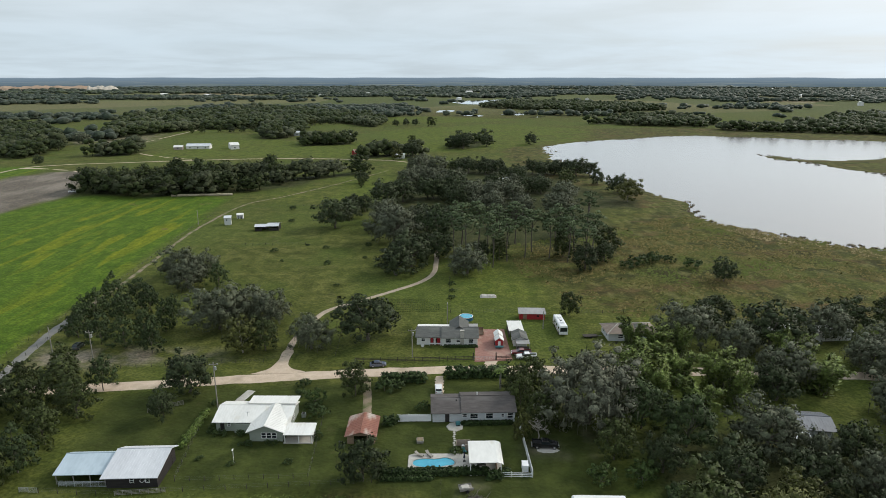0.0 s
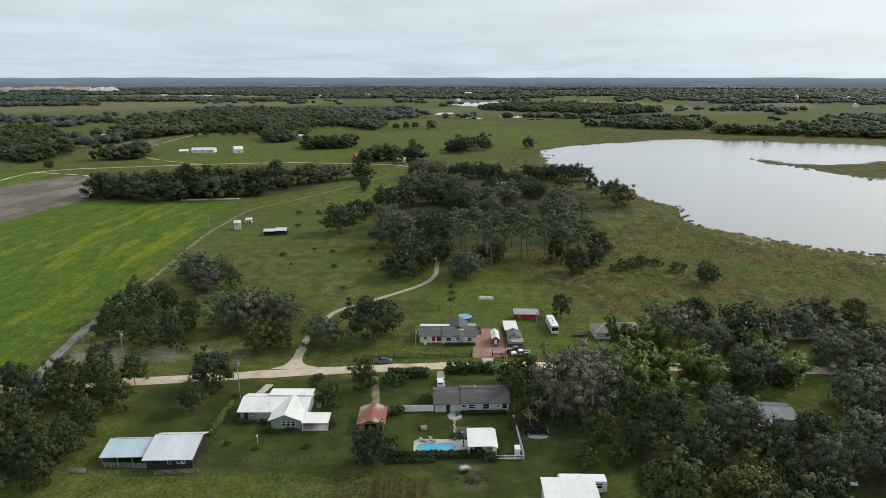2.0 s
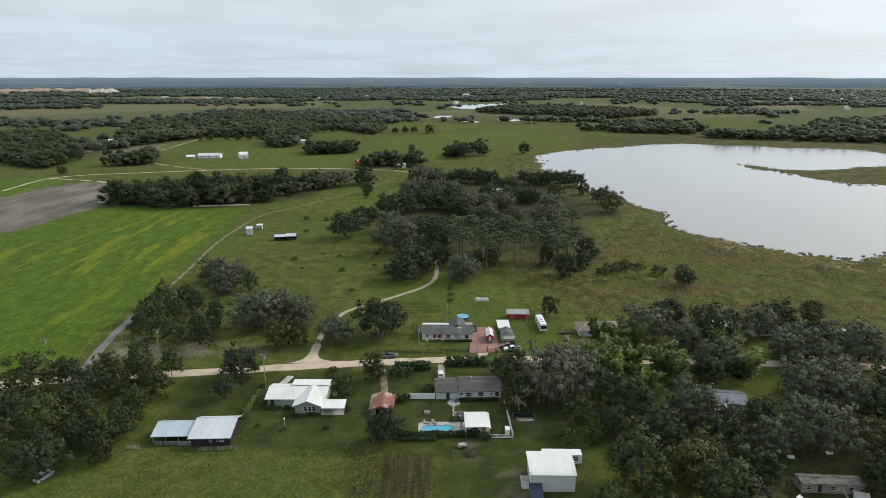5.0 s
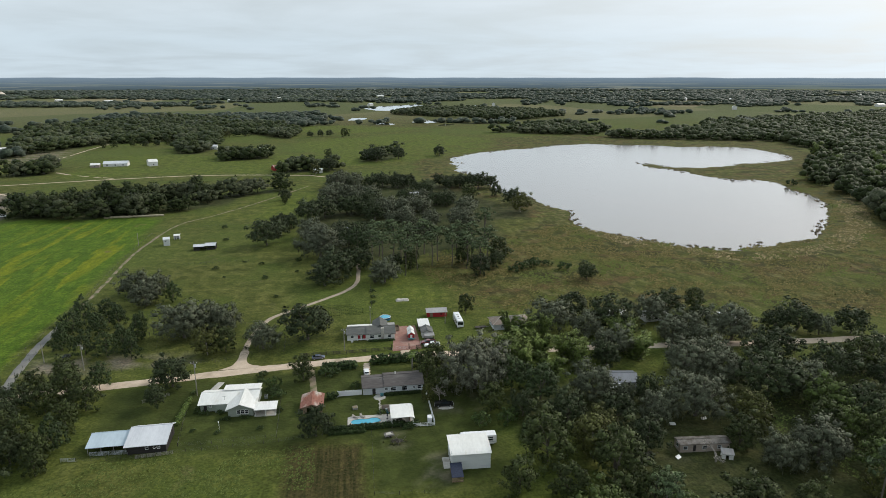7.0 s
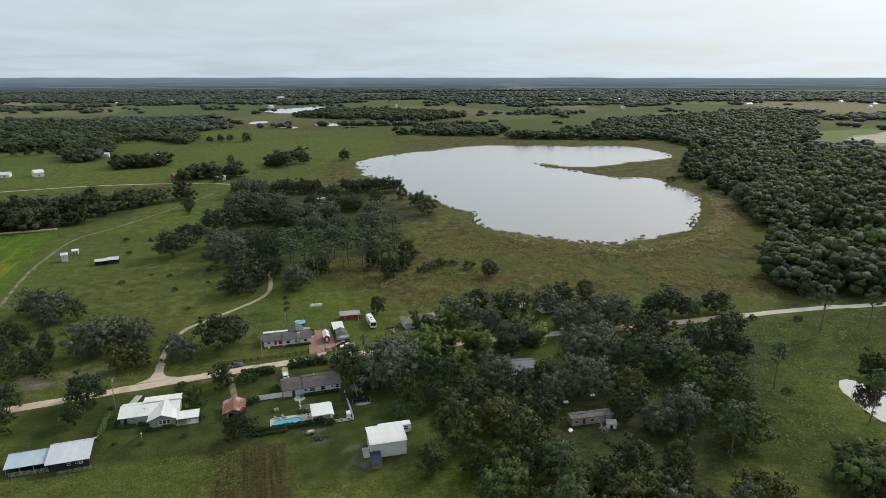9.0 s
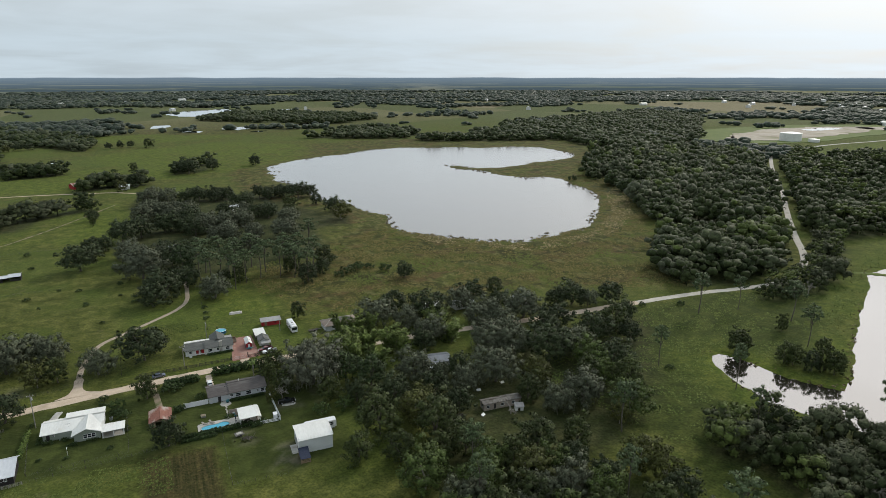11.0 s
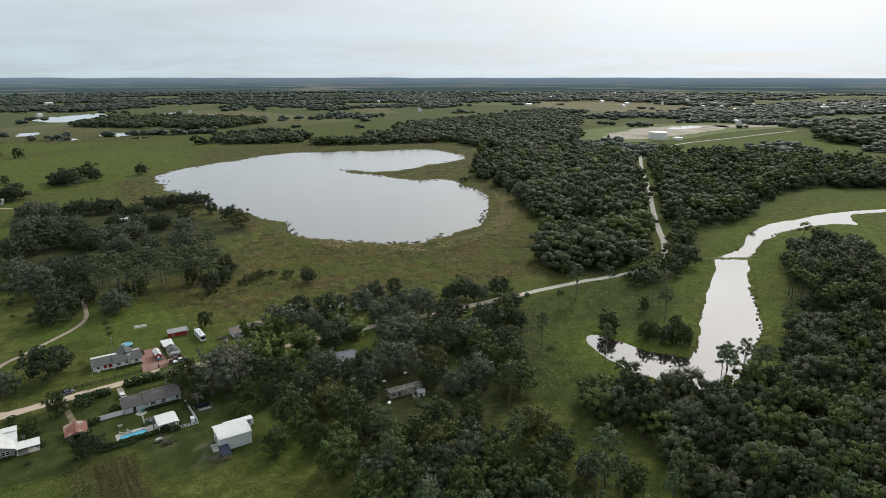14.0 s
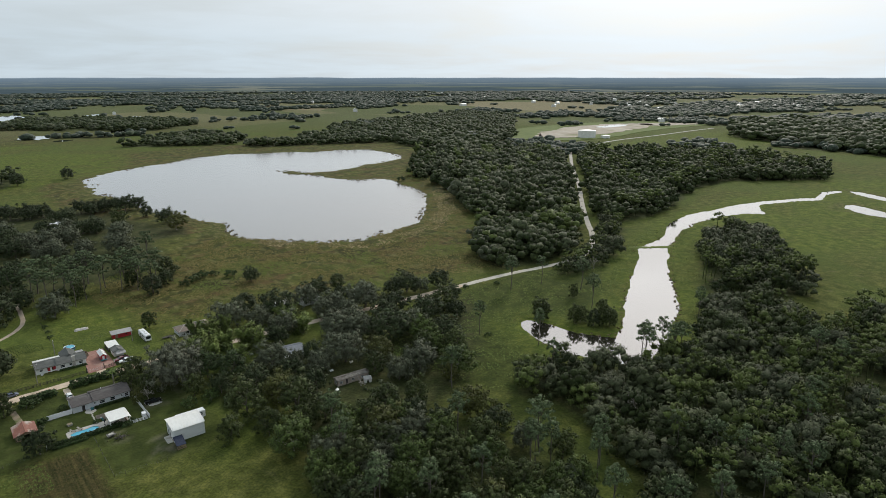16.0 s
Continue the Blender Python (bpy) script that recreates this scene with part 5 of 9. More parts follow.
# the wood in front, tree by tree
_kinds = ("lime", "broad", "broad", "oak", "yellow", "moss", "lime", "broad", "pine")
_gx, _gy, _rng = scatter(FRONT_WOOD, 8.2, 4)
for _i, (_x, _y) in enumerate(zip(_gx, _gy)):
    if any(math.hypot(_x - q[0], _y - q[1]) < 6.5 for q in SOUTH_A_NEAR + SOUTH_A_MID + SOUTH_A_FAR + SOUTH_B):
        continue
    _k = _kinds[_rng.integers(len(_kinds))]
    plant(_k, _x, _y, 3.4 if _k == "pine" else _rng.uniform(4.4, 6.2), 500 + _i, "trees of the front wood")


WOODS = foliage("wood_canopy", ((0.030, 0.042, 0.015), (0.038, 0.052, 0.016), (0.052, 0.064, 0.027), (0.072, 0.082, 0.046), (0.068, 0.090, 0.024), (0.096, 0.124, 0.034)), (0.1, 0.1, 0.1), 0.5, "tint", 0.02, 0.08)
# bluer leaf tones and extra sheen stand in for haze on far woods
FARWOODS = foliage("hazed_far_canopy", ((0.034, 0.050, 0.034), (0.040, 0.056, 0.036), (0.048, 0.062, 0.042), (0.060, 0.074, 0.050), (0.058, 0.078, 0.040), (0.076, 0.096, 0.046)), (0.1, 0.1, 0.1), 0.24, "tint", 0.05, 0.12)
MASS = {}


def mass_proto(kind, fine, var):
    if (kind, fine, var) not in MASS:
        crown, trunk = tree_arrays(kind, 900 + var * 13, fine)
        v, f = join([crown, trunk])
        MASS[kind, fine, var] = v, f, np.concatenate([crown[2], unit(trunk[0] * np.array([1, 1, 0]) + np.array([0.01, 0, 0]))])
    return MASS[kind, fine, var]


TINTS = {"oak": (0.0, 0.4), "broad": (0.2, 0.5), "moss": (0.5, 0.74), "laurel": (0.1, 0.35), "pine": (0.8, 1.0), "lime": (0.85, 1.0), "yellow": (0.86, 1.0)}


def build_wood(name, label, poly, step, seed, fine, mix, size=(0.62, 0.95), gaps=0.0, lake=14):
    gx, gy, rng = scatter(poly, step, seed, lake=lake, road=5.5 if fine > 0.2 else 10.0)
    verts, faces, norms, tint, base = [], [], [], [], 0
    patch, hole = fbm(gx / 45, gy / 45, seed, 3), fbm(gx / 28, gy / 28, seed + 5, 2)
    for x, y, q, g in zip(gx, gy, patch, hole):
        if g < gaps:
            continue
        pick = np.clip((q - 0.5) * 1.5 + 0.5 + rng.normal(0, 0.16), 0, 0.999)
        kind = mix[int(pick * len(mix))]
        v, f, nn = mass_proto(kind, fine, int(rng.integers(4)))
        a, s = rng.uniform(0, 6.28), rng.uniform(*size)
        sx = s * (step / 8.5) ** 0.5 * (1.35 if kind == "pine" else 1.0)
        ca, sa = math.cos(a), math.sin(a)
        w = np.stack([(v[:, 0] * ca - v[:, 1] * sa) * sx + x, (v[:, 0] * sa + v[:, 1] * ca) * sx + y, v[:, 2] * rng.uniform(0.82, 1.28) * s], 1)
        verts.append(w.astype(np.float32))
        norms.append(np.stack([nn[:, 0] * ca - nn[:, 1] * sa, nn[:, 0] * sa + nn[:, 1] * ca, nn[:, 2]], 1).astype(np.float32))
        faces.append(f + base)
        base += len(v)
        tint.append(np.full(len(v), rng.uniform(*TINTS[kind]), np.float32))
    me = mesh_arrays(name, np.concatenate(verts), np.concatenate(faces), WOODS, True, np.concatenate(norms))
    me.attributes.new("tint", "FLOAT", "POINT").data.foreach_set("value", np.concatenate(tint))
    return tagged(new(name, me), label, "trees", kind="stuff")


build_wood("woods", "dense wood of mossy oaks and pines beside the slough", NEAR_WOOD, 8.2, 21, 0.42, ("pine", "lime", "oak", "moss", "broad", "moss", "oak", "moss", "lime", "pine", "pine"), (0.62, 0.98))
build_wood("woods", "loose trees along the slough's east bank", BANK_WOOD, 8.4, 27, 0.35, ("oak", "moss", "oak", "pine", "broad"), (0.7, 1.1), 0.2)
build_wood("woods", "oaks and pines in the bend of the road", BEND_WOOD, 9.0, 28, 0.35, ("oak", "pine", "moss", "pine", "oak"), (0.6, 0.95))
build_wood("woods", "dark row of live oaks above the green field", FIELD_WOOD, 10.5, 23, 0.34, ("oak", "oak", "moss", "laurel", "oak", "moss"), (0.85, 1.45), 0.36)
build_wood("woods", "broad dark oak wood east of the lake", EAST_WOOD, 10.4, 24, 0.11, ("oak", "oak", "broad", "oak", "moss", "broad", "oak", "lime", "oak"), (0.7, 1.4), 0.34, 30)
build_wood("woods", "wood between the road and the slough", RIVER_WOOD, 10.8, 25, 0.10, ("oak", "broad", "oak", "broad", "pine", "oak"), (0.7, 1.4), 0.36)
build_wood("woods", "wooded rise beyond the meadow", HILL_WOOD, 21, 26, 0.03, ("oak", "oak", "broad", "moss"), (1.2, 1.9))
for _i, _p in enumerate(LANDWOODS):
    _far = _p[0][1] > 760
    build_wood("woods", "far dark oak woods among the pastures", _p, 16 if _far else 11.5, 40 + _i, 0.03 if _far else 0.1, ("oak", "oak", "broad", "oak", "moss", "broad"), (0.85, 1.35) if _far else (0.8, 1.3), 0.26, 85)


def build_far_woods():
    """Woods from 0.9 to 4.9 km: ragged canopy clumps that grow with distance, broken by fields."""
    rng = np.random.default_rng(5)
    pts = []
    rad = 900.0
    while rad < 4880:
        cell = 11 + rad * 0.0075
        n = int(radians(128) * rad / cell)
        a = radians(-44) + (np.arange(n) + rng.uniform(-0.45, 0.45, n)) * cell / rad
        rr = rad + rng.uniform(-0.5, 0.5, n) * cell
        pts.append(np.stack([np.sin(a) * rr, np.cos(a) * rr, np.full(n, cell)], 1))
        rad += cell
    p = np.concatenate(pts)
    x, y, cell = p.T
    keep = (far_cover(x, y) > 0) | ((fbm(x / 60, y / 60, 77, 2) > 0.80) & (far_cover(x, y) > -0.5))
    x, y, cell = x[keep], y[keep], cell[keep]
    n = len(x)
    h = np.minimum(8 + cell * 0.14, 13) * rng.uniform(0.7, 1.25, n)
    k = 2
    c = np.repeat(np.stack([x, y, h * 0.5], 1), k, 0) + rng.normal(0, 0.34, (n * k, 3)) * np.repeat(np.stack([cell, cell, h * 0.3], 1), k, 0)
    r = np.repeat(np.stack([cell * 0.46, cell * 0.46, h * 0.5], 1), k, 0) * rng.uniform(0.6, 1.1, (n * k, 1))
    q = len(ICO_V)
    v = ICO_V[None] * rng.uniform(0.78, 1.2, (n * k, q, 1)) * r[:, None] + c[:, None]
    f = (ICO_F[None] + q * np.arange(n * k)[:, None, None]).reshape(-1, 3)
    nn = unit(np.tile(ICO_V, (n * k, 1)) + np.array([0, 0, 0.25]))
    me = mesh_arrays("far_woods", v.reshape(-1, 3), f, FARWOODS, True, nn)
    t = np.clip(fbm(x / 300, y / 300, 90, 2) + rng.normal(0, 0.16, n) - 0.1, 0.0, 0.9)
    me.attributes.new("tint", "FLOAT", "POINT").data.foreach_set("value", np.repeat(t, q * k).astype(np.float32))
    return tagged(new("far_woods", me), "distant dark woods and hedgerows reaching the horizon", "trees", kind="stuff")


build_far_woods()


# ---- tufts, sedge and reeds ----
def tufts(name, label, poly, count, seed, height, mat, width=0.5, patchy=0.45):
    """Upright blades in loose clumps over a polygon."""
    rng = np.random.default_rng(seed)
    p = np.array(poly, float)
    (x0, y0), (x1, y1) = p.min(0), p.max(0)
    x, y = rng.uniform(x0, x1, count * 3), rng.uniform(y0, y1, count * 3)
    ok = inside(poly, x, y) & (fbm(x / 9, y / 9, seed, 3) > patchy) & (line_distance(ROAD, x, y) > 5)
    for w in (LAKE, RIVER):
        ok &= signed_distance(w, x, y) > 0.5
    x, y = x[ok][:count], y[ok][:count]
    n = len(x)
    k = 3
    px, py = np.repeat(x, k) + rng.normal(0, width * 0.5, n * k), np.repeat(y, k) + rng.normal(0, width * 0.5, n * k)
    a = rng.uniform(-1.1, 1.1, n * k)
    h = height * rng.uniform(0.5, 1.4, n * k)
    w = width * rng.uniform(0.5, 1.2, n * k)
    lo = np.stack([px, py, np.full(n * k, 0.02)], 1)
    side = np.stack([np.cos(a) * w, np.sin(a) * w, np.zeros(n * k)], 1)
    tip = np.stack([px + rng.normal(0.45, 0.25, n * k) * h, py + rng.normal(0.65, 0.25, n * k) * h, h * 0.9], 1)
    tri = np.stack([lo - side, lo + side, tip], 1).reshape(-1, 3)
    up = np.tile([0.15, -0.1, 1.0], (len(tri), 1)) + rng.normal(0, 0.25, (len(tri), 3))
    me = mesh_arrays(name, tri, np.arange(len(tri)).reshape(-1, 3), mat, True, unit(up))
    return tagged(new(name, me), label, "grass", kind="stuff")


STALK = material("dead_stalks", (0.036, 0.034, 0.014), (0.085, 0.066, 0.030), scale=0.4, rough=0.9, spec=0.05, island=0.6)
TUFT = material("rough_grass", (0.050, 0.074, 0.018), (0.112, 0.138, 0.038), scale=0.15, rough=0.9, spec=0.1, island=0.6)
SEDGE = material("marsh_sedge", (0.062, 0.062, 0.018), (0.150, 0.126, 0.050), scale=0.05, rough=0.9, spec=0.1, island=0.5, grime=(0.082, 0.104, 0.026), grime_scale=0.03, grime_at=(0.5, 0.6))
REED = material("pale_reeds", (0.110, 0.095, 0.045), (0.250, 0.205, 0.115), scale=0.1, rough=0.9, spec=0.1, island=0.6)
tufts("grass_tufts", "rough uneven pasture grass in tufts", [(-92, 88), (-86, 99), (-71, 102), (-47, 103), (-16, 102), (-14, 60), (-60, 50), (-100, 70)], 5200, 61, 0.32, TUFT, 0.4, 0.42)
tufts("grass_tufts", "tall weedy stalks in the fallow plot", WEEDY, 1800, 62, 0.25, STALK, 0.35, 0.25)
tufts("grass_tufts", "tufted grazing on the clearing by the pond", [(150, 50), (128, 40), (110, 95), (140, 140), (250, 142), (340, 136), (280, 92), (205, 50), (190, 92)], 6500, 63, 0.42, TUFT, 0.5, 0.46)
tufts("marsh_sedge", "mixed brown and olive marsh sedge by the lake", MARSH[:14], 30000, 64, 0.62, SEDGE, 0.8, 0.40)
tufts("marsh_reeds", "pale reeds along the lake shore", [(150, 330), (180, 290), (214, 262), (275, 278), (330, 325), (395, 420), (410, 405), (330, 300), (270, 258), (205, 250), (160, 285), (140, 330)], 6000, 65, 0.7, REED, 0.8, 0.42)
FRINGE = foliage("shore_growth", (0.075, 0.062, 0.030), (0.170, 0.130, 0.070), 0.8)


def shore_growth(label, ring, gap, spread, seed, size):
    """Low ragged clumps of rushes along a shore, some standing in the water."""
    rng = np.random.default_rng(seed)
    pts = np.array(smooth_line(list(ring), 10))
    step = np.hypot(*np.diff(pts, axis=0).T)
    at = np.concatenate([[0], np.cumsum(step)])
    u = np.arange(0, at[-1], gap) + rng.uniform(-gap, gap, int(np.ceil(at[-1] / gap)))
    x, y = np.interp(u, at, pts[:, 0]), np.interp(u, at, pts[:, 1])
    thick = fbm(x / 30, y / 30, seed, 3)
    keep = thick > 0.42
    n = keep.sum()
    c = np.stack([x[keep] + rng.normal(0, spread, n), y[keep] + rng.normal(0, spread, n), np.full(n, -0.1)], 1)
    arrays = clump_tris(rng, c, size * rng.uniform(0.5, 1.3, n), 7, 0.5, squash=0.2, middle=(*c.mean(0)[:2], -900))
    me = mesh_arrays("shore_growth", arrays[0], arrays[1], FRINGE, True, arrays[2])
    return tagged(new("shore_growth", me), label, "plants", kind="stuff")


shore_growth("rusty brown rushes fringing the lake", LAKE_SOUTH, 1.8, 3.4, 71, 1.3)
shore_growth("rusty brown rushes along the far lake shore", LAKE_NORTH, 3.5, 4.0, 72, 1.8)
shore_growth("weeds hanging over the slough's west bank", RIVER_WEST[:14], 2.6, 0.8, 73, 0.8)
shore_growth("weeds hanging over the slough's east bank", RIVER_EAST[8:], 2.6, 0.8, 74, 0.8)
tufts("grass_tufts", "tufts and weeds along the slough banks", [(190, 100), (275, 100), (335, 130), (400, 160), (440, 130), (350, 75), (290, 40), (240, 20), (230, 30), (300, 85)], 3500, 66, 0.6, TUFT, 0.6, 0.40)


# ---- building materials ----
def metal_roof(name, dark, light, rust=None, at=(0.6, 0.8)):
    return material(name, dark, light, scale=0.25, rough=0.45, metal=0.0, spec=0.5, stretch=(1, 0.35, 1), grime=rust, grime_scale=0.45, grime_at=at)


WHITE_METAL = metal_roof("white_metal_roofing", (0.62, 0.62, 0.59), (0.80, 0.80, 0.77), (0.50, 0.45, 0.36), (0.58, 0.85))
GREY_METAL = metal_roof("galvanised_roofing", (0.48, 0.50, 0.53), (0.66, 0.68, 0.71), (0.40, 0.40, 0.40), (0.6, 0.9))
BLUE_METAL = metal_roof("pale_blue_roofing", (0.34, 0.42, 0.48), (0.48, 0.57, 0.63))
RUST_METAL = metal_roof("rusted_roofing", (0.17, 0.055, 0.035), (0.30, 0.12, 0.075), (0.42, 0.36, 0.31), (0.46, 0.62))
OLD_METAL = metal_roof("weathered_roofing", (0.24, 0.24, 0.24), (0.40, 0.39, 0.38), (0.16, 0.13, 0.11), (0.5, 0.75))
SHINGLE = material("charcoal_shingles", (0.064, 0.057, 0.055), (0.124, 0.112, 0.107), scale=1.2, rough=0.9, bump=0.5, bump_scale=5, stretch=(0.5, 1.6, 1), grime=(0.16, 0.15, 0.145), grime_scale=0.25)
SHINGLE_GREEN = material("grey_green_shingles", (0.072, 0.076, 0.072), (0.130, 0.134, 0.126), scale=1.2, rough=0.9, bump=0.5, bump_scale=5, stretch=(0.5, 1.6, 1), grime=(0.17, 0.17, 0.16), grime_scale=0.25)
SHINGLE_TAN = material("tan_shingles", (0.17, 0.135, 0.11), (0.26, 0.21, 0.175), scale=1.2, rough=0.9, bump=0.5, bump_scale=5, stretch=(0.5, 1.6, 1), grime=(0.32, 0.29, 0.26), grime_scale=0.3)
SIDING = {}
for _k, _a, _b in (("white", (0.62, 0.62, 0.60), (0.76, 0.76, 0.74)), ("grey", (0.46, 0.48, 0.50), (0.58, 0.60, 0.62)), ("sage", (0.22, 0.25, 0.21), (0.31, 0.34, 0.29)), ("black", (0.018, 0.016, 0.016), (0.045, 0.040, 0.038)), ("red", (0.26, 0.018, 0.022), (0.42, 0.035, 0.04)), ("tan", (0.30, 0.25, 0.21), (0.40, 0.34, 0.29)), ("steel", (0.52, 0.54, 0.53), (0.62, 0.64, 0.63)), ("timber", (0.16, 0.11, 0.075), (0.30, 0.22, 0.15))):
    SIDING[_k] = material("siding_" + _k, _a, _b, scale=0.6, rough=0.7, stretch=(0.4, 0.4, 3.0), bump=0.25, bump_scale=3, grime=tuple(c * 0.6 for c in _a), grime_scale=0.3, grime_at=(0.58, 0.85))
TRIM = material("white_trim", (0.68, 0.68, 0.67), (0.80, 0.80, 0.79), scale=2, rough=0.5)
VINYL = material("white_vinyl", (0.70, 0.71, 0.72), (0.80, 0.81, 0.82), scale=1.5, rough=0.4, spec=0.5)
DARKWOOD = material("dark_stained_boards", (0.030, 0.026, 0.022), (0.075, 0.066, 0.058), scale=2, rough=0.85)
GREYWOOD = material("silvered_boards", (0.18, 0.17, 0.15), (0.34, 0.32, 0.29), scale=2, rough=0.9, stretch=(1, 1, 0.3))
WIRE = material("dull_wire", (0.10, 0.10, 0.095), (0.18, 0.18, 0.17), scale=3, rough=0.7)
GALV = material("galvanised_tube", (0.38, 0.40, 0.41), (0.52, 0.54, 0.55), scale=3, rough=0.45, metal=0.6)
RUBBER = material("tyre_rubber", (0.012, 0.012, 0.012), (0.03, 0.03, 0.03), scale=4, rough=0.9)
CHROME = material("dull_alloy", (0.45, 0.45, 0.46), (0.6, 0.6, 0.61), scale=4, rough=0.3, metal=0.8)
BLACK = material("black_plastic", (0.012, 0.012, 0.013), (0.03, 0.03, 0.03), scale=4, rough=0.5)
PAVER = material("pink_brick_pavers", (0.21, 0.105, 0.085), (0.34, 0.19, 0.155), scale=1.6, rough=0.9, bump=0.4, bump_scale=6, grime=(0.36, 0.27, 0.22), grime_scale=0.25)
STONE = material("travertine_pavers", (0.34, 0.32, 0.29), (0.52, 0.50, 0.46), scale=1.2, rough=0.85, bump=0.3, bump_scale=5, grime=(0.25, 0.22, 0.19), grime_scale=0.5)
CANVAS = material("navy_canvas", (0.015, 0.02, 0.04), (0.04, 0.05, 0.08), scale=3, rough=0.9)
TEAL = material("teal_paint", (0.03, 0.12, 0.14), (0.06, 0.20, 0.22), scale=3, rough=0.5)
HAY = material("weathered_hay", (0.30, 0.25, 0.17), (0.48, 0.42, 0.31), scale=1.5, rough=0.95, bump=0.6, random_mix=0.3)


def plain(name, col, rough=0.3, coat=0.0, metal=0.0):
    m = bpy.data.materials.new(name)
    m.use_nodes = True
    b = m.node_tree.nodes["Principled BSDF"]
    b.inputs["Base Color"].default_value = (*col, 1)
    b.inputs["Roughness"].default_value, b.inputs["Metallic"].default_value, b.inputs["Coat Weight"].default_value = rough, metal, coat
    return m


GLASS = plain("window_glass", (0.015, 0.02, 0.024), 0.05)
POOL_WATER = material("pool_water", (0.045, 0.30, 0.44), (0.075, 0.40, 0.54), scale=0.6, rough=0.06, spec=0.5)
LINER = material("pool_wall", (0.02, 0.08, 0.14), (0.04, 0.12, 0.19), scale=1.5, rough=0.5)
PAINT = {k: plain("car_paint_" + k, c, 0.25, 0.6) for k, c in {"white": (0.72, 0.73, 0.74), "blue_grey": (0.09, 0.11, 0.15), "black": (0.012, 0.012, 0.014), "maroon": (0.14, 0.02, 0.02), "silver": (0.40, 0.43, 0.46), "green_grey": (0.05, 0.06, 0.06)}.items()}


# ---- shape helpers ----
def soft(name, arrays, mat):
    return mesh_arrays(name, arrays[0], arrays[1], mat, True, arrays[2])


class Geo:
    """Vertices and faces of one part."""

    def __init__(self):
        self.v, self.f = [], []

    def add(self, verts, faces):
        b = len(self.v)
        self.v += [tuple(p) for p in verts]
        self.f += [tuple(i + b for i in q) for q in faces]
        return self

    def box(self, x0, y0, z0, x1, y1, z1):
        return self.add([(x0, y0, z0), (x1, y0, z0), (x1, y1, z0), (x0, y1, z0), (x0, y0, z1), (x1, y0, z1), (x1, y1, z1), (x0, y1, z1)],
                        [(0, 3, 2, 1), (4, 5, 6, 7), (0, 1, 5, 4), (1, 2, 6, 5), (2, 3, 7, 6), (3, 0, 4, 7)])

    def slab(self, a, b, c, d, t):
        """A sheet with corners a, b, c, d and thickness t below it."""
        top = [Vector(p) for p in (a, b, c, d)]
        n = (top[1] - top[0]).cross(top[3] - top[0]).normalized()
        if n.z < 0:
            n = -n
        return self.add(top + [p - n * t for p in top], [(0, 1, 2, 3), (7, 6, 5, 4), (0, 4, 5, 1), (1, 5, 6, 2), (2, 6, 7, 3), (3, 7, 4, 0)])

    def prism(self, outline, axis_, a, b):
        """An outline of (u, z) pushed along x or y from a to b."""
        n = len(outline)
        put = (lambda u, z, w: (w, u, z)) if axis_ == "x" else (lambda u, z, w: (u, w, z))
        return self.add([put(u, z, a) for u, z in outline] + [put(u, z, b) for u, z in outline],
                        [tuple(range(n))[::-1], tuple(range(n, 2 * n))] + [(i, (i + 1) % n, n + (i + 1) % n, n + i) for i in range(n)])

    def disc(self, x, y, z0, z1, r0, r1=None, sides=16):
        r1 = r0 if r1 is None else r1
        ring = [(math.cos(2 * math.pi * i / sides), math.sin(2 * math.pi * i / sides)) for i in range(sides)]
        return self.add([(x + c * r0, y + s * r0, z0) for c, s in ring] + [(x + c * r1, y + s * r1, z1) for c, s in ring],
                        [tuple(range(sides))[::-1], tuple(range(sides, 2 * sides))] + [(i, (i + 1) % sides, sides + (i + 1) % sides, sides + i) for i in range(sides)])

    def wheel(self, x, y, z, r, w, sides=14):
        ring = [(math.cos(2 * math.pi * i / sides) * r, math.sin(2 * math.pi * i / sides) * r) for i in range(sides)]
        return self.add([(x + c, y - w / 2, z + s) for c, s in ring] + [(x + c, y + w / 2, z + s) for c, s in ring],
                        [tuple(range(sides)), tuple(range(sides, 2 * sides))[::-1]] + [(i, sides + i, sides + (i + 1) % sides, (i + 1) % sides) for i in range(sides)])

    def tube(self, a, b, r, sides=6):
        v, f = tube(a, b, r, r, sides, 1)
        return self.add(v.tolist(), f.tolist())


def mesh_of(name, geo, mat):
    me = bpy.data.meshes.new(name)
    me.from_pydata(geo.v, [], geo.f)
    bm = bmesh.new()
    bm.from_mesh(me)
    bmesh.ops.recalc_face_normals(bm, faces=bm.faces)
    bm.to_mesh(me)
    bm.free()
    me.materials.append(mat)
    return me


def part(name, geo, mat, parent, label=""):
    ob = new(name, geo if isinstance(geo, bpy.types.Mesh) else mesh_of(name, geo, mat))
    ob.parent = parent
    if label:
        ob["label"] = label
    return ob


def thing(name, x, y, rot, label, category, group="", z=0.1):
    ob = new(name)
    ob.matrix_basis = pose(x, y, z, 0, 0, rot)
    return tagged(ob, label, category, group)


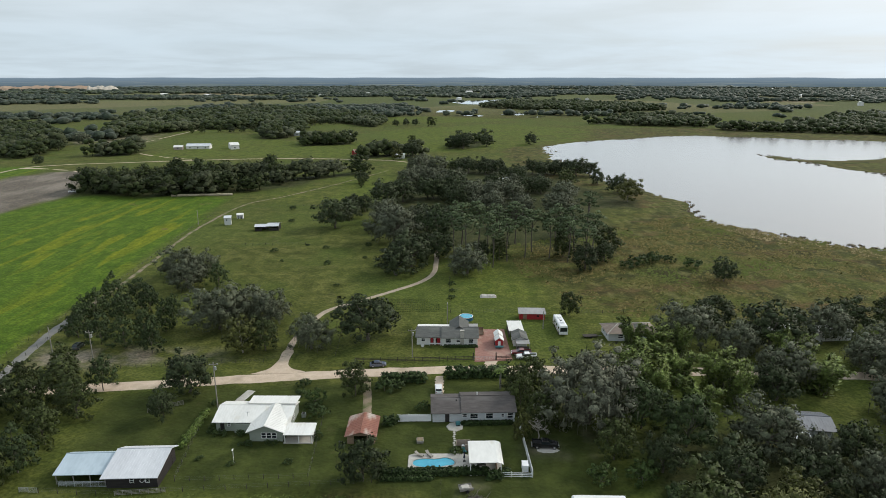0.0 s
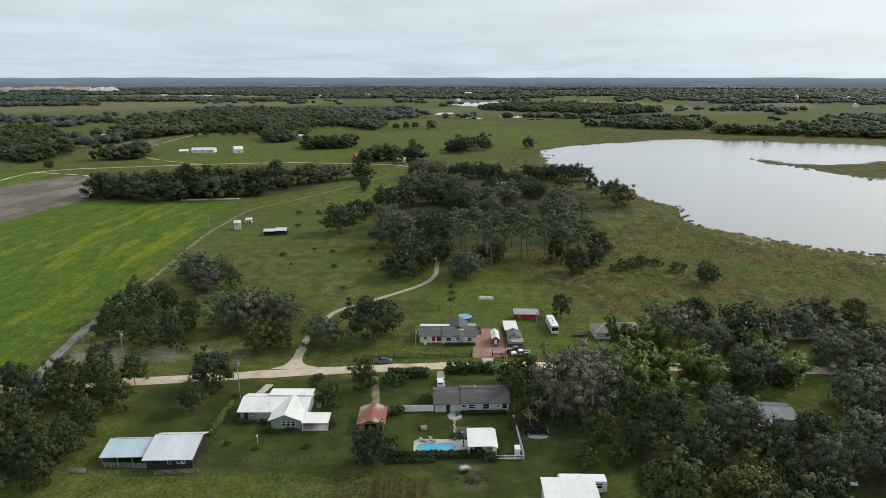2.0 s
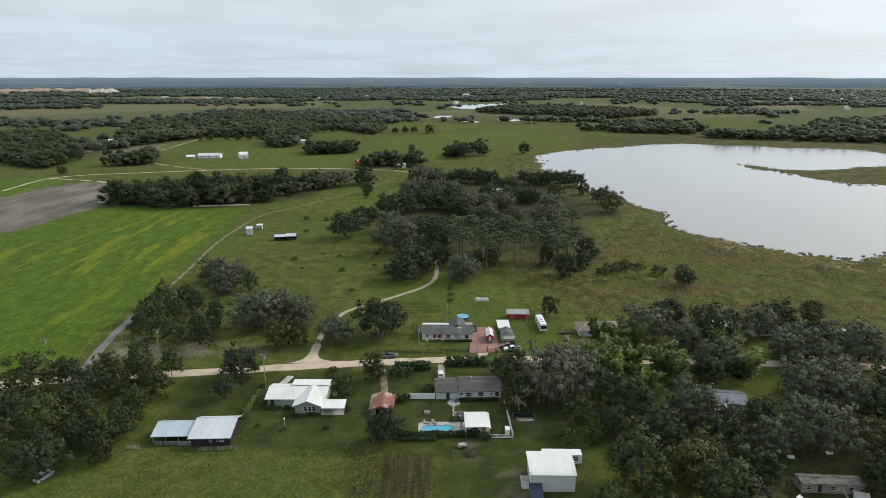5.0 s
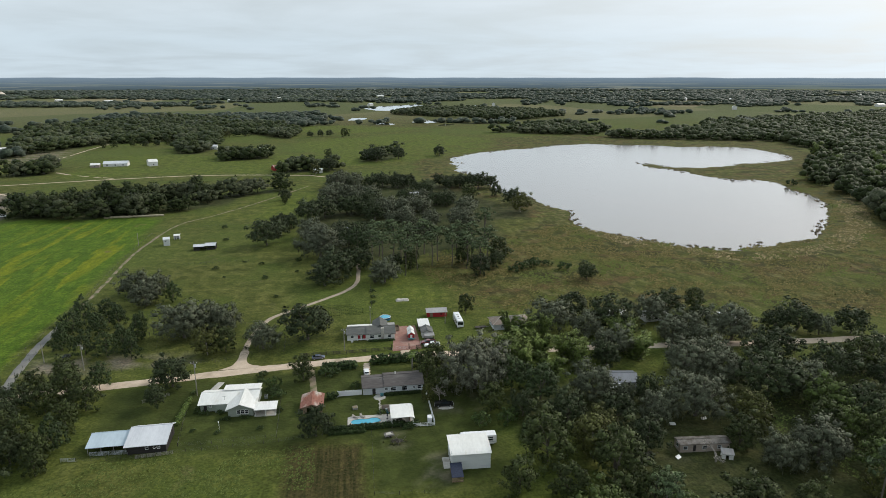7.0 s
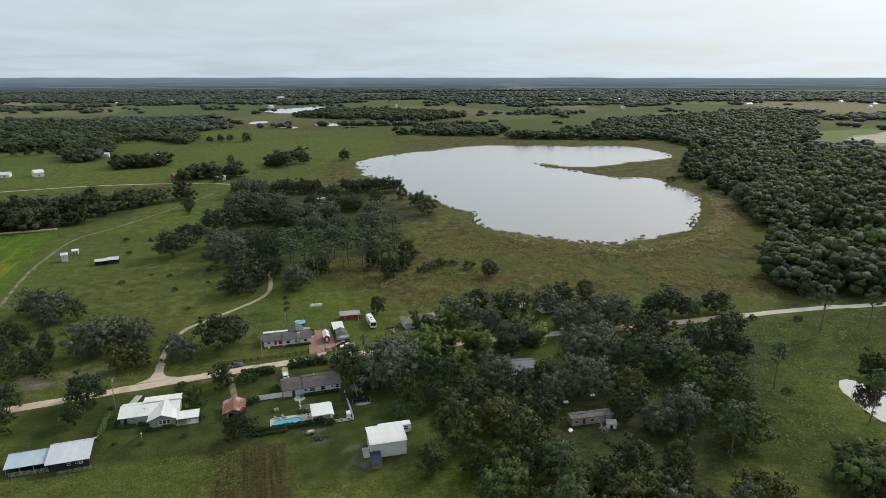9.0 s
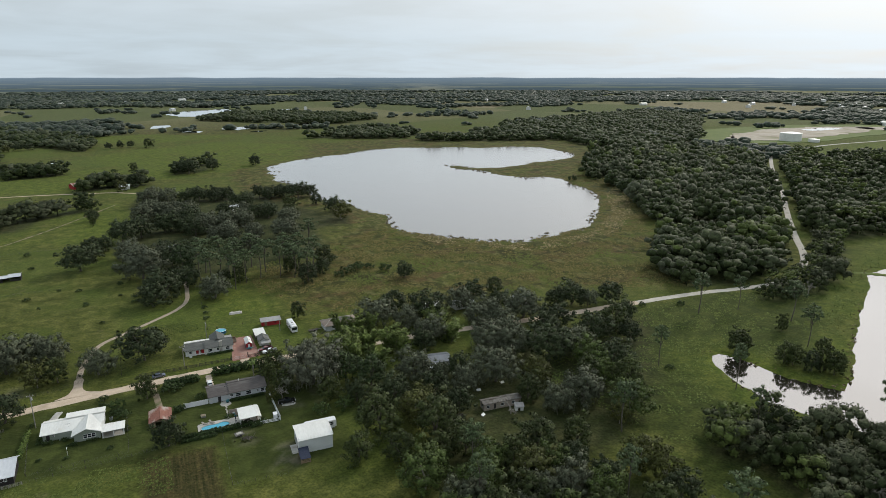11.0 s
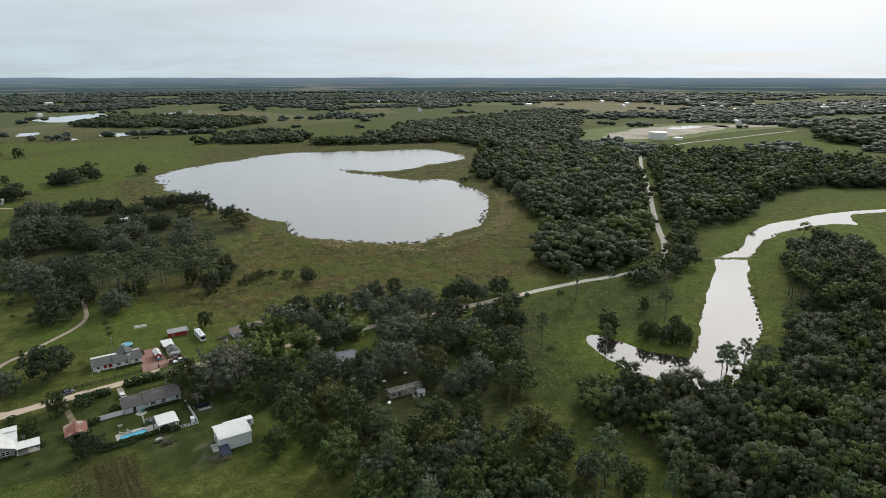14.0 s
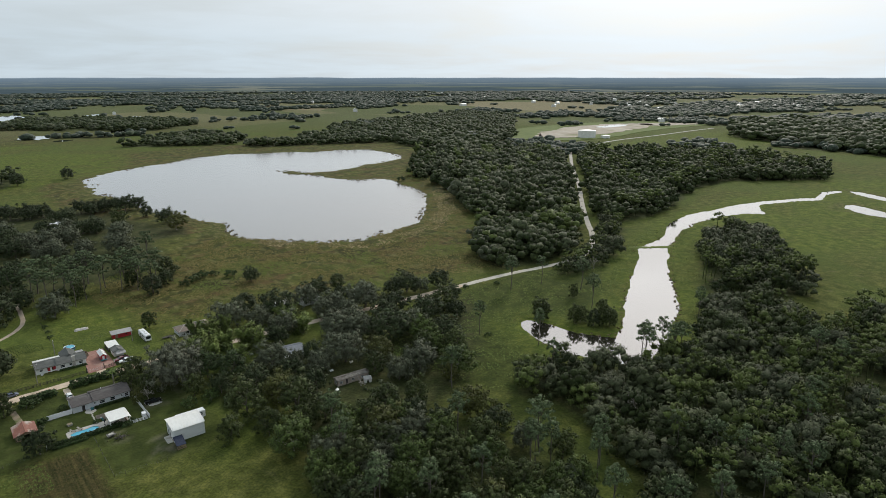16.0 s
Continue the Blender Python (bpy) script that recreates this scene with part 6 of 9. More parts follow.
def wall_mesh(length, height, t, openings, peak=None):
    """A wall along u from 0, t thick, with through openings (u0, u1, v0, v1), as one closed shell; peak: (u, v) of a gable."""
    us = sorted({0.0, length, *[q for o in openings for q in o[:2]], *([peak[0]] if peak else [])})
    vs = sorted({0.0, height, *[q for o in openings for q in o[2:4]]})
    g, ids = Geo(), {}

    def vert(u, w, v):
        key = (round(u, 4), w, round(v, 4))
        if key not in ids:
            ids[key] = len(g.v)
            g.v.append((u, t * w, v))
        return ids[key]

    def full(i, k):
        if not (0 <= i < len(us) - 1 and 0 <= k < len(vs) - 1):
            return False
        u, v = (us[i] + us[i + 1]) / 2, (vs[k] + vs[k + 1]) / 2
        return not any(a < u < b and c < v < d for a, b, c, d in openings)

    for i in range(len(us) - 1):
        for k in range(len(vs) - 1):
            if not full(i, k):
                continue
            a, b, c, d = us[i], us[i + 1], vs[k], vs[k + 1]
            for w in (0, 1):
                g.f.append((vert(a, w, c), vert(b, w, c), vert(b, w, d), vert(a, w, d)))
            for di, dk, p, q in ((-1, 0, (a, c), (a, d)), (1, 0, (b, c), (b, d)), (0, -1, (a, c), (b, c)), (0, 1, (a, d), (b, d))):
                top = peak and dk == 1 and k == len(vs) - 2
                if not full(i + di, k + dk) and not top:
                    g.f.append((vert(p[0], 0, p[1]), vert(q[0], 0, q[1]), vert(q[0], 1, q[1]), vert(p[0], 1, p[1])))
    if peak:
        for w in (0, 1):
            g.f.append(tuple(vert(u, w, height) for u in us) + (vert(peak[0], w, peak[1]),))
        for u in (0.0, length):
            g.f.append((vert(u, 0, height), vert(peak[0], 0, peak[1]), vert(peak[0], 1, peak[1]), vert(u, 1, height)))
    return g


def block(parent, x0, x1, y0, y1, h, mat, south=(), north=(), east=(), west=(), gable=None, trim=TRIM, t=0.16):
    """Four walls with through openings; kinds of opening: w window, d door, o open. gable: (axis, ridge height, ridge offset)."""
    sides = {"south": (x0, y0, x1 - x0, (1, 0)), "north": (x0, y1 - t, x1 - x0, (1, 0)), "west": (x0, y0 + t, y1 - y0 - 2 * t, (0, 1)), "east": (x1 - t, y0 + t, y1 - y0 - 2 * t, (0, 1))}
    for side, holes in (("south", south), ("north", north), ("east", east), ("west", west)):
        sx, sy, length, (ax, ay) = sides[side]
        peak = None
        if gable and gable[0] == "x" and side in ("east", "west"):
            peak = ((y1 - y0) / 2 + gable[2] - t, gable[1])
        if gable and gable[0] == "y" and side in ("south", "north"):
            peak = ((x1 - x0) / 2 + gable[2], gable[1])
        g = wall_mesh(length, h, t, [q[:4] for q in holes], peak)
        g.v = [(sx + u * ax + w * ay, sy + u * ay + w * ax, v) for u, w, v in g.v]
        part("wall", g, mat, parent)
        out = -1 if side in ("south", "west") else 1
        for u0, u1, v0, v1, kind in [q for q in holes if q[4] != "o"]:
            def bar(g, a, b, c, d, lo, hi):
                p = sx if ax else (sx if out < 0 else sx + t)
                q = sy if ay else (sy if out < 0 else sy + t)
                if ax:
                    e0, e1 = sorted((q + out * hi, q + out * lo))
                    g.box(sx + a, e0, b, sx + c, e1, d)
                else:
                    e0, e1 = sorted((p + out * hi, p + out * lo))
                    g.box(e0, sy + a, b, e1, sy + c, d)
            if kind == "d":
                g = Geo()
                bar(g, u0 + 0.03, v0, u1 - 0.03, v1 - 0.03, -0.10, -0.04)
                part("door", g, SIDING["black"], parent, "dark door leaf")
                continue
            g = Geo()
            f = 0.09
            bar(g, u0 - f, v1, u1 + f, v1 + f, -0.05, 0.03)
            bar(g, u0 - f, v0 - f, u1 + f, v0, -0.05, 0.05)
            bar(g, u0 - f, v0, u0, v1, -0.05, 0.03)
            bar(g, u1, v0, u1 + f, v1, -0.05, 0.03)
            bar(g, u0, (v0 + v1) / 2 - 0.03, u1, (v0 + v1) / 2 + 0.03, -0.06, 0.0)
            win = part("window", g, trim, parent, "white framed window")
            g = Geo()
            bar(g, u0, v0, u1, v1, -0.10, -0.07)
            part("pane", g, GLASS, win)


def gable_roof(parent, x0, x1, y0, y1, ze, zr, mat, along="x", off=0.0, thick=0.14, seams=0.0, label=""):
    g = Geo()
    if along == "x":
        ym = (y0 + y1) / 2 + off
        g.slab((x0, y0, ze), (x1, y0, ze), (x1, ym, zr), (x0, ym, zr), thick)
        g.slab((x0, ym, zr), (x1, ym, zr), (x1, y1, ze), (x0, y1, ze), thick)
    else:
        xm = (x0 + x1) / 2 + off
        g.slab((x0, y0, ze), (xm, y0, zr), (xm, y1, zr), (x0, y1, ze), thick)
        g.slab((xm, y0, zr), (x1, y0, ze), (x1, y1, ze), (xm, y1, zr), thick)
    roof = part("roof", g, mat, parent, label)
    g = Geo()
    if along == "x":
        g.tube((x0, ym, zr + 0.02), (x1, ym, zr + 0.02), 0.09)
    else:
        g.tube((xm, y0, zr + 0.02), (xm, y1, zr + 0.02), 0.09)
    part("ridge_cap", g, mat, roof)
    if seams:
        g = Geo()
        if along == "x":
            x = x0 + seams / 2
            while x < x1:
                g.slab((x, y0, ze + 0.03), (x + 0.07, y0, ze + 0.03), (x + 0.07, ym, zr + 0.03), (x, ym, zr + 0.03), 0.07)
                g.slab((x, ym, zr + 0.03), (x + 0.07, ym, zr + 0.03), (x + 0.07, y1, ze + 0.03), (x, y1, ze + 0.03), 0.07)
                x += seams
        else:
            y = y0 + seams / 2
            while y < y1:
                g.slab((x0, y, ze + 0.03), (xm, y, zr + 0.03), (xm, y + 0.07, zr + 0.03), (x0, y + 0.07, ze + 0.03), 0.07)
                g.slab((xm, y, zr + 0.03), (x1, y, ze + 0.03), (x1, y + 0.07, ze + 0.03), (xm, y + 0.07, zr + 0.03), 0.07)
                y += seams
        part("seam_ribs", g, mat, roof)
    return roof


def shed_roof(parent, x0, x1, y0, y1, zs, zn, mat, thick=0.12, seams=0.0, label=""):
    """A single slope from zs at the south edge to zn at the north."""
    roof = part("roof", Geo().slab((x0, y0, zs), (x1, y0, zs), (x1, y1, zn), (x0, y1, zn), thick), mat, parent, label)
    if seams:
        g = Geo()
        x = x0 + seams / 2
        while x < x1:
            g.slab((x, y0, zs + 0.025), (x + 0.06, y0, zs + 0.025), (x + 0.06, y1, zn + 0.025), (x, y1, zn + 0.025), 0.06)
            x += seams
        part("seam_ribs", g, mat, roof)
    return roof


def posts(parent, places, z0, z1, s, mat, name="post"):
    me = mesh_of(name, Geo().box(-s / 2, -s / 2, z0, s / 2, s / 2, z1), mat)
    for x, y in places:
        part(name, me, mat, parent).location = (x, y, 0)


# ---- pasture barn ----
barn = thing("barn", -60.2, 104.6, 2.0, "black-boarded barn with a white metal roof and open lean-to", "barn")
block(barn, -4.9, 4.9, 0.4, 9.6, 2.6, SIDING["black"], south=((4.6, 5.25, 1.2, 2.1, "w"), (7.6, 8.25, 1.2, 2.1, "w")), east=((6.2, 7.4, 0, 2.2, "d"),), gable=("x", 4.0, 2.2))
gable_roof(barn, -5.5, 5.4, -0.5, 10.6, 2.75, 4.2, GREY_METAL, off=2.4, seams=0.55, label="ribbed white metal roof")
for _x in (2.5, 3.4):
    part("dish", Geo().add(*[a.tolist() for a in tube((_x - 0.5, 0.36, 1.6), (_x - 0.5, 0.26, 1.6), 0.32, 0.4, 12, 1)]), TRIM, barn, "round white dish")
gable_roof(barn, -15.6, -5.6, 1.6, 9.6, 2.3, 3.5, BLUE_METAL, off=1.6, label="pale blue lean-to roof")
posts(barn, [(x, y) for x in (-15.2, -11.9, -8.7, -5.9) for y in (2.0, 9.2)], 0, 2.35, 0.16, GREYWOOD)
part("back_wall", Geo().box(-15.3, 9.2, 0, -5.6, 9.35, 2.3), SIDING["black"], barn)
for _i, (_x, _y, _w, _h, _c) in enumerate(((-13.8, 5, 1.6, 0.9, "timber"), (-11, 6.2, 2.2, 1.1, "black"), (-8.6, 5.4, 1.4, 0.8, "steel"))):
    _s = thing("crate", -60.2 + _x, 104.6 + _y, 8 * _i, "stored crate in the shade of the lean-to", "crate")
    part("box", Geo().box(-_w / 2, -0.5, 0, _w / 2, 0.5, _h), SIDING[_c], _s)
    part("lid", Geo().box(-_w / 2 - 0.04, -0.54, _h, _w / 2 + 0.04, 0.54, _h + 0.06), GREYWOOD, _s)


def panel_run(name, label, x0, y0, x1, y1, height, panels, mat, rails=5, group="livestock panels"):
    """Tube livestock panels end to end."""
    d = Vector((x1 - x0, y1 - y0, 0))
    n, step = panels, d.length / panels
    rot = math.degrees(math.atan2(d.y, d.x))
    first = None
    for i in range(n):
        m = pose(x0 + d.x * i / n, y0 + d.y * i / n, 0.1, 0, 0, rot)
        if first:
            copy_thing(first, m)
            continue
        first = tagged(new(name), label, "fence panel", group)
        first.matrix_basis = m
        for u in (0.03, step / 2, step - 0.06):
            part("upright", Geo().tube((u, 0, 0), (u, 0, height), 0.045), mat, first)
        for k in range(rails):
            z = height * (k + 0.7) / rails
            part("rail", Geo().tube((0.03, 0, z), (step - 0.06, 0, z), 0.04), mat, first)


panel_run("corral_panel", "galvanised tube panel at the barn's front", -74.8, 105.4, -65.2, 105.2, 1.3, 3, GALV)
panel_run("corral_panel", "silvered board rail panel before the black barn", -62.5, 102.6, -53.2, 103.6, 1.1, 3, GREYWOOD, 4)
panel_run("field_gate", "galvanised field gate at the pasture's edge", -81.3, 103.6, -77.6, 103.4, 1.2, 1, GALV)
panel_run("rail_panel", "silvered board fence panel under the trees", -70.0, 133.0, -63.0, 137.0, 1.2, 3, GREYWOOD, 4)


# ---- white-roofed house ----
house = thing("house", -42.0, 120.8, -0.5, "sage-green bungalow with a white metal roof and porch", "house")
block(house, -9.0, 7.6, 4.4, 12.6, 2.55, SIDING["sage"], south=((0.9, 1.9, 0.1, 2.1, "d"), (2.6, 3.2, 1.3, 2.0, "w"), (7.2, 8.2, 1.0, 2.0, "w")), west=((3.0, 4.2, 1.0, 2.0, "w"),), east=((3, 4.2, 1.0, 2.0, "w"),), gable=("x", 3.7, 0.6))
gable_roof(house, -9.6, 8.0, 3.6, 13.2, 2.6, 3.85, WHITE_METAL, off=0.8, seams=0.6, label="white metal roof streaked with rust")
shed_roof(house, -3.2, 8.0, 9.7, 13.9, 4.0, 3.7, WHITE_METAL, seams=0.6)
part("room_wall", Geo().box(-2.6, 11.6, 0, 7.5, 13.4, 3.6), SIDING["sage"], house)
block(house, -0.2, 7.0, 0.3, 6.4, 2.55, SIDING["sage"], south=((2.6, 3.55, 0.85, 2.05, "w"), (3.75, 4.7, 0.85, 2.05, "w"), (4.9, 5.85, 0.85, 2.05, "w")), gable=("y", 4.05, 0))
gable_roof(house, -0.8, 7.6, -0.5, 9.4, 2.6, 4.3, WHITE_METAL, along="y", seams=0.6, label="white metal front gable roof")
block(house, -4.6, -0.9, 3.4, 4.5, 2.3, SIDING["sage"])
shed_roof(house, 7.4, 14.0, -0.9, 3.4, 2.35, 2.8, WHITE_METAL, seams=0.6, label="white metal porch roof")
part("porch_floor", Geo().box(7.3, -0.6, 0, 13.7, 3.6, 0.18), CONCRETE, house, "pale concrete porch floor")
posts(house, [(7.7, -0.5), (10.7, -0.5), (13.5, -0.5), (13.5, 3.0)], 0.18, 2.4, 0.16, TRIM)
part("porch_wall", Geo().box(7.2, 3.4, 0.1, 13.6, 3.55, 2.6), SIDING["sage"], house)
part("aerial", Geo().tube((-2, 5.4, 3.0), (-2, 5.4, 4.3), 0.05).tube((-2.6, 5.4, 4.2), (-1.4, 5.4, 4.2), 0.05), GALV, house)
ac = thing("air_conditioner", -32.6, 131.4, 0, "grey air conditioning unit beside the white-roofed house", "air conditioner")
part("case", Geo().box(-0.45, -0.45, 0, 0.45, 0.45, 0.95), GALV, ac)
part("grille", Geo().disc(0, 0, 0.95, 1.0, 0.38), BLACK, ac)
for _x, _y in ((-50.5, 124.0), (-48.8, 123.6), (-45.0, 123.4), (-43.6, 119.6), (-36.5, 120.2), (-27.6, 121.5), (-52.2, 124.6), (-38.0, 120.2)):
    _n += 1
    plant("shrub", _x, _y, random.uniform(0.7, 1.2), _n, "shrubs round the bungalow")
yard_lamp = thing("yard_lamp", -43.1, 113.0, 0, "thin white yard lamp post on the lawn", "lamp")
part("pole", Geo().tube((0, 0, 0), (0, 0, 3.2), 0.05), TRIM, yard_lamp)
part("head", Geo().box(-0.12, -0.5, 3.2, 0.12, 0.1, 3.35), TRIM, yard_lamp)


def wire_fence(name, label, pts, gap=3.0, height=1.2, mat=DARKWOOD, wires=3, thick=0.09):
    """Posts and wires along a line of points, one thing."""
    f = tagged(new(name), label, "fence")
    f.matrix_basis = pose(pts[0][0], pts[0][1], 0.08)
    ox, oy = pts[0]
    me = mesh_of("post", Geo().box(-thick / 2, -thick / 2, -0.2, thick / 2, thick / 2, height), mat)
    for (x0, y0), (x1, y1) in zip(pts, pts[1:]):
        n = max(1, round(math.hypot(x1 - x0, y1 - y0) / gap))
        for i in range(n + 1):
            part("post", me, mat, f).location = (x0 + (x1 - x0) * i / n - ox, y0 + (y1 - y0) * i / n - oy, 0)
        for k in range(wires):
            z = height * (0.95 - 0.3 * k)
            part("wire", Geo().tube((x0 - ox, y0 - oy, z), (x1 - ox, y1 - oy, z), 0.008, 4), WIRE, f)
    return f


wire_fence("wire_fence", "low wire fence round the bungalow's lawn", [(-53.1, 107.5), (-55.4, 128)], 2.5)
wire_fence("wire_fence", "low wire fence at the lawn's foot", [(-52.8, 106.9), (-26.8, 108.0), (-27.9, 130.4)], 2.8)
wire_fence("wire_fence", "wire fence dividing the paddocks", [(-0.4, 106), (-0.5, 79), (14.5, 77.6)], 3.0)
wire_fence("wire_fence", "wire fence across the pasture's far edge", [(-77.4, 103.4), (-66, 102.6), (-14, 106.5)], 4.0)
wire_fence("wire_fence", "post fence along the green field", [(-124.6, 160), (-125.4, 200), (-126.6, 245), (-131, 300), (-133, 360)], 5.0)
wire_fence("wire_fence", "post fence beside the asphalt lane", [(-118.5, 158.6), (-119.4, 175.5), (-116, 219.9)], 5.0)
wire_fence("wire_fence", "weathered cross fence in the horse pasture", [(-99.1, 284.8), (-62.3, 288.6)], 3.0, mat=DARKWOOD)
wire_fence("wire_fence", "long wire fence above the horse pasture", [(-122, 366), (-95.3, 378), (-52.4, 381.7)], 5.0)
wire_fence("wire_fence", "fence along the meadow behind the red shed", [(2.5, 198.4), (25, 198.8), (50, 197.5), (72, 200)], 3.5, mat=DARKWOOD)
wire_fence("wire_fence", "fence beside the drive and north lawn", [(-31.5, 181), (-30.5, 164)], 3.0, mat=DARKWOOD)
wire_fence("wire_fence", "roadside wire fence before the oak grove", [(-116, 153.5), (-80, 157.4), (-50, 160.2)], 4.0)
wire_fence("wire_fence", "fence between garden rows and the meadow", [(2.4, 198.6), (2.6, 236)], 3.5)


# ---- rusty shed ----
rusty = thing("shed", -17.8, 119.9, 0, "old shed with a rusted red metal roof", "shed")
block(rusty, -3.0, 3.0, 0.2, 7.8, 2.0, SIDING["timber"], south=((1.5, 4.3, 0, 1.9, "o"),), gable=("y", 2.9, 0))
gable_roof(rusty, -3.5, 3.5, -0.3, 8.3, 2.05, 3.1, RUST_METAL, along="y", seams=0.7, label="rust-stained metal roof")


# ---- grey house with the pool ----
grey = thing("house", 4.0, 128.7, 1.5, "long pale grey ranch house with charcoal shingle roof", "house")
block(grey, -6.4, 0.3, 0.4, 8.4, 2.6, SIDING["grey"], south=((2.9, 3.9, 0, 2.05, "d"),), west=((3, 4.2, 1, 2, "w"),), gable=("x", 4.0, 0))
block(grey, 0.3, 12.6, 0.2, 8.8, 2.75, SIDING["grey"], south=((0.2, 1.2, 1.4, 2.1, "w"), (2.0, 3.7, 1.0, 2.1, "w"), (5.6, 7.2, 0.9, 2.2, "w"), (9.2, 9.8, 1.3, 2.0, "w"), (10.6, 11.8, 1.0, 2.2, "w")), east=((3.5, 4.7, 1, 2.1, "w"),), gable=("x", 4.25, 0))
gable_roof(grey, -6.8, 0.2, -0.3, 9.0, 2.62, 4.1, SHINGLE, label="charcoal shingle roof of the lower wing")
gable_roof(grey, 0.2, 13.0, -0.4, 9.5, 2.78, 4.45, SHINGLE, label="charcoal shingle main roof")
part("vent_pipe", Geo().disc(4.2, 5.2, 4.0, 5.0, 0.14), TRIM, grey)
part("vent_pipe", Geo().disc(-0.8, 3.4, 3.6, 4.1, 0.12), BLACK, grey)
patio = tagged(new("patio", mesh_of("patio", Geo().disc(0, 0, 0, 0.12, 2.0, 1.95, 7), CONCRETE)), "pale concrete step patio behind the house", "patio", kind="structure")
patio.matrix_basis = pose(2.7, 126.9, 0.12, 0, 0, 20)
grill = thing("grill", 3.4, 127.3, 10, "small dark covered grill by the back door", "grill")
part("cover", Geo().box(-0.5, -0.3, 0.4, 0.5, 0.3, 1.15), TEAL, grill)
part("leg", Geo().box(-0.45, -0.25, 0, 0.45, 0.25, 0.4), BLACK, grill)
_stone = mesh_of("stepping_stone", Geo().disc(0, 0, 0, 0.07, 0.33, 0.31, 7), STONE)
for _i in range(10):
    _s = tagged(new("stepping_stone", _stone), "round pale stepping stone set in the lawn", "stepping stone", "path to the pool")
    _s.matrix_basis = pose(2.5 + 0.12 * math.sin(_i * 2.1), 124.6 - _i * 0.86, 0.16, 0, 0, _i * 50)
planter = thing("planter", -5.0, 121.0, 4, "raised wooden planter box on the lawn", "planter")
part("box", Geo().box(-0.75, -0.8, 0, 0.75, 0.8, 0.55), GREYWOOD, planter)
part("soil", Geo().box(-0.65, -0.7, 0.5, 0.65, 0.7, 0.58), DIRT, planter)


def pool_outline(grow=0.0):
    out = []
    for i in range(40):
        a = 2 * math.pi * i / 40
        r = Vector((4.3 * math.copysign(abs(math.cos(a)) ** 0.75, math.cos(a)), 1.55 * math.copysign(abs(math.sin(a)) ** 0.7, math.sin(a))))
        r.y += 0.42 * math.exp(-((r.x - 2.6) / 1.4) ** 2) - 0.25 * math.exp(-((r.x - 0.2) / 1.3) ** 2)
        n = r.normalized() if r.length else r
        out.append((r.x + n.x * grow, r.y + n.y * grow))
    return out


def pool_deck():
    """Paved surround with a hole for the basin."""
    bm = bmesh.new()
    inner = [bm.verts.new((x - 1.1, y - 0.55, 0.16)) for x, y in pool_outline()]
    outer = []
    for i in range(40):
        a = 2 * math.pi * i / 40
        c, s = math.cos(a), math.sin(a)
        k = min(6.4 / max(abs(c), 1e-6), 2.75 / max(abs(s), 1e-6))
        outer.append(bm.verts.new((c * k, s * k, 0.16)))
    for i in range(40):
        bm.faces.new((inner[i], outer[i], outer[(i + 1) % 40], inner[(i + 1) % 40]))
    low = [bm.verts.new((v.co.x, v.co.y, -1.2)) for v in inner]
    for i in range(40):
        bm.faces.new((inner[i], inner[(i + 1) % 40], low[(i + 1) % 40], low[i]))
    rim = [bm.verts.new((v.co.x, v.co.y, -0.3)) for v in outer]
    for i in range(40):
        bm.faces.new((outer[i], rim[i], rim[(i + 1) % 40], outer[(i + 1) % 40]))
    bmesh.ops.recalc_face_normals(bm, faces=bm.faces)
    me = bpy.data.meshes.new("pool_deck")
    bm.to_mesh(me)
    bm.free()
    me.materials.append(STONE)
    return me


deck = tagged(new("pavement_pool", pool_deck()), "pale stone pool surround", "patio", kind="structure")
deck.matrix_basis = pose(-0.8, 113.4, 0.16, 0, 0, 0)
_o = [(x - 1.1, y - 0.55) for x, y in pool_outline(-0.01)]
pool = tagged(new("water_swimming_pool", mesh_of("pool_water", Geo().add([(x, y, 0.09) for x, y in _o], [tuple(range(40))]), POOL_WATER)), "bright blue water of the swimming pool", "pool", kind="structure")
pool.matrix_basis = pose(-0.8, 113.4, 0.16)
coping = thing("pool_coping", -0.8, 113.4, 0, "pale rounded stone edging of the swimming pool", "coping", z=0.16)
_a, _b = pool_outline(0.28), pool_outline(0.0)
part("edge", Geo().add([(x - 1.1, y - 0.55, 0.22) for x, y in _a] + [(x - 1.1, y - 0.55, 0.22) for x, y in _b] + [(x - 1.1, y - 0.55, 0.12) for x, y in _a] + [(x - 1.1, y - 0.55, 0.1) for x, y in _b],
     [q for i in range(40) for q in ((i, (i + 1) % 40, 40 + (i + 1) % 40, 40 + i), (i, 80 + i, 80 + (i + 1) % 40, (i + 1) % 40), (40 + i, 40 + (i + 1) % 40, 120 + (i + 1) % 40, 120 + i))]), CONCRETE, coping)


def lounger(x, y, rot, first=None):
    if first:
        return copy_thing(first, pose(x, y, 0.32, 0, 0, rot))
    s = thing("sun_lounger", x, y, rot, "dark woven sun lounger beside the pool", "lounger", "loungers by the pool", z=0.32)
    part("seat", Geo().box(-0.35, -0.95, 0.28, 0.35, 0.35, 0.36), GREYWOOD, s)
    part("backrest", Geo().slab((-0.35, 0.35, 0.36), (0.35, 0.35, 0.36), (0.35, 0.95, 0.8), (-0.35, 0.95, 0.8), 0.07), GREYWOOD, s)
    leg = mesh_of("leg", Geo().box(-0.04, -0.04, 0, 0.04, 0.04, 0.28), DARKWOOD)
    for lx, ly in ((-0.3, -0.9), (0.3, -0.9), (-0.3, 0.3), (0.3, 0.3)):
        part("leg", leg, DARKWOOD, s).location = (lx, ly, 0)
    return s


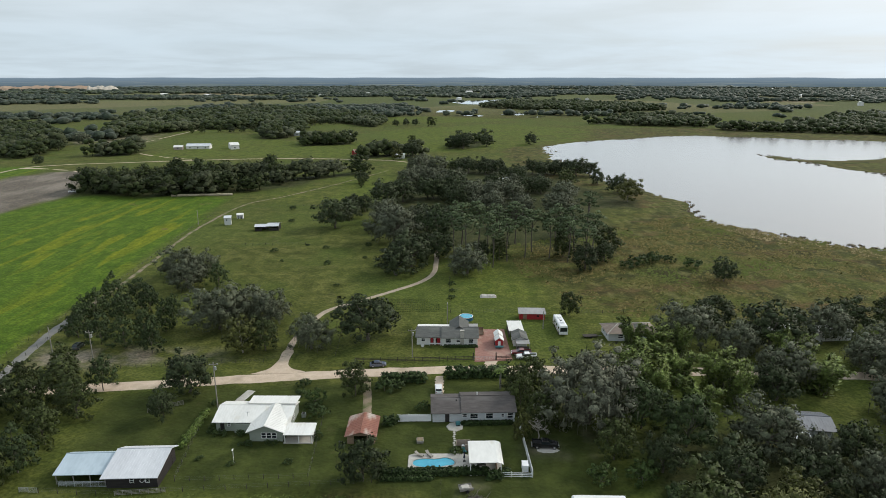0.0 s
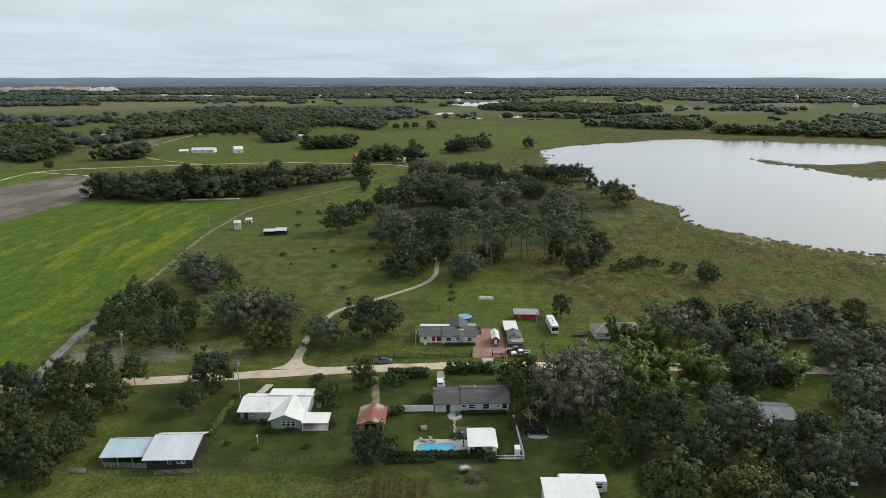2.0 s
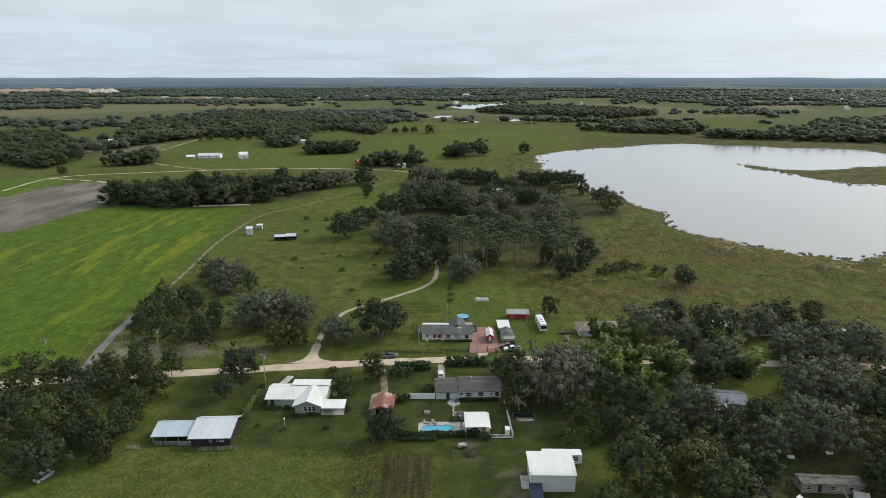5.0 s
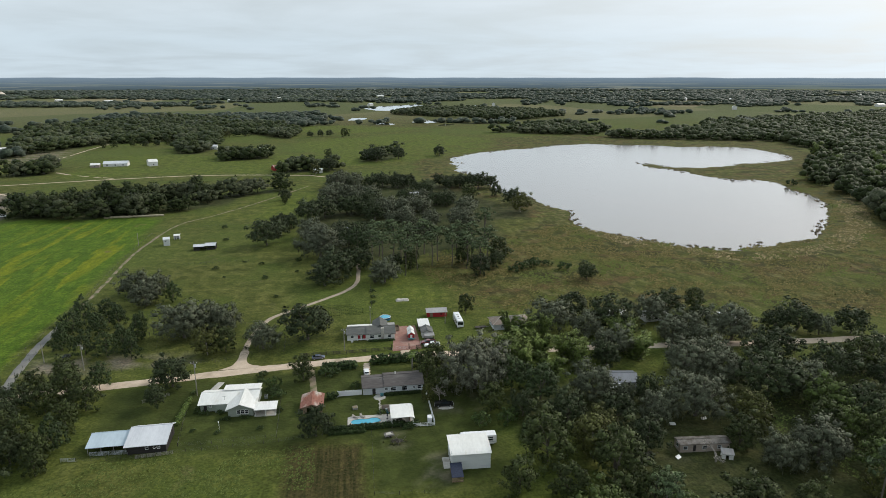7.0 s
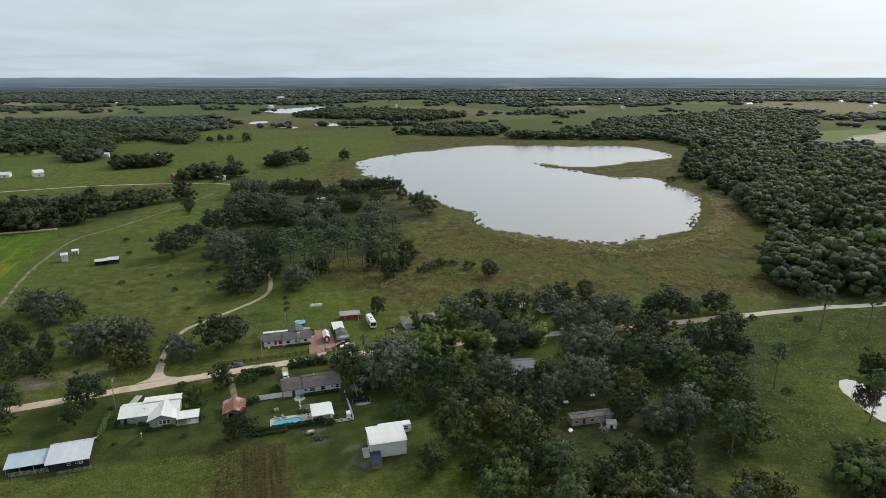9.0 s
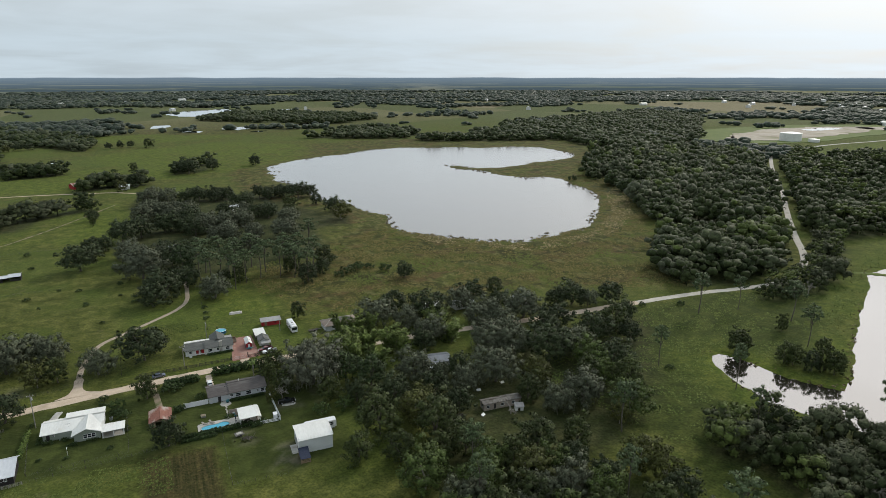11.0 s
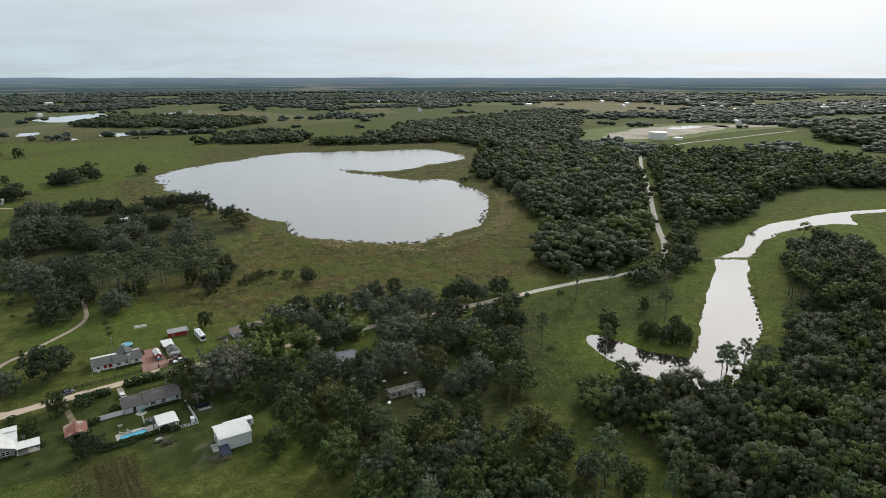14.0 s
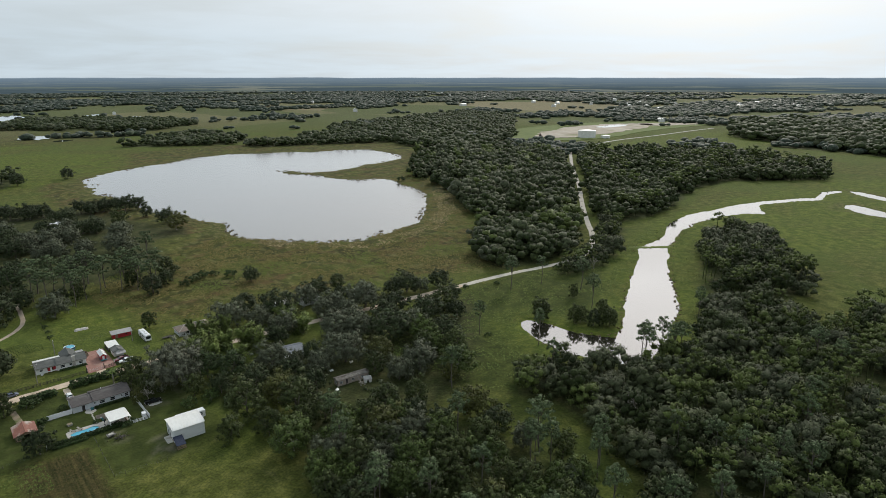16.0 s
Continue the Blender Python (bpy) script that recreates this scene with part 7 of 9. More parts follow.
_l = lounger(-5.0, 115.4, 60)
lounger(-2.9, 115.5, 40, _l)
umbrella = thing("parasol", 4.4, 113.4, 0, "closed dark parasol beside the pool", "parasol", z=0.3)
part("pole", Geo().tube((0, 0, 0), (0, 0, 2.5), 0.04), DARKWOOD, umbrella)
part("canopy", Geo().disc(0, 0, 0.9, 2.5, 0.22, 0.06, 8), CANVAS, umbrella)
part("base", Geo().disc(0, 0, 0, 0.1, 0.3), BLACK, umbrella)

cabana = thing("cabana", 8.6, 109.0, 0, "open cabana with a curved white metal roof", "cabana", z=0.12)
_g = Geo()
_prof = [(-3.4, 2.95), (-3.3, 3.0), (2.3, 3.1), (3.0, 2.95), (3.45, 2.6)]
for (_xa, _za), (_xb, _zb) in zip(_prof, _prof[1:]):
    _g.slab((_xa, -0.3, _za), (_xb, -0.3, _zb), (_xb, 7.5, _zb), (_xa, 7.5, _za), 0.1)
part("roof", _g, WHITE_METAL, cabana)
posts(cabana, [(-3.1, 0), (3.0, 0), (-3.1, 7.2), (3.0, 7.2), (-3.1, 3.6), (3.0, 3.6)], 0, 2.8, 0.15, TRIM)
part("floor", Geo().box(-3.3, -0.2, -0.1, 3.3, 7.4, 0.12), STONE, cabana)
part("back_screen", Geo().box(2.2, 0.2, 0, 2.3, 7.0, 1.2), SIDING["timber"], cabana)
table = thing("table", 7.8, 111.5, 12, "dark outdoor table in the cabana's shade", "table", z=0.24)
part("tabletop", Geo().box(-0.9, -0.5, 0.7, 0.9, 0.5, 0.75), DARKWOOD, table)
for _x, _y in ((-0.8, -0.4), (0.8, -0.4), (-0.8, 0.4), (0.8, 0.4)):
    part("leg", Geo().box(_x - 0.04, _y - 0.04, 0, _x + 0.04, _y + 0.04, 0.7), DARKWOOD, table)
screen = thing("privacy_screen", 4.4, 118.4, 0, "beige slatted screen round the pool equipment", "screen")
for _x0, _y0, _x1, _y1 in ((-1.5, 0.9, 1.5, 1.0), (-1.5, -0.9, -1.4, 0.9), (0.2, -0.9, 1.5, -0.8)):
    part("panel", Geo().box(_x0, _y0, 0, _x1, _y1, 1.5), SIDING["tan"], screen)
pump = thing("pool_pump", 4.3, 118.4, 0, "grey pool pump behind the screen", "pump")
part("tank", Geo().disc(0, 0, 0, 0.8, 0.35), GALV, pump)
part("motor", Geo().box(0.4, -0.2, 0, 0.9, 0.2, 0.35), BLACK, pump)
chair = thing("garden_chair", 4.6, 116.6, 30, "teal garden chair on the pool terrace", "chair", z=0.21)
part("seat", Geo().box(-0.3, -0.3, 0.35, 0.3, 0.3, 0.42), TEAL, chair)
part("backrest", Geo().slab((-0.3, 0.25, 0.42), (0.3, 0.25, 0.42), (0.3, 0.5, 1.05), (-0.3, 0.5, 1.05), 0.06), TEAL, chair)
for _x, _y in ((-0.26, -0.26), (0.26, -0.26), (-0.26, 0.26), (0.26, 0.26)):
    part("leg", Geo().box(_x - 0.03, _y - 0.03, 0, _x + 0.03, _y + 0.03, 0.35), TEAL, chair)


def vinyl_fence(label, pts, height, gap=2.4, rails=False):
    f = tagged(new("vinyl_fence"), label, "fence", "white vinyl fences")
    ox, oy = pts[0]
    f.matrix_basis = pose(ox, oy, 0.08)
    post_me = mesh_of("post", Geo().box(-0.07, -0.07, -0.2, 0.07, 0.07, height + 0.1).disc(0, 0, height + 0.1, height + 0.2, 0.1, 0.02, 4), VINYL)
    for (x0, y0), (x1, y1) in zip(pts, pts[1:]):
        length = math.hypot(x1 - x0, y1 - y0)
        n = max(1, round(length / gap))
        step, a = length / n, math.atan2(y1 - y0, x1 - x0)
        g = Geo()
        if rails:
            for k in range(3):
                g.box(0.07, -0.03, height * (k + 0.6) / 3 - 0.07, step - 0.07, 0.03, height * (k + 0.6) / 3 + 0.07)
        else:
            g.box(0.07, -0.03, 0.05, step - 0.07, 0.03, height)
            g.box(0.07, -0.05, height - 0.12, step - 0.07, 0.05, height)
            g.box(0.07, -0.05, 0.05, step - 0.07, 0.05, 0.2)
        me = mesh_of("panel", g, VINYL)
        for i in range(n + 1):
            part("post", post_me, VINYL, f).location = (x0 - ox + (x1 - x0) * i / n, y0 - oy + (y1 - y0) * i / n, 0)
        for i in range(n):
            p = part("panel", me, VINYL, f)
            p.matrix_basis = pose(x0 - ox + (x1 - x0) * i / n, y0 - oy + (y1 - y0) * i / n, 0, 0, 0, math.degrees(a))


vinyl_fence("white vinyl privacy fence beside the grey house", [(-10.4, 129.2), (-2.8, 129.4)], 1.8)
vinyl_fence("white vinyl side fence of the pool garden", [(17.3, 128.4), (17.6, 118), (17.8, 108.3)], 1.7)
vinyl_fence("white vinyl rail fence at the garden's foot", [(17.8, 108.2), (9.4, 108.4)], 1.2, rails=True)
vinyl_fence("short white vinyl panel by the rusty shed", [(-13.6, 109.4), (-13.6, 111)], 1.4)
locker = thing("garden_locker", 16.6, 110.8, 0, "white resin garden locker inside the fence", "locker")
part("body", Geo().box(-0.6, -0.8, 0, 0.6, 0.8, 1.5), VINYL, locker)
part("lid", Geo().slab((-0.65, -0.85, 1.5), (0.65, -0.85, 1.5), (0.65, 0.85, 1.62), (-0.65, 0.85, 1.62), 0.06), VINYL, locker)


# ---- hedges, bamboo, palm ----
def hedge(label, pts, height, width, seed, group="hedges", leaf="hedge"):
    rng = np.random.default_rng(seed)
    c = []
    for (x0, y0), (x1, y1) in zip(pts, pts[1:]):
        n = max(3, int(math.hypot(x1 - x0, y1 - y0) / (0.22 * width)))
        for i in range(n):
            for z in (0.2, 0.5, 0.8):
                for side in (-0.3, 0.3):
                    c.append((x0 + (x1 - x0) * i / n + rng.normal(0, width * 0.12), y0 + (y1 - y0) * i / n + width * side + rng.normal(0, width * 0.1), height * z * rng.uniform(0.85, 1.12)))
    c = np.array(c) - np.array([*pts[0], 0])
    lr = rng.uniform(0.22, 0.36, len(c)) * width
    h = new("hedge")
    h.matrix_basis = pose(*pts[0], 0)
    tagged(h, label, "hedge", group)
    cr = new("foliage", soft("foliage", clump_tris(rng, c, lr, 12, 0.22, core=0.8, middle=(*(c.mean(0)[:2]), -4.0)), LEAF[leaf]))
    v = join([tube((q[0], q[1], 0), (q[0], q[1], height * 0.5), 0.05, 0.03, 4, 1) for q in c[::24]])
    st = new("stem", mesh_arrays("stem", *v, BARK))
    cr.parent = st.parent = h


hedge("clipped dark hedge at the foot of the pool garden", [(-13.0, 109.0), (9.2, 109.6)], 1.4, 1.6, 1)
hedge("tall dark hedge along the dirt road", [(1.2, 151.2), (9, 151.8), (17.5, 152.2)], 3.0, 2.6, 2)
hedge("dark roadside hedge by the sandy drive", [(-15.5, 148.6), (-4.2, 149.0)], 2.6, 2.4, 3)
hedge("light-green hedge along the bungalow's side", [(-56.0, 119.0), (-55.8, 133)], 1.4, 2.0, 4, leaf="bamboo")
hedge("low planting under the grey house's windows", [(4.6, 127.9), (16, 128.2)], 0.9, 0.9, 5)
hedge("low clipped bushes before the white house", [(0.4, 170.6), (10.2, 170.6)], 0.7, 0.8, 6)
hedge("scrubby growth behind the clipped hedge", [(-12, 107.6), (-2, 107.9)], 0.9, 1.4, 7)
hedge("mixed shrubs beside the cabana", [(9.0, 107.9), (13.5, 109.6)], 1.4, 1.4, 8)
hedge("shrubs by the rusty shed and fence", [(-13.2, 128.0), (-10.5, 128.4)], 2.0, 2.0, 9)
hedge("rank growth along the wood's foot", [(42, 98), (44, 103), (47, 100)], 2.0, 2.4, 10)


def bamboo(x, y, r, seed, first=[None]):
    s = r / 6.0
    m = pose(x, y, 0, 0, 0, seed * 71) @ Matrix.Diagonal((s, s, 0.85 + 0.1 * (seed % 3), 1))
    if first[0]:
        ob = copy_thing(first[0], Matrix.Identity(4))
        ob.matrix_basis = m
        return
    rng = np.random.default_rng(11)
    culms, leaves, facing = [], [], []
    for _ in range(30):
        a, lean, h = rng.uniform(0, 6.28), rng.uniform(1.2, 5.0), rng.uniform(8, 13.5)
        d = np.array([math.cos(a), math.sin(a), 0])
        p0 = d * rng.uniform(0.2, 2.2)

        def at(u):
            return p0 + d * lean * u ** 2.4 + np.array([0, 0, h * (u - 0.20 * u ** 5)])

        for u in np.linspace(0, 0.85, 6):
            culms.append(tube(at(u), at(u + 0.17), 0.07, 0.05, 4, 1))
        for u in 1 - rng.uniform(0, 1, 120) ** 1.3 * 0.72:
            along = unit(at(u) - at(u - 0.03))
            o = unit(rng.normal(0, 1, 3) * (1, 1, 0.5) + along * 0.9)
            side = unit(np.cross(o, rng.normal(0, 0.5, 3) + (0, 0, 1.0))) * 0.2
            reach = (0.5 + 1.1 * math.sin(math.pi * min(1.0, (u - 0.2) / 0.85))) * rng.uniform(0.7, 1.1)
            c = at(u) + o * 0.1
            leaves.append((np.array([c + side, c - side, c + o * reach + np.array([0, 0, -0.25 * reach])]), np.array([[0, 1, 2]])))
            facing.append(unit(d * 0.5 + o * 0.6 + (0, 0, 0.8)))
    for _ in range(420):
        a, q = rng.uniform(0, 6.28), rng.uniform(0.5, 3.4)
        c = np.array([math.cos(a) * q, math.sin(a) * q, rng.uniform(0.3, 4.5)])
        o = unit(rng.normal(0, 1, 3))
        side = unit(np.cross(o, (0, 0, 1.0))) * 0.3
        leaves.append((np.array([c + side, c - side, c + o * 1.1]), np.array([[0, 1, 2]])))
        facing.append(unit(o + (0, 0, 0.5)))
    top = new("bamboo_clump")
    first[0] = top
    top.matrix_basis = m
    tagged(top, "arching clump of feathery yellow-green bamboo", "bamboo", "bamboo thicket")
    new("foliage", mesh_arrays("foliage", *join(leaves), LEAF["bamboo"], True, np.repeat(np.array(facing), 3, 0))).parent = top
    new("culm_stand", mesh_arrays("culm_stand", *join(culms), PALEBARK)).parent = top


for _i, (_x, _y, _r) in enumerate(((51.6, 150.4, 7.2), (60.6, 147.9, 6.8), (69.1, 143.6, 6.8), (95, 144, 7.4), (92.2, 150, 5), (51.8, 136.6, 6), (59.4, 131.4, 5.8), (46.5, 143, 5.4), (70, 136, 5), (97.5, 160.0, 5.0), (93.5, 158.6, 4.6), (53.5, 164.5, 4.4), (60.5, 164.8, 4.8), (67, 163.5, 4.2))):
    bamboo(_x, _y, _r, _i)


def palm(x, y, h, seed):
    rng = np.random.default_rng(seed)
    p = thing("palm_tree", x, y, seed * 40, "slender palm with a feathery green crown", "tree", z=0)
    t = tube((0, 0, -0.2), (0.2, 0.1, h), 0.28, 0.2, 8, 4, 0.1, rng)
    part("trunk", mesh_arrays("trunk", *t, PALEBARK, True), PALEBARK, p)
    fr = []
    for i in range(22):
        a, up = i * 2.4, rng.uniform(-0.3, 1.1)
        d = np.array([math.cos(a), math.sin(a), 0])
        s = np.array([-d[1], d[0], 0])
        prev = np.array([0.2, 0.1, h])
        for k in range(1, 7):
            u = k / 6
            cur = np.array([0.2, 0.1, h]) + d * 2.9 * u + np.array([0, 0, up * 1.8 * u - 2.3 * u * u])
            w = 0.62 * math.sin(math.pi * min(u + 0.12, 0.97)) + 0.05
            for sg in (-1, 1):
                fr.append((np.array([prev, cur, (prev + cur) / 2 + s * sg * w + np.array([0, 0, -0.25 * w])]), np.array([[0, 1, 2]])))
            prev = cur
    new("frond_crown", mesh_arrays("frond_crown", *join(fr), LEAF["bamboo"])).parent = p


palm(14.6, 145.0, 5.6, 1)
palm(71.0, 124, 6.0, 2)


# ---- board fence and gate along the dirt road ----
def board_fence(label, pts, height=1.35):
    f = tagged(new("board_fence"), label, "fence", "black board fences")
    ox, oy = pts[0]
    f.matrix_basis = pose(ox, oy, 0.06)
    post_me = mesh_of("post", Geo().box(-0.08, -0.08, -0.2, 0.08, 0.08, height + 0.08), DARKWOOD)
    for (x0, y0), (x1, y1) in zip(pts, pts[1:]):
        length, a = math.hypot(x1 - x0, y1 - y0), math.degrees(math.atan2(y1 - y0, x1 - x0))
        n = max(1, round(length / 2.4))
        me = mesh_of("rail", Geo().box(0, -0.13, -0.075, length / n, -0.09, 0.075), DARKWOOD)
        for i in range(n + 1):
            part("post", post_me, DARKWOOD, f).location = (x0 - ox + (x1 - x0) * i / n, y0 - oy + (y1 - y0) * i / n, 0)
        for i in range(n):
            for z in (0.35, 0.78, 1.2):
                part("rail", me, DARKWOOD, f).matrix_basis = pose(x0 - ox + (x1 - x0) * i / n, y0 - oy + (y1 - y0) * i / n, z, 0, 0, a)


board_fence("black three-rail board fence along the road", [(-24.5, 160.6), (-8, 161.0), (8.2, 161.8)])
board_fence("black board fence beside the drive gate", [(15.0, 161.9), (20.5, 162.0)])
gate = thing("drive_gate", 8.5, 161.8, 1, "dark tube gate across the brick drive", "gate")
for _u in (0.0, 6.4):
    part("gatepost", Geo().box(_u - 0.13, -0.13, -0.1, _u + 0.13, 0.13, 2.3), DARKWOOD, gate)
for _u in (0.2, 3.25):
    _g = Geo()
    for _z in (0.3, 0.7, 1.15):
        _g.tube((_u, 0, _z), (_u + 2.9, 0, _z), 0.035)
    _g.tube((_u, 0, 0.2), (_u, 0, 1.2), 0.04).tube((_u + 2.9, 0, 0.2), (_u + 2.9, 0, 1.2), 0.04)
    part("leaf", _g, GALV, gate)


# ---- white house north of the road ----
north = thing("house", 1.2, 171.4, -1.0, "low white ranch house with grey shingles and stone chimney", "house")
block(north, -9.0, -1.6, 0.9, 8.4, 2.6, SIDING["white"], south=((4.0, 5.0, 0, 2.05, "d"), (5.6, 6.8, 0, 2.05, "o"), (1.4, 2.4, 1.1, 2.0, "w")), gable=("x", 3.7, 0))
block(north, -1.6, 9.0, 0.2, 8.2, 2.7, SIDING["white"], south=((1.2, 2.7, 1.0, 2.1, "w"), (4.4, 5.4, 1.2, 2.0, "w"), (8.0, 9.3, 1.0, 2.1, "w")), east=((3, 4.2, 1, 2.1, "w"),), gable=("x", 4.1, 0))
gable_roof(north, -9.4, -1.5, 0.2, 8.6, 2.62, 3.9, SHINGLE_GREEN, label="grey shingle roof of the porch wing")
gable_roof(north, -1.7, 9.4, -0.4, 8.8, 2.72, 4.3, SHINGLE_GREEN, label="grey shingle main roof")
gable_roof(north, 0.6, 6.6, 3.5, 12.4, 3.0, 4.9, SHINGLE_GREEN, along="y", label="grey shingle rear gable")
block(north, 1.0, 6.2, 8.4, 11.9, 2.9, SIDING["white"])
shed_roof(north, -9.2, 0.6, 8.0, 10.6, 3.0, 2.6, WHITE_METAL, seams=0.5, label="white metal rear lean-to roof")
part("rear_wall", Geo().box(-9.0, 10.0, 0, 0.8, 10.2, 2.55), SIDING["white"], north)
shed_roof(north, 6.6, 9.4, 7.2, 11.2, 3.3, 2.6, OLD_METAL, seams=0.5)
part("rear_wall", Geo().box(6.6, 10.8, 0, 9.2, 11.0, 2.55), SIDING["white"], north)
part("chimney", Geo().box(3.9, -0.35, 0, 5.0, 0.35, 4.9).box(3.8, -0.45, 4.9, 5.1, 0.45, 5.05), CONCRETE, north, "pale stone chimney")
part("porch_rail", Geo().box(-5.2, 0.1, 0.5, -1.8, 0.16, 0.95).box(-5.2, 0.1, 0, -5.1, 0.16, 0.95).box(-1.9, 0.1, 0, -1.8, 0.16, 0.95), TRIM, north)
part("porch_panel", Geo().box(-4.9, 0.82, 0.1, -4.1, 0.88, 2.1).box(-3.0, 0.82, 0.1, -2.0, 0.88, 2.1), SIDING["red"], north, "dark red door panel")
yardwheel = thing("garden_ornament", -6.0, 170.6, 0, "small round white garden ornament on the lawn", "ornament")
part("wheel", Geo().wheel(0, 0, 0.55, 0.5, 0.12), TRIM, yardwheel)
part("stand", Geo().box(-0.3, -0.15, 0, 0.3, 0.15, 0.12), GREYWOOD, yardwheel)
brick = tagged(new("pavement_drive", mesh_of("pavement_drive", Geo().add([(8.8, 160.6, 0.2), (19.6, 161.6, 0.2), (19.2, 184, 0.2), (10.6, 184, 0.2), (8.8, 160.6, -0.1), (19.6, 161.6, -0.1), (19.2, 184, -0.1), (10.6, 184, -0.1)], [(0, 1, 2, 3), (0, 4, 5, 1), (1, 5, 6, 2), (2, 6, 7, 3), (3, 7, 4, 0)]), PAVER)), "pinkish brick-paved drive beside the white house", "driveway", kind="structure")
ribbon("drive_apron", [(13.2, 156.5), (13.4, 161.4)], 5.0, SAND, "sandy apron before the brick drive", "driveway", z=0.17)
deckwood = thing("deck", 11.6, 181.0, 0, "small timber side deck with steps", "deck")
part("board_floor", Geo().box(-0.9, -2.0, 0.3, 0.9, 2.0, 0.42), SIDING["timber"], deckwood)
part("rail", Geo().box(0.82, -2.0, 0.42, 0.9, 2.0, 1.3).box(-0.9, 1.9, 0.42, 0.9, 2.0, 1.3), SIDING["timber"], deckwood)

playhouse = thing("playhouse", 16.5, 170.2, 0, "red playhouse with white gables on a trailer", "playhouse", z=0.22)
part("bed", Geo().box(-1.2, -1.2, 0.45, 1.2, 5.8, 0.65), TEAL, playhouse, "teal trailer bed")
part("body", Geo().box(-1.1, -0.2, 0.65, 1.1, 5.4, 2.3).prism([(-1.1, 2.3), (1.1, 2.3), (0, 3.1)], "y", -0.2, -0.05), SIDING["red"], playhouse)
gable_roof(playhouse, -1.35, 1.35, -0.5, 2.4, 2.3, 3.25, WHITE_METAL, along="y")
gable_roof(playhouse, -1.35, 1.35, 2.5, 5.8, 2.45, 3.4, WHITE_METAL, along="y")
part("door", Geo().box(-0.4, -0.26, 0.65, 0.4, -0.2, 2.0), TRIM, playhouse)
for _x in (-1.15, 1.15):
    for _y in (1.5, 2.4):
        _w = part("wheel", Geo().wheel(0, 0, 0, 0.33, 0.2), RUBBER, playhouse)
        _w.matrix_basis = pose(_x, _y, 0.33, 0, 0, 90)

carport = thing("carport", 22.2, 181.0, 0, "white metal carport over stored things", "carport")
shed_roof(carport, -2.2, 2.4, -4.0, 4.0, 2.5, 2.6, WHITE_METAL, seams=0.6)
posts(carport, [(x, y) for x in (-2.0, 2.2) for y in (-3.7, 0, 3.7)], 0, 2.5, 0.12, GALV)
part("side_wall", Geo().box(-2.1, -3.8, 0, -2.0, 3.8, 1.6), DARKWOOD, carport)
shed = thing("shed", 22.8, 170.6, 0, "grey-roofed garden shed with a lean-to front", "shed")
block(shed, -2.0, 2.0, 0.6, 6.0, 2.2, SIDING["white"], gable=("y", 3.1, 0))
gable_roof(shed, -2.4, 2.4, 0.2, 6.4, 2.2, 3.25, SHINGLE_GREEN, along="y")
shed_roof(shed, -1.5, 2.5, -1.9, 0.4, 1.9, 2.3, OLD_METAL, seams=0.5)
posts(shed, [(-1.4, -1.7), (2.4, -1.7)], 0, 1.95, 0.1, GREYWOOD)
part("front_panel", Geo().box(-1.4, -1.5, 0, 2.3, -1.4, 0.9), DARKWOOD, shed)
red = thing("shed", 29.2, 192.2, -2, "long red shed with a weathered grey metal roof", "shed")
block(red, -4.1, 4.1, 0.2, 3.4, 2.1, SIDING["red"], south=((1.2, 2.4, 0, 1.9, "o"), (5.6, 6.4, 0.9, 1.5, "w")), trim=SIDING["red"])
for _x in (-2.85,):
    part("door", Geo().box(_x, 0.24, 0, _x + 1.15, 0.3, 1.88), SIDING["timber"], red)
shed_roof(red, -4.5, 4.5, -0.3, 3.9, 2.15, 2.75, OLD_METAL, seams=0.7)

rv = thing("motorhome", 37.0, 178.6, 2, "white motorhome with a dark windscreen on the grass", "motorhome")
part("body", Geo().prism([(-1.25, 0.55), (1.25, 0.55), (1.3, 1.2), (1.25, 3.1), (1.0, 3.3), (-1.0, 3.3), (-1.25, 3.1), (-1.3, 1.2)], "y", 0, 10.0), VINYL, rv)
part("windscreen", Geo().box(-1.1, -0.04, 1.5, 1.1, 0.0, 2.75), GLASS, rv)
part("stripe", Geo().box(-1.33, 0.4, 0.9, -1.3, 9.6, 1.4), SIDING["tan"], rv)
for _y in (1.2, 3.6, 6.4):
    part("side_window", Geo().box(-1.33, _y, 1.8, -1.27, _y + 1.3, 2.5), GLASS, rv)
for _y in (2.4, 6.5):
    part("roof_unit", Geo().box(-0.45, _y, 3.3, 0.45, _y + 1.1, 3.62), VINYL, rv)
part("roof_hatch", Geo().box(-0.3, 4.6, 3.3, 0.3, 5.2, 3.42), BLACK, rv)
for _x in (-1.15, 1.15):
    for _y in (1.6, 7.4):
        part("wheel", Geo().wheel(0, 0, 0, 0.45, 0.3), RUBBER, rv).matrix_basis = pose(_x, _y, 0.45, 0, 0, 90)

tan = thing("house", 57.2, 174.6, 2, "tan hip-roofed house behind the bamboo", "house")
block(tan, -7.4, 7.4, 0.6, 8.0, 2.5, SIDING["grey"], west=((1.2, 2.2, 0.9, 2.0, "w"), (4.5, 5.7, 0.9, 2.0, "w")), south=((3, 4.4, 0.9, 2, "w"), (9, 10.4, 0.9, 2, "w")))
_g = Geo()
_e, _r = [(-8.0, 0, 2.5), (8.0, 0, 2.5), (8.0, 8.6, 2.5), (-8.0, 8.6, 2.5)], [(-3.6, 4.3, 4.3), (3.6, 4.3, 4.3)]
_g.add(_e + _r, [(0, 1, 5, 4), (1, 2, 5), (2, 3, 4, 5), (3, 0, 4), (0, 3, 2, 1)])
part("roof", _g, SHINGLE_TAN, tan)
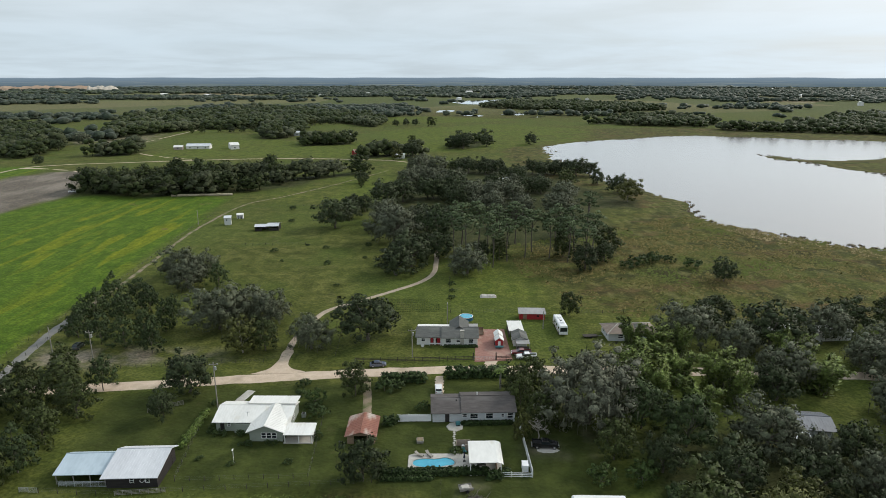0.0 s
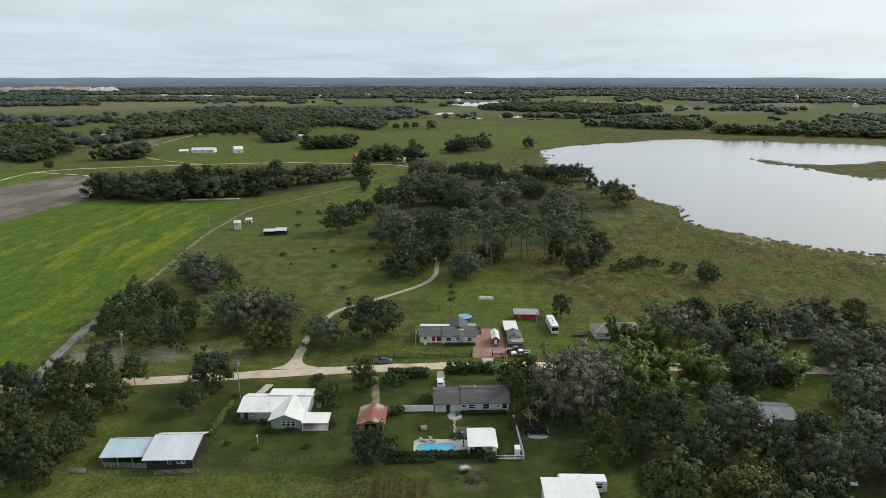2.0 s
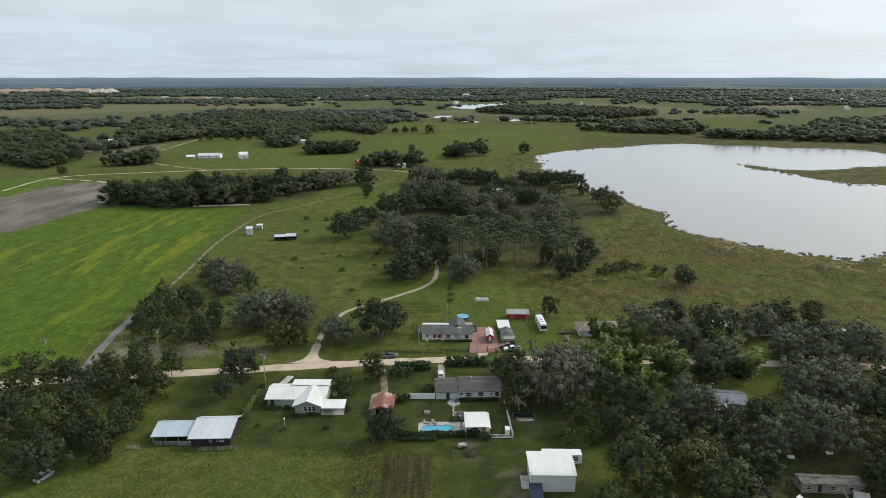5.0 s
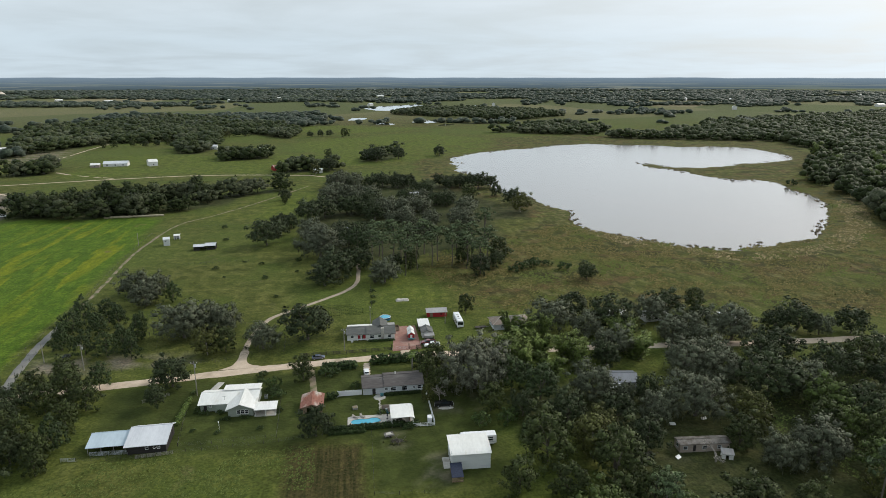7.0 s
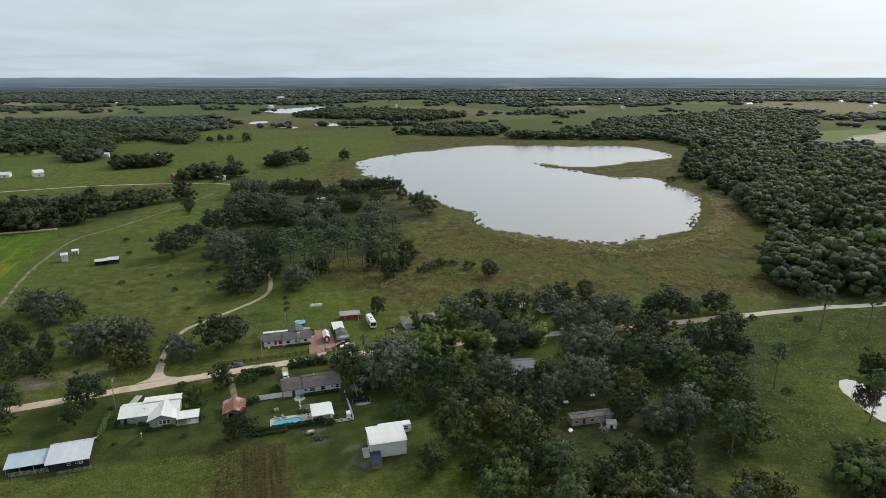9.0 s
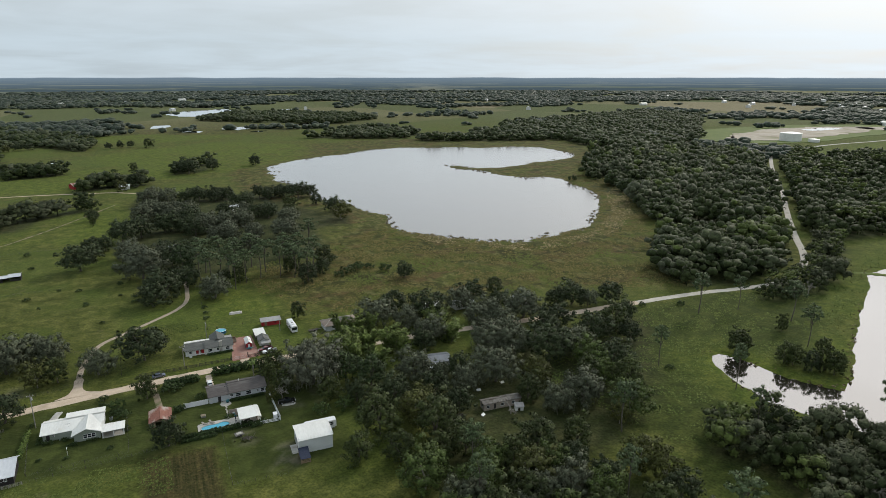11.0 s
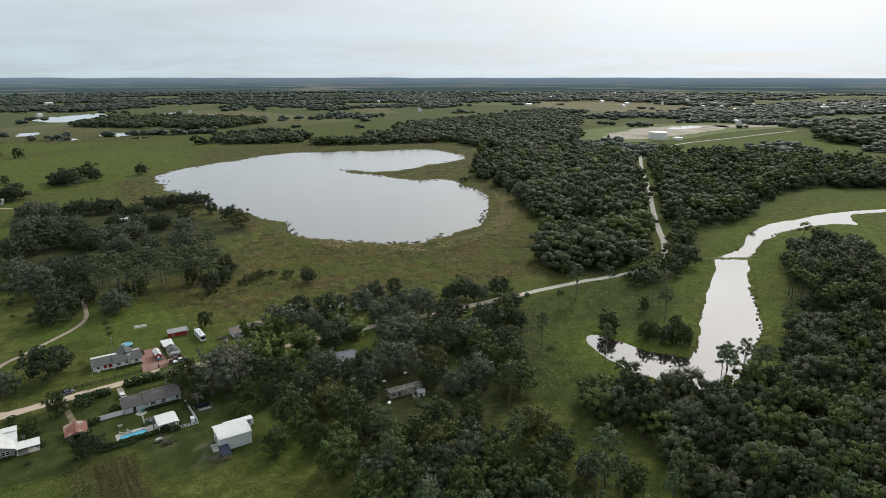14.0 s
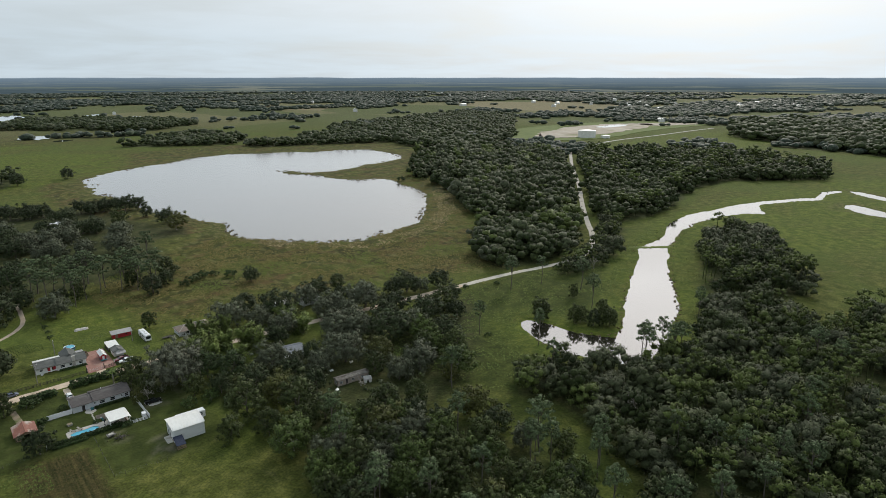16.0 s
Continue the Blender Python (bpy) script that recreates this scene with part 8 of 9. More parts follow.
for _x in (-3.2, -1.3, 1.0, 2.9):
    part("solar_panel", Geo().slab((_x, 2.3, 3.56), (_x + 1.7, 2.3, 3.56), (_x + 1.7, 3.9, 4.23), (_x, 3.9, 4.23), 0.06), SHINGLE_GREEN, tan, "grey solar panel")
part("ridge_cap", Geo().tube(_r[0], _r[1], 0.12).tube(_e[0], _r[0], 0.12).tube(_e[1], _r[1], 0.12).tube(_e[2], _r[1], 0.12).tube(_e[3], _r[0], 0.12), CONCRETE, tan)
trailer = thing("utility_trailer", 45.0, 178.0, 5, "low dark flatbed trailer on the grass", "trailer")
part("bed", Geo().box(-2.2, -0.9, 0.5, 2.2, 0.9, 0.62), DARKWOOD, trailer)
part("drawbar", Geo().tube((2.2, 0, 0.5), (3.6, 0, 0.45), 0.06), GALV, trailer)
for _y in (-1.0, 1.0):
    part("wheel", Geo().wheel(0, _y, 0.35, 0.35, 0.22), RUBBER, trailer)

blue = thing("round_pool", 7.6, 192.6, 0, "round above-ground pool with bright blue water", "pool")
part("wall", Geo().disc(0, 0, 0, 1.15, 2.25, 2.25, 24), LINER, blue, "dark blue pool wall")
part("water", Geo().disc(0, 0, 1.155, 1.17, 2.08, 2.08, 24), POOL_WATER, blue)
_ring = [(math.cos(2 * math.pi * i / 24), math.sin(2 * math.pi * i / 24)) for i in range(25)]
_g = Geo()
for (_c, _s), (_c2, _s2) in zip(_ring, _ring[1:]):
    _g.tube((_c * 2.2, _s * 2.2, 1.2), (_c2 * 2.2, _s2 * 2.2, 1.2), 0.09)
part("rim", _g, VINYL, blue)
rows_x = np.linspace(-18.5, -1.5, 22)
_c = np.array([(x + random.uniform(-0.15, 0.15), y, 0.25) for y in np.linspace(199.5, 211.5, 8) for x in rows_x if not (y > 208 and x > -4)])
tagged(new("crop_rows", soft("crop_rows", clump_tris(np.random.default_rng(3), _c, np.full(len(_c), 0.24), 6, 0.14), LEAF["citrus"])), "planted rows of low green bushes", "crop", kind="stuff")
def mound(w, d, h, seed, nu=41, nv=15):
    """A bank with a furrowed top and raking sides."""
    u, v = np.meshgrid(np.linspace(-1, 1, nu), np.linspace(-1, 1, nv))
    u, v = u.ravel(), v.ravel()
    ridge = np.clip((1 - np.abs(v)) * 2.2, 0, 1) * np.clip((1 - np.abs(u)) * 5, 0, 1)
    z = ridge * h * (0.4 + 1.0 * fbm(u * 5 + 3, v * 1.5 + 9, seed, 4)) - 0.05 * h
    i = (np.arange(nv - 1)[:, None] * nu + np.arange(nu - 1)).ravel()
    return np.stack([u * w, v * d, z], 1), np.stack([i, i + 1, i + nu + 1, i + nu], 1)


burn = thing("ash_heap", 16.4, 214.8, 0, "pale ash and rubble heap in the meadow", "heap")
part("heap", mesh_arrays("heap", *mound(3.0, 1.6, 0.7, 4, 21, 13), STONE), STONE, burn)


# ---- vehicles ----
def wheels(parent, xs, half, r):
    tyre, rim = mesh_of("tyre", Geo().wheel(0, 0, 0, r, 0.24), RUBBER), mesh_of("rim", Geo().wheel(0, 0, 0, r * 0.6, 0.26, 10), CHROME)
    for x in xs:
        for y in (-half, half):
            w = part("wheel", tyre, RUBBER, parent)
            w.location = (x, y, r)
            part("rim", rim, CHROME, w)


def loft(g, rows):
    """Rows of (x, half width, z low, z high), closed at both ends."""
    v, f = [], []
    for x, w, a, b in rows:
        v += [(x, -w, a), (x, w, a), (x, w * 0.96, b), (x, -w * 0.96, b)]
    for i in range(len(rows) - 1):
        for k in range(4):
            f.append((4 * i + k, 4 * i + (k + 1) % 4, 4 * i + 4 + (k + 1) % 4, 4 * i + 4 + k))
    f += [(3, 2, 1, 0), tuple(4 * (len(rows) - 1) + k for k in range(4))]
    return g.add(v, f)


def car(kind, colour, x, y, rot, label, z=0.16):
    c = thing("pickup_truck" if kind == "pickup" else "car", x, y, rot, label, "pickup truck" if kind == "pickup" else "car", z=z)
    paint = PAINT[colour]
    if kind == "pickup":
        part("body", loft(Geo(), [(-2.85, 0.93, 0.5, 0.95), (-2.8, 0.97, 0.42, 1.05), (-1.0, 0.98, 0.42, 1.08), (0.9, 0.98, 0.42, 1.1), (1.3, 0.97, 0.42, 1.12), (2.5, 0.93, 0.45, 1.02), (2.8, 0.85, 0.5, 0.85)]), paint, c)
        part("bed_floor", Geo().box(-2.7, -0.8, 1.06, -0.95, 0.8, 1.09), BLACK, c, "dark cargo bed liner")
        part("bed_side", Geo().box(-2.8, -0.97, 1.05, -0.9, -0.82, 1.35).box(-2.8, 0.82, 1.05, -0.9, 0.97, 1.35).box(-2.85, -0.97, 1.05, -2.72, 0.97, 1.35), paint, c)
        part("cab_glass", loft(Geo(), [(-0.95, 0.86, 1.1, 1.15), (-0.75, 0.8, 1.1, 1.68), (0.55, 0.8, 1.1, 1.7), (1.3, 0.86, 1.1, 1.14)]), GLASS, c)
        part("cab_roof", loft(Geo(), [(-0.8, 0.78, 1.66, 1.7), (-0.7, 0.8, 1.66, 1.77), (0.45, 0.8, 1.66, 1.77), (0.62, 0.78, 1.66, 1.7)]), paint, c)
        part("bumper", Geo().box(2.75, -0.9, 0.42, 2.92, 0.9, 0.62).box(-3.0, -0.9, 0.42, -2.82, 0.9, 0.62), CHROME, c)
        wheels(c, (-1.85, 1.85), 0.9, 0.4)
        lx, lz = 2.8, 0.85
    else:
        tall = 0.22 if kind == "suv" else 0.0
        part("body", loft(Geo(), [(-2.3, 0.78, 0.4, 0.8), (-2.2, 0.88, 0.3, 0.95 + tall), (-1.2, 0.91, 0.26, 0.98 + tall), (0.9, 0.91, 0.26, 0.96 + tall), (1.9, 0.87, 0.3, 0.85 + tall), (2.3, 0.74, 0.38, 0.68 + tall)]), paint, c)
        part("cab_glass", loft(Geo(), [(-2.1 if tall else -1.75, 0.78, 0.95 + tall, 0.99 + tall), (-1.7 if tall else -1.0, 0.72, 0.95 + tall, 1.42 + tall), (0.35, 0.72, 0.95 + tall, 1.42 + tall), (1.15, 0.78, 0.94 + tall, 0.97 + tall)]), GLASS, c)
        part("roof", loft(Geo(), [(-1.85 if tall else -1.05, 0.7, 1.38 + tall, 1.42 + tall), (-1.7 if tall else -0.85, 0.72, 1.38 + tall, 1.47 + tall), (0.2, 0.72, 1.38 + tall, 1.47 + tall), (0.42, 0.7, 1.38 + tall, 1.42 + tall)]), paint, c)
        wheels(c, (-1.4, 1.4), 0.82, 0.33)
        lx, lz = 2.22, 0.62 + tall
    for y_ in (-0.65, 0.65):
        part("headlight", Geo().box(lx - 0.1, y_ - 0.16, lz - 0.1, lx + 0.03, y_ + 0.16, lz + 0.06), VINYL, c)
        part("tail_light", Geo().box(-lx - 0.06, y_ - 0.12, lz, -lx + 0.08, y_ + 0.12, lz + 0.16), SIDING["red"], c)
    return c


car("sedan", "blue_grey", -17.9, 158.0, 6, "blue-grey sedan parked on the road's edge")
car("suv", "white", -1.1, 143.6, 92, "white van parked nose-in beside the house")
car("pickup", "white", 23.6, 162.8, 180, "white pickup truck parked beside the brick drive")
car("pickup", "maroon", 22.4, 165.4, 178, "faded maroon pickup parked behind the white one")
car("pickup", "black", 22.0, 118.9, -3, "black pickup truck parked on worn ground")
car("suv", "green_grey", -107.0, 170.0, 90, "dark vehicle parked beside the asphalt lane")
car("suv", "silver", -94.8, 91.6, 70, "silver-blue car parked at the pasture's corner")
car("pickup", "white", -254, 426, 10, "white farm truck at the ploughed field's edge")
wornpad = tagged(new("ground_worn", mesh_of("ground_worn", Geo().disc(0, 0, -0.2, 0.06, 2.4, 2.2, 9), STONE)), "worn pale patch under the black truck", "ground", kind="structure")
wornpad.matrix_basis = pose(22.4, 117.6, 0.12) @ Matrix.Diagonal((1.1, 0.45, 1, 1))
small = thing("utility_trailer", 4.4, 104.2, 12, "small loaded garden trailer on the grass", "trailer")
part("bed", Geo().box(-1.3, -0.8, 0.45, 1.3, 0.8, 0.55), GREYWOOD, small)
part("side", Geo().box(-1.3, -0.84, 0.55, 1.3, -0.8, 0.95).box(-1.3, 0.8, 0.55, 1.3, 0.84, 0.95), GREYWOOD, small)
part("load", Geo().box(-0.9, -0.6, 0.55, 0.6, 0.5, 1.0), STONE, small)
for _y in (-0.92, 0.92):
    part("wheel", Geo().wheel(0.1, _y, 0.32, 0.32, 0.18), RUBBER, small)
brush = thing("brush_pile", 6.2, 101.2, 0, "heap of cut branches and debris on the grass", "brush pile")
_rng = np.random.default_rng(4)
part("branchwork", mesh_arrays("branchwork", *join([tube(_rng.normal(0, 1.0, 3) * (1, 0.7, 0.2) + (0, 0, 0.3), _rng.normal(0, 1.3, 3) * (1, 0.7, 0.3) + (0, 0, 0.45), 0.07, 0.03, 4, 1) for _ in range(60)]), BARK), BARK, brush)
tagged(part("leaf_litter", soft("leaf_litter", clump_tris(_rng, np.stack([_rng.normal(0, 1.1, 14), _rng.normal(0, 0.7, 14), np.full(14, 0.25)], 1), np.full(14, 0.35), 8, 0.25), LEAF["yellow"]), LEAF["yellow"], brush), kind="stuff")


# ---- white workshop ----
shop = thing("workshop", 24.5, 86.0, -1.5, "tall pale steel workshop with a shallow white roof", "workshop")
block(shop, -5.1, 5.0, 0.2, 8.3, 4.7, SIDING["steel"], west=((1.2, 4.8, 0, 3.6, "o"), (5.6, 6.6, 0, 2.1, "d")), t=0.12)
_g = Geo()
_prof = [(-0.15, 4.55), (0.5, 4.85), (1.6, 5.1), (4.2, 5.35), (8.6, 5.1)]
for (_ya, _za), (_yb, _zb) in zip(_prof, _prof[1:]):
    _g.slab((-5.5, _ya, _za), (5.2, _ya, _za), (5.2, _yb, _zb), (-5.5, _yb, _zb), 0.1)
part("roof", _g, WHITE_METAL, shop)
for _x in (-5.0, 5.05):
    part("gable_panel", Geo().box(_x - 0.1, 0.3, 4.7, _x + 0.02, 8.2, 5.0), SIDING["steel"], shop)
part("stain", Geo().box(2.4, 0.15, 0.6, 4.6, 0.2, 0.9), SIDING["grey"], shop, "row of low wall vents")
part("inner_door", Geo().box(-4.9, 1.4, 0, -4.8, 4.9, 3.5), TRIM, shop, "white roll-up door set back")
part("slab", Geo().box(-7.0, 1.0, -0.1, -5.1, 6.0, 0.1), CONCRETE, shop)
leanto = thing("lean_to", 20.2, 82.2, -1.5, "dark panel-roofed lean-to on a timber frame", "lean-to")
part("roof", Geo().slab((-1.5, -1.2, 1.6), (1.5, -1.2, 1.6), (1.5, 3.4, 2.7), (-1.5, 3.4, 2.7), 0.1), CANVAS, leanto)
posts(leanto, [(-1.3, -1.0), (1.3, -1.0), (-1.3, 3.2), (1.3, 3.2)], 0, 1.65, 0.12, SIDING["timber"])
part("slat_front", Geo().box(-1.4, -1.1, 0.2, 1.4, -1.02, 0.5).box(-1.4, -1.1, 0.7, 1.4, -1.02, 1.0).box(-1.4, -1.1, 1.2, 1.4, -1.02, 1.45), SIDING["timber"], leanto)
camper = thing("travel_trailer", 28.4, 97.4, -1, "long white travel trailer behind the workshop", "travel trailer")
part("body", Geo().prism([(-4.9, 0.7), (4.85, 0.7), (4.9, 0.8), (4.9, 2.9), (4.8, 3.05), (-4.6, 3.1), (-4.9, 2.8)], "y", -1.25, 1.25), VINYL, camper)
part("stripe", Geo().box(-4.6, -1.28, 1.0, 4.7, -1.25, 1.3), SIDING["grey"], camper)
part("rear_window", Geo().box(4.9, -0.9, 1.5, 4.93, 0.9, 1.9).box(4.9, -0.9, 2.15, 4.93, 0.9, 2.5), GLASS, camper)
part("side_window", Geo().box(2.6, -1.28, 1.5, 3.9, -1.24, 2.0).box(2.6, -1.28, 2.2, 3.9, -1.24, 2.55), GLASS, camper)
part("roof_unit", Geo().box(-0.5, -0.5, 3.05, 0.7, 0.5, 3.35), VINYL, camper)
part("skirt", Geo().box(-4.4, -1.2, 0.4, 4.3, 1.2, 0.72), SIDING["grey"], camper)
for _x in (-0.4, 0.6):
    for _y in (-1.15, 1.15):
        part("wheel", Geo().wheel(_x, _y, 0.38, 0.38, 0.22), RUBBER, camper)

# ---- houses among the oaks ----
SLATE_METAL = metal_roof("slate_roofing", (0.10, 0.112, 0.130), (0.19, 0.205, 0.230), (0.12, 0.11, 0.10), (0.5, 0.8))
STAINED_METAL = material("stained_metal", (0.085, 0.078, 0.070), (0.24, 0.225, 0.205), scale=0.6, rough=0.75, metal=0.0, grime=(0.07, 0.058, 0.045), grime_scale=0.5, grime_at=(0.45, 0.62))
cottage = thing("house", 80.6, 121.4, -8, "low house under oaks with a blue-grey metal roof", "house")
block(cottage, -4.6, 4.6, 0.5, 7.6, 2.5, SIDING["grey"], south=((2, 3, 0.9, 2, "w"), (6, 7, 0, 2, "d")), gable=("x", 3.7, 0))
gable_roof(cottage, -5.2, 5.2, -0.2, 8.3, 2.6, 3.9, SLATE_METAL, seams=0.6, label="blue-grey ribbed metal roof")
shed_roof(cottage, -4.8, -1.0, -3.0, 0.0, 2.0, 2.45, GREY_METAL, seams=0.5, label="pale ribbed porch roof")
posts(cottage, [(-4.6, -2.8), (-1.2, -2.8)], 0, 2.05, 0.12, TRIM)
mobile = thing("mobile_home", 88.0, 85.2, -4, "derelict mobile home with a stained metal roof", "mobile home")
block(mobile, -6.9, 6.9, 0, 3.5, 2.5, SIDING["tan"], south=((1.0, 2.0, 0.9, 1.8, "w"), (3.6, 4.4, 0.2, 2.1, "d"), (6.2, 7.4, 0.9, 1.8, "w"), (10.4, 11.4, 0.9, 1.8, "w")), west=((0.9, 2.2, 0.9, 1.9, "w"),), trim=SIDING["steel"])
gable_roof(mobile, -7.2, 7.2, -0.2, 3.7, 2.5, 2.95, STAINED_METAL, seams=0.9, label="stained grey metal roof")
part("skirting", Geo().box(-6.8, 0.05, -0.1, 6.8, 0.1, 0.4), SIDING["timber"], mobile)
outhouse = thing("shed", 92.4, 81.9, -20, "small white collapsed shed beside the mobile home", "shed")
block(outhouse, -1.4, 1.4, -1.0, 1.0, 1.6, SIDING["white"], south=((0.9, 1.7, 0, 1.5, "o"),))
shed_roof(outhouse, -1.6, 1.6, -1.2, 1.2, 1.6, 2.1, OLD_METAL)
for _x, _y, _r in ((79.6, 83.5, 30), (86.1, 99.2, -10), (96.7, 100.9, 5)):
    _s = thing("sheet_panel", _x, _y, _r, "discarded pale sheet panel lying on the ground", "panel", "discarded panels")
    part("sheet", Geo().slab((-0.8, -0.45, 0.1), (0.8, -0.45, 0.15), (0.8, 0.45, 0.6), (-0.8, 0.45, 0.5), 0.06), TRIM, _s)
    part("prop", Geo().box(-0.6, 0.2, 0, -0.5, 0.3, 0.45).box(0.5, 0.2, 0, 0.6, 0.3, 0.5), GREYWOOD, _s)
for _x, _y, _r in ((71.5, 86.0, 0), (70.3, 83.2, 60)):
    _s = thing("brush_pile", _x, _y, _r, "old brush heap at the clearing's edge", "brush pile")
    _rng = np.random.default_rng(int(_x))
    part("branchwork", mesh_arrays("branchwork", *join([tube(_rng.normal(0, 1.1, 3) * (1, 0.7, 0.2) + (0, 0, 0.3), _rng.normal(0, 1.4, 3) * (1, 0.7, 0.3) + (0, 0, 0.45), 0.08, 0.03, 4, 1) for _ in range(50)]), BARK), BARK, _s)
    tagged(part("leaf_litter", soft("leaf_litter", clump_tris(_rng, np.stack([_rng.normal(0, 1.2, 14), _rng.normal(0, 0.8, 14), np.full(14, 0.3)], 1), np.full(14, 0.95), 8, 0.3, squash=0.4), LEAF["oak"]), LEAF["oak"], _s), kind="stuff")


def dead_tree(x, y, h, seed, label):
    rng = np.random.default_rng(seed)
    t = thing("bare_tree", x, y, seed * 50, label, "tree", z=0)
    segs, stack = [], [(np.array([0, 0, -0.2]), np.array([rng.normal(0, 0.12), rng.normal(0, 0.12), 1.0]), h * 0.4, h * 0.03, 0)]
    trunk = None
    while stack:
        p, d, l, r, lev = stack.pop()
        q = p + unit(d) * l
        seg = tube(p, q, r, r * 0.65, 6 if lev == 0 else 4, 2, 0.15 * l / 3, rng)
        if lev == 0:
            trunk = seg
        else:
            segs.append(seg)
        if lev < 4:
            for _ in range(3 if lev else 4):
                stack.append((q, unit(d) * 0.8 + rng.normal(0, 0.55, 3), l * rng.uniform(0.55, 0.75), r * 0.6, lev + 1))
    new("trunk", mesh_arrays("trunk", *trunk, PALEBARK, True)).parent = t
    new("branchwork", mesh_arrays("branchwork", *join(segs), PALEBARK)).parent = t


dead_tree(20.6, 121.2, 6.5, 2, "pale leafless shrub tree beside the fence")
dead_tree(88.4, 80.4, 8.0, 5, "bare leaning tree before the mobile home")
dead_tree(150.0, -2.0, 11.0, 7, "pale bare tree at the wood's edge")
dead_tree(285.0, 118.0, 9.0, 9, "grey dead tree by the slough")
dead_tree(38.0, 137.0, 12.0, 4, "bare pale limbs within the mossy oak")

# ---- horse pasture sheds ----
stable = thing("stable", -91.0, 314.6, 4, "open dark stable with a twin-gabled metal roof", "stable")
gable_roof(stable, -6.2, 0.0, -0.4, 5.4, 2.4, 3.2, GREY_METAL, seams=0.8, label="pale metal roof")
gable_roof(stable, 0.0, 6.2, 0.2, 7.4, 2.5, 3.6, GREY_METAL, off=-0.6, seams=0.8, label="pale metal roof")
part("back_wall", Geo().box(-6.0, 5.0, 0, 0, 5.2, 2.4).box(0, 7.0, 0, 6.0, 7.2, 2.5), SIDING["black"], stable)
part("side_wall", Geo().box(-6.0, 0, 0, -5.85, 5.0, 2.4).box(5.85, 0.6, 0, 6.0, 7.0, 2.5), SIDING["black"], stable)
part("stall_wall", Geo().box(-6.0, 0.2, 0, -2.5, 0.35, 1.3), SIDING["black"], stable)
part("stall_wall", Geo().box(1.0, 0.6, 0, 6.0, 0.75, 1.2), SIDING["black"], stable)
posts(stable, [(-3, 0.2), (0, 0.2), (3, 0.6), (5.8, 0.6)], 0, 2.45, 0.16, DARKWOOD)
tower = thing("shed", -115.4, 328.0, 15, "tall narrow grey feed shed by the track", "shed")
block(tower, -1.7, 1.7, 0, 4.2, 4.0, SIDING["steel"], south=((0.8, 1.6, 2.4, 3.2, "w"),), east=((1.2, 2.4, 2.2, 3.2, "w"),))
shed_roof(tower, -2.0, 2.0, -0.3, 4.5, 4.0, 4.4, GREY_METAL)
hut = thing("shed", -113.6, 343.0, 10, "small white open hut by the track", "shed")
block(hut, -1.7, 1.7, 0, 3.0, 2.5, SIDING["white"], south=((0.5, 1.3, 0, 2.0, "o"), (1.9, 2.8, 0, 2.0, "o")))
shed_roof(hut, -1.9, 1.9, -0.2, 3.2, 2.5, 2.8, WHITE_METAL)
_bale = None
for _i in range(22):
    _m = pose(-179.5 + _i * 1.78, 411.4 + _i * 0.2, 0.75, 0, 0, 7 + (_i % 3))
    if _bale:
        copy_thing(_bale, _m)
        continue
    _bale = new("hay_bale")
    _bale.matrix_basis = _m
    tagged(_bale, "weathered round hay bale in a long row", "hay bale", "row of hay bales")
    _g = Geo().add(*[a.tolist() for a in tube((-0.85, 0, 0), (0.85, 0, 0), 0.8, 0.8, 14, 2)])
    part("roll", _g, HAY, _bale)
    part("end", Geo().add(*[a.tolist() for a in tube((-0.87, 0, 0), (0.87, 0, 0), 0.72, 0.72, 12, 1)]), HAY, _bale)


# ---- far farmsteads, tanks and town ----
def far_house(x, y, w, d, h, rot, wall_, roof_, label, name="farmhouse"):
    f = thing(name, x, y, rot, label, "building")
    n = max(1, int(w / 7)) if name == "farmhouse" else 0
    block(f, -w / 2, w / 2, -d / 2, d / 2, h, wall_, south=tuple((w * (i + 0.4) / n, w * (i + 0.4) / n + 1.4, 0.9, min(2.4, h - 0.3), "w") for i in range(n)), gable=("x", h + d * 0.2, 0))
    gable_roof(f, -w / 2 - 0.5, w / 2 + 0.5, -d / 2 - 0.5, d / 2 + 0.5, h + 0.05, h + d * 0.22, roof_)


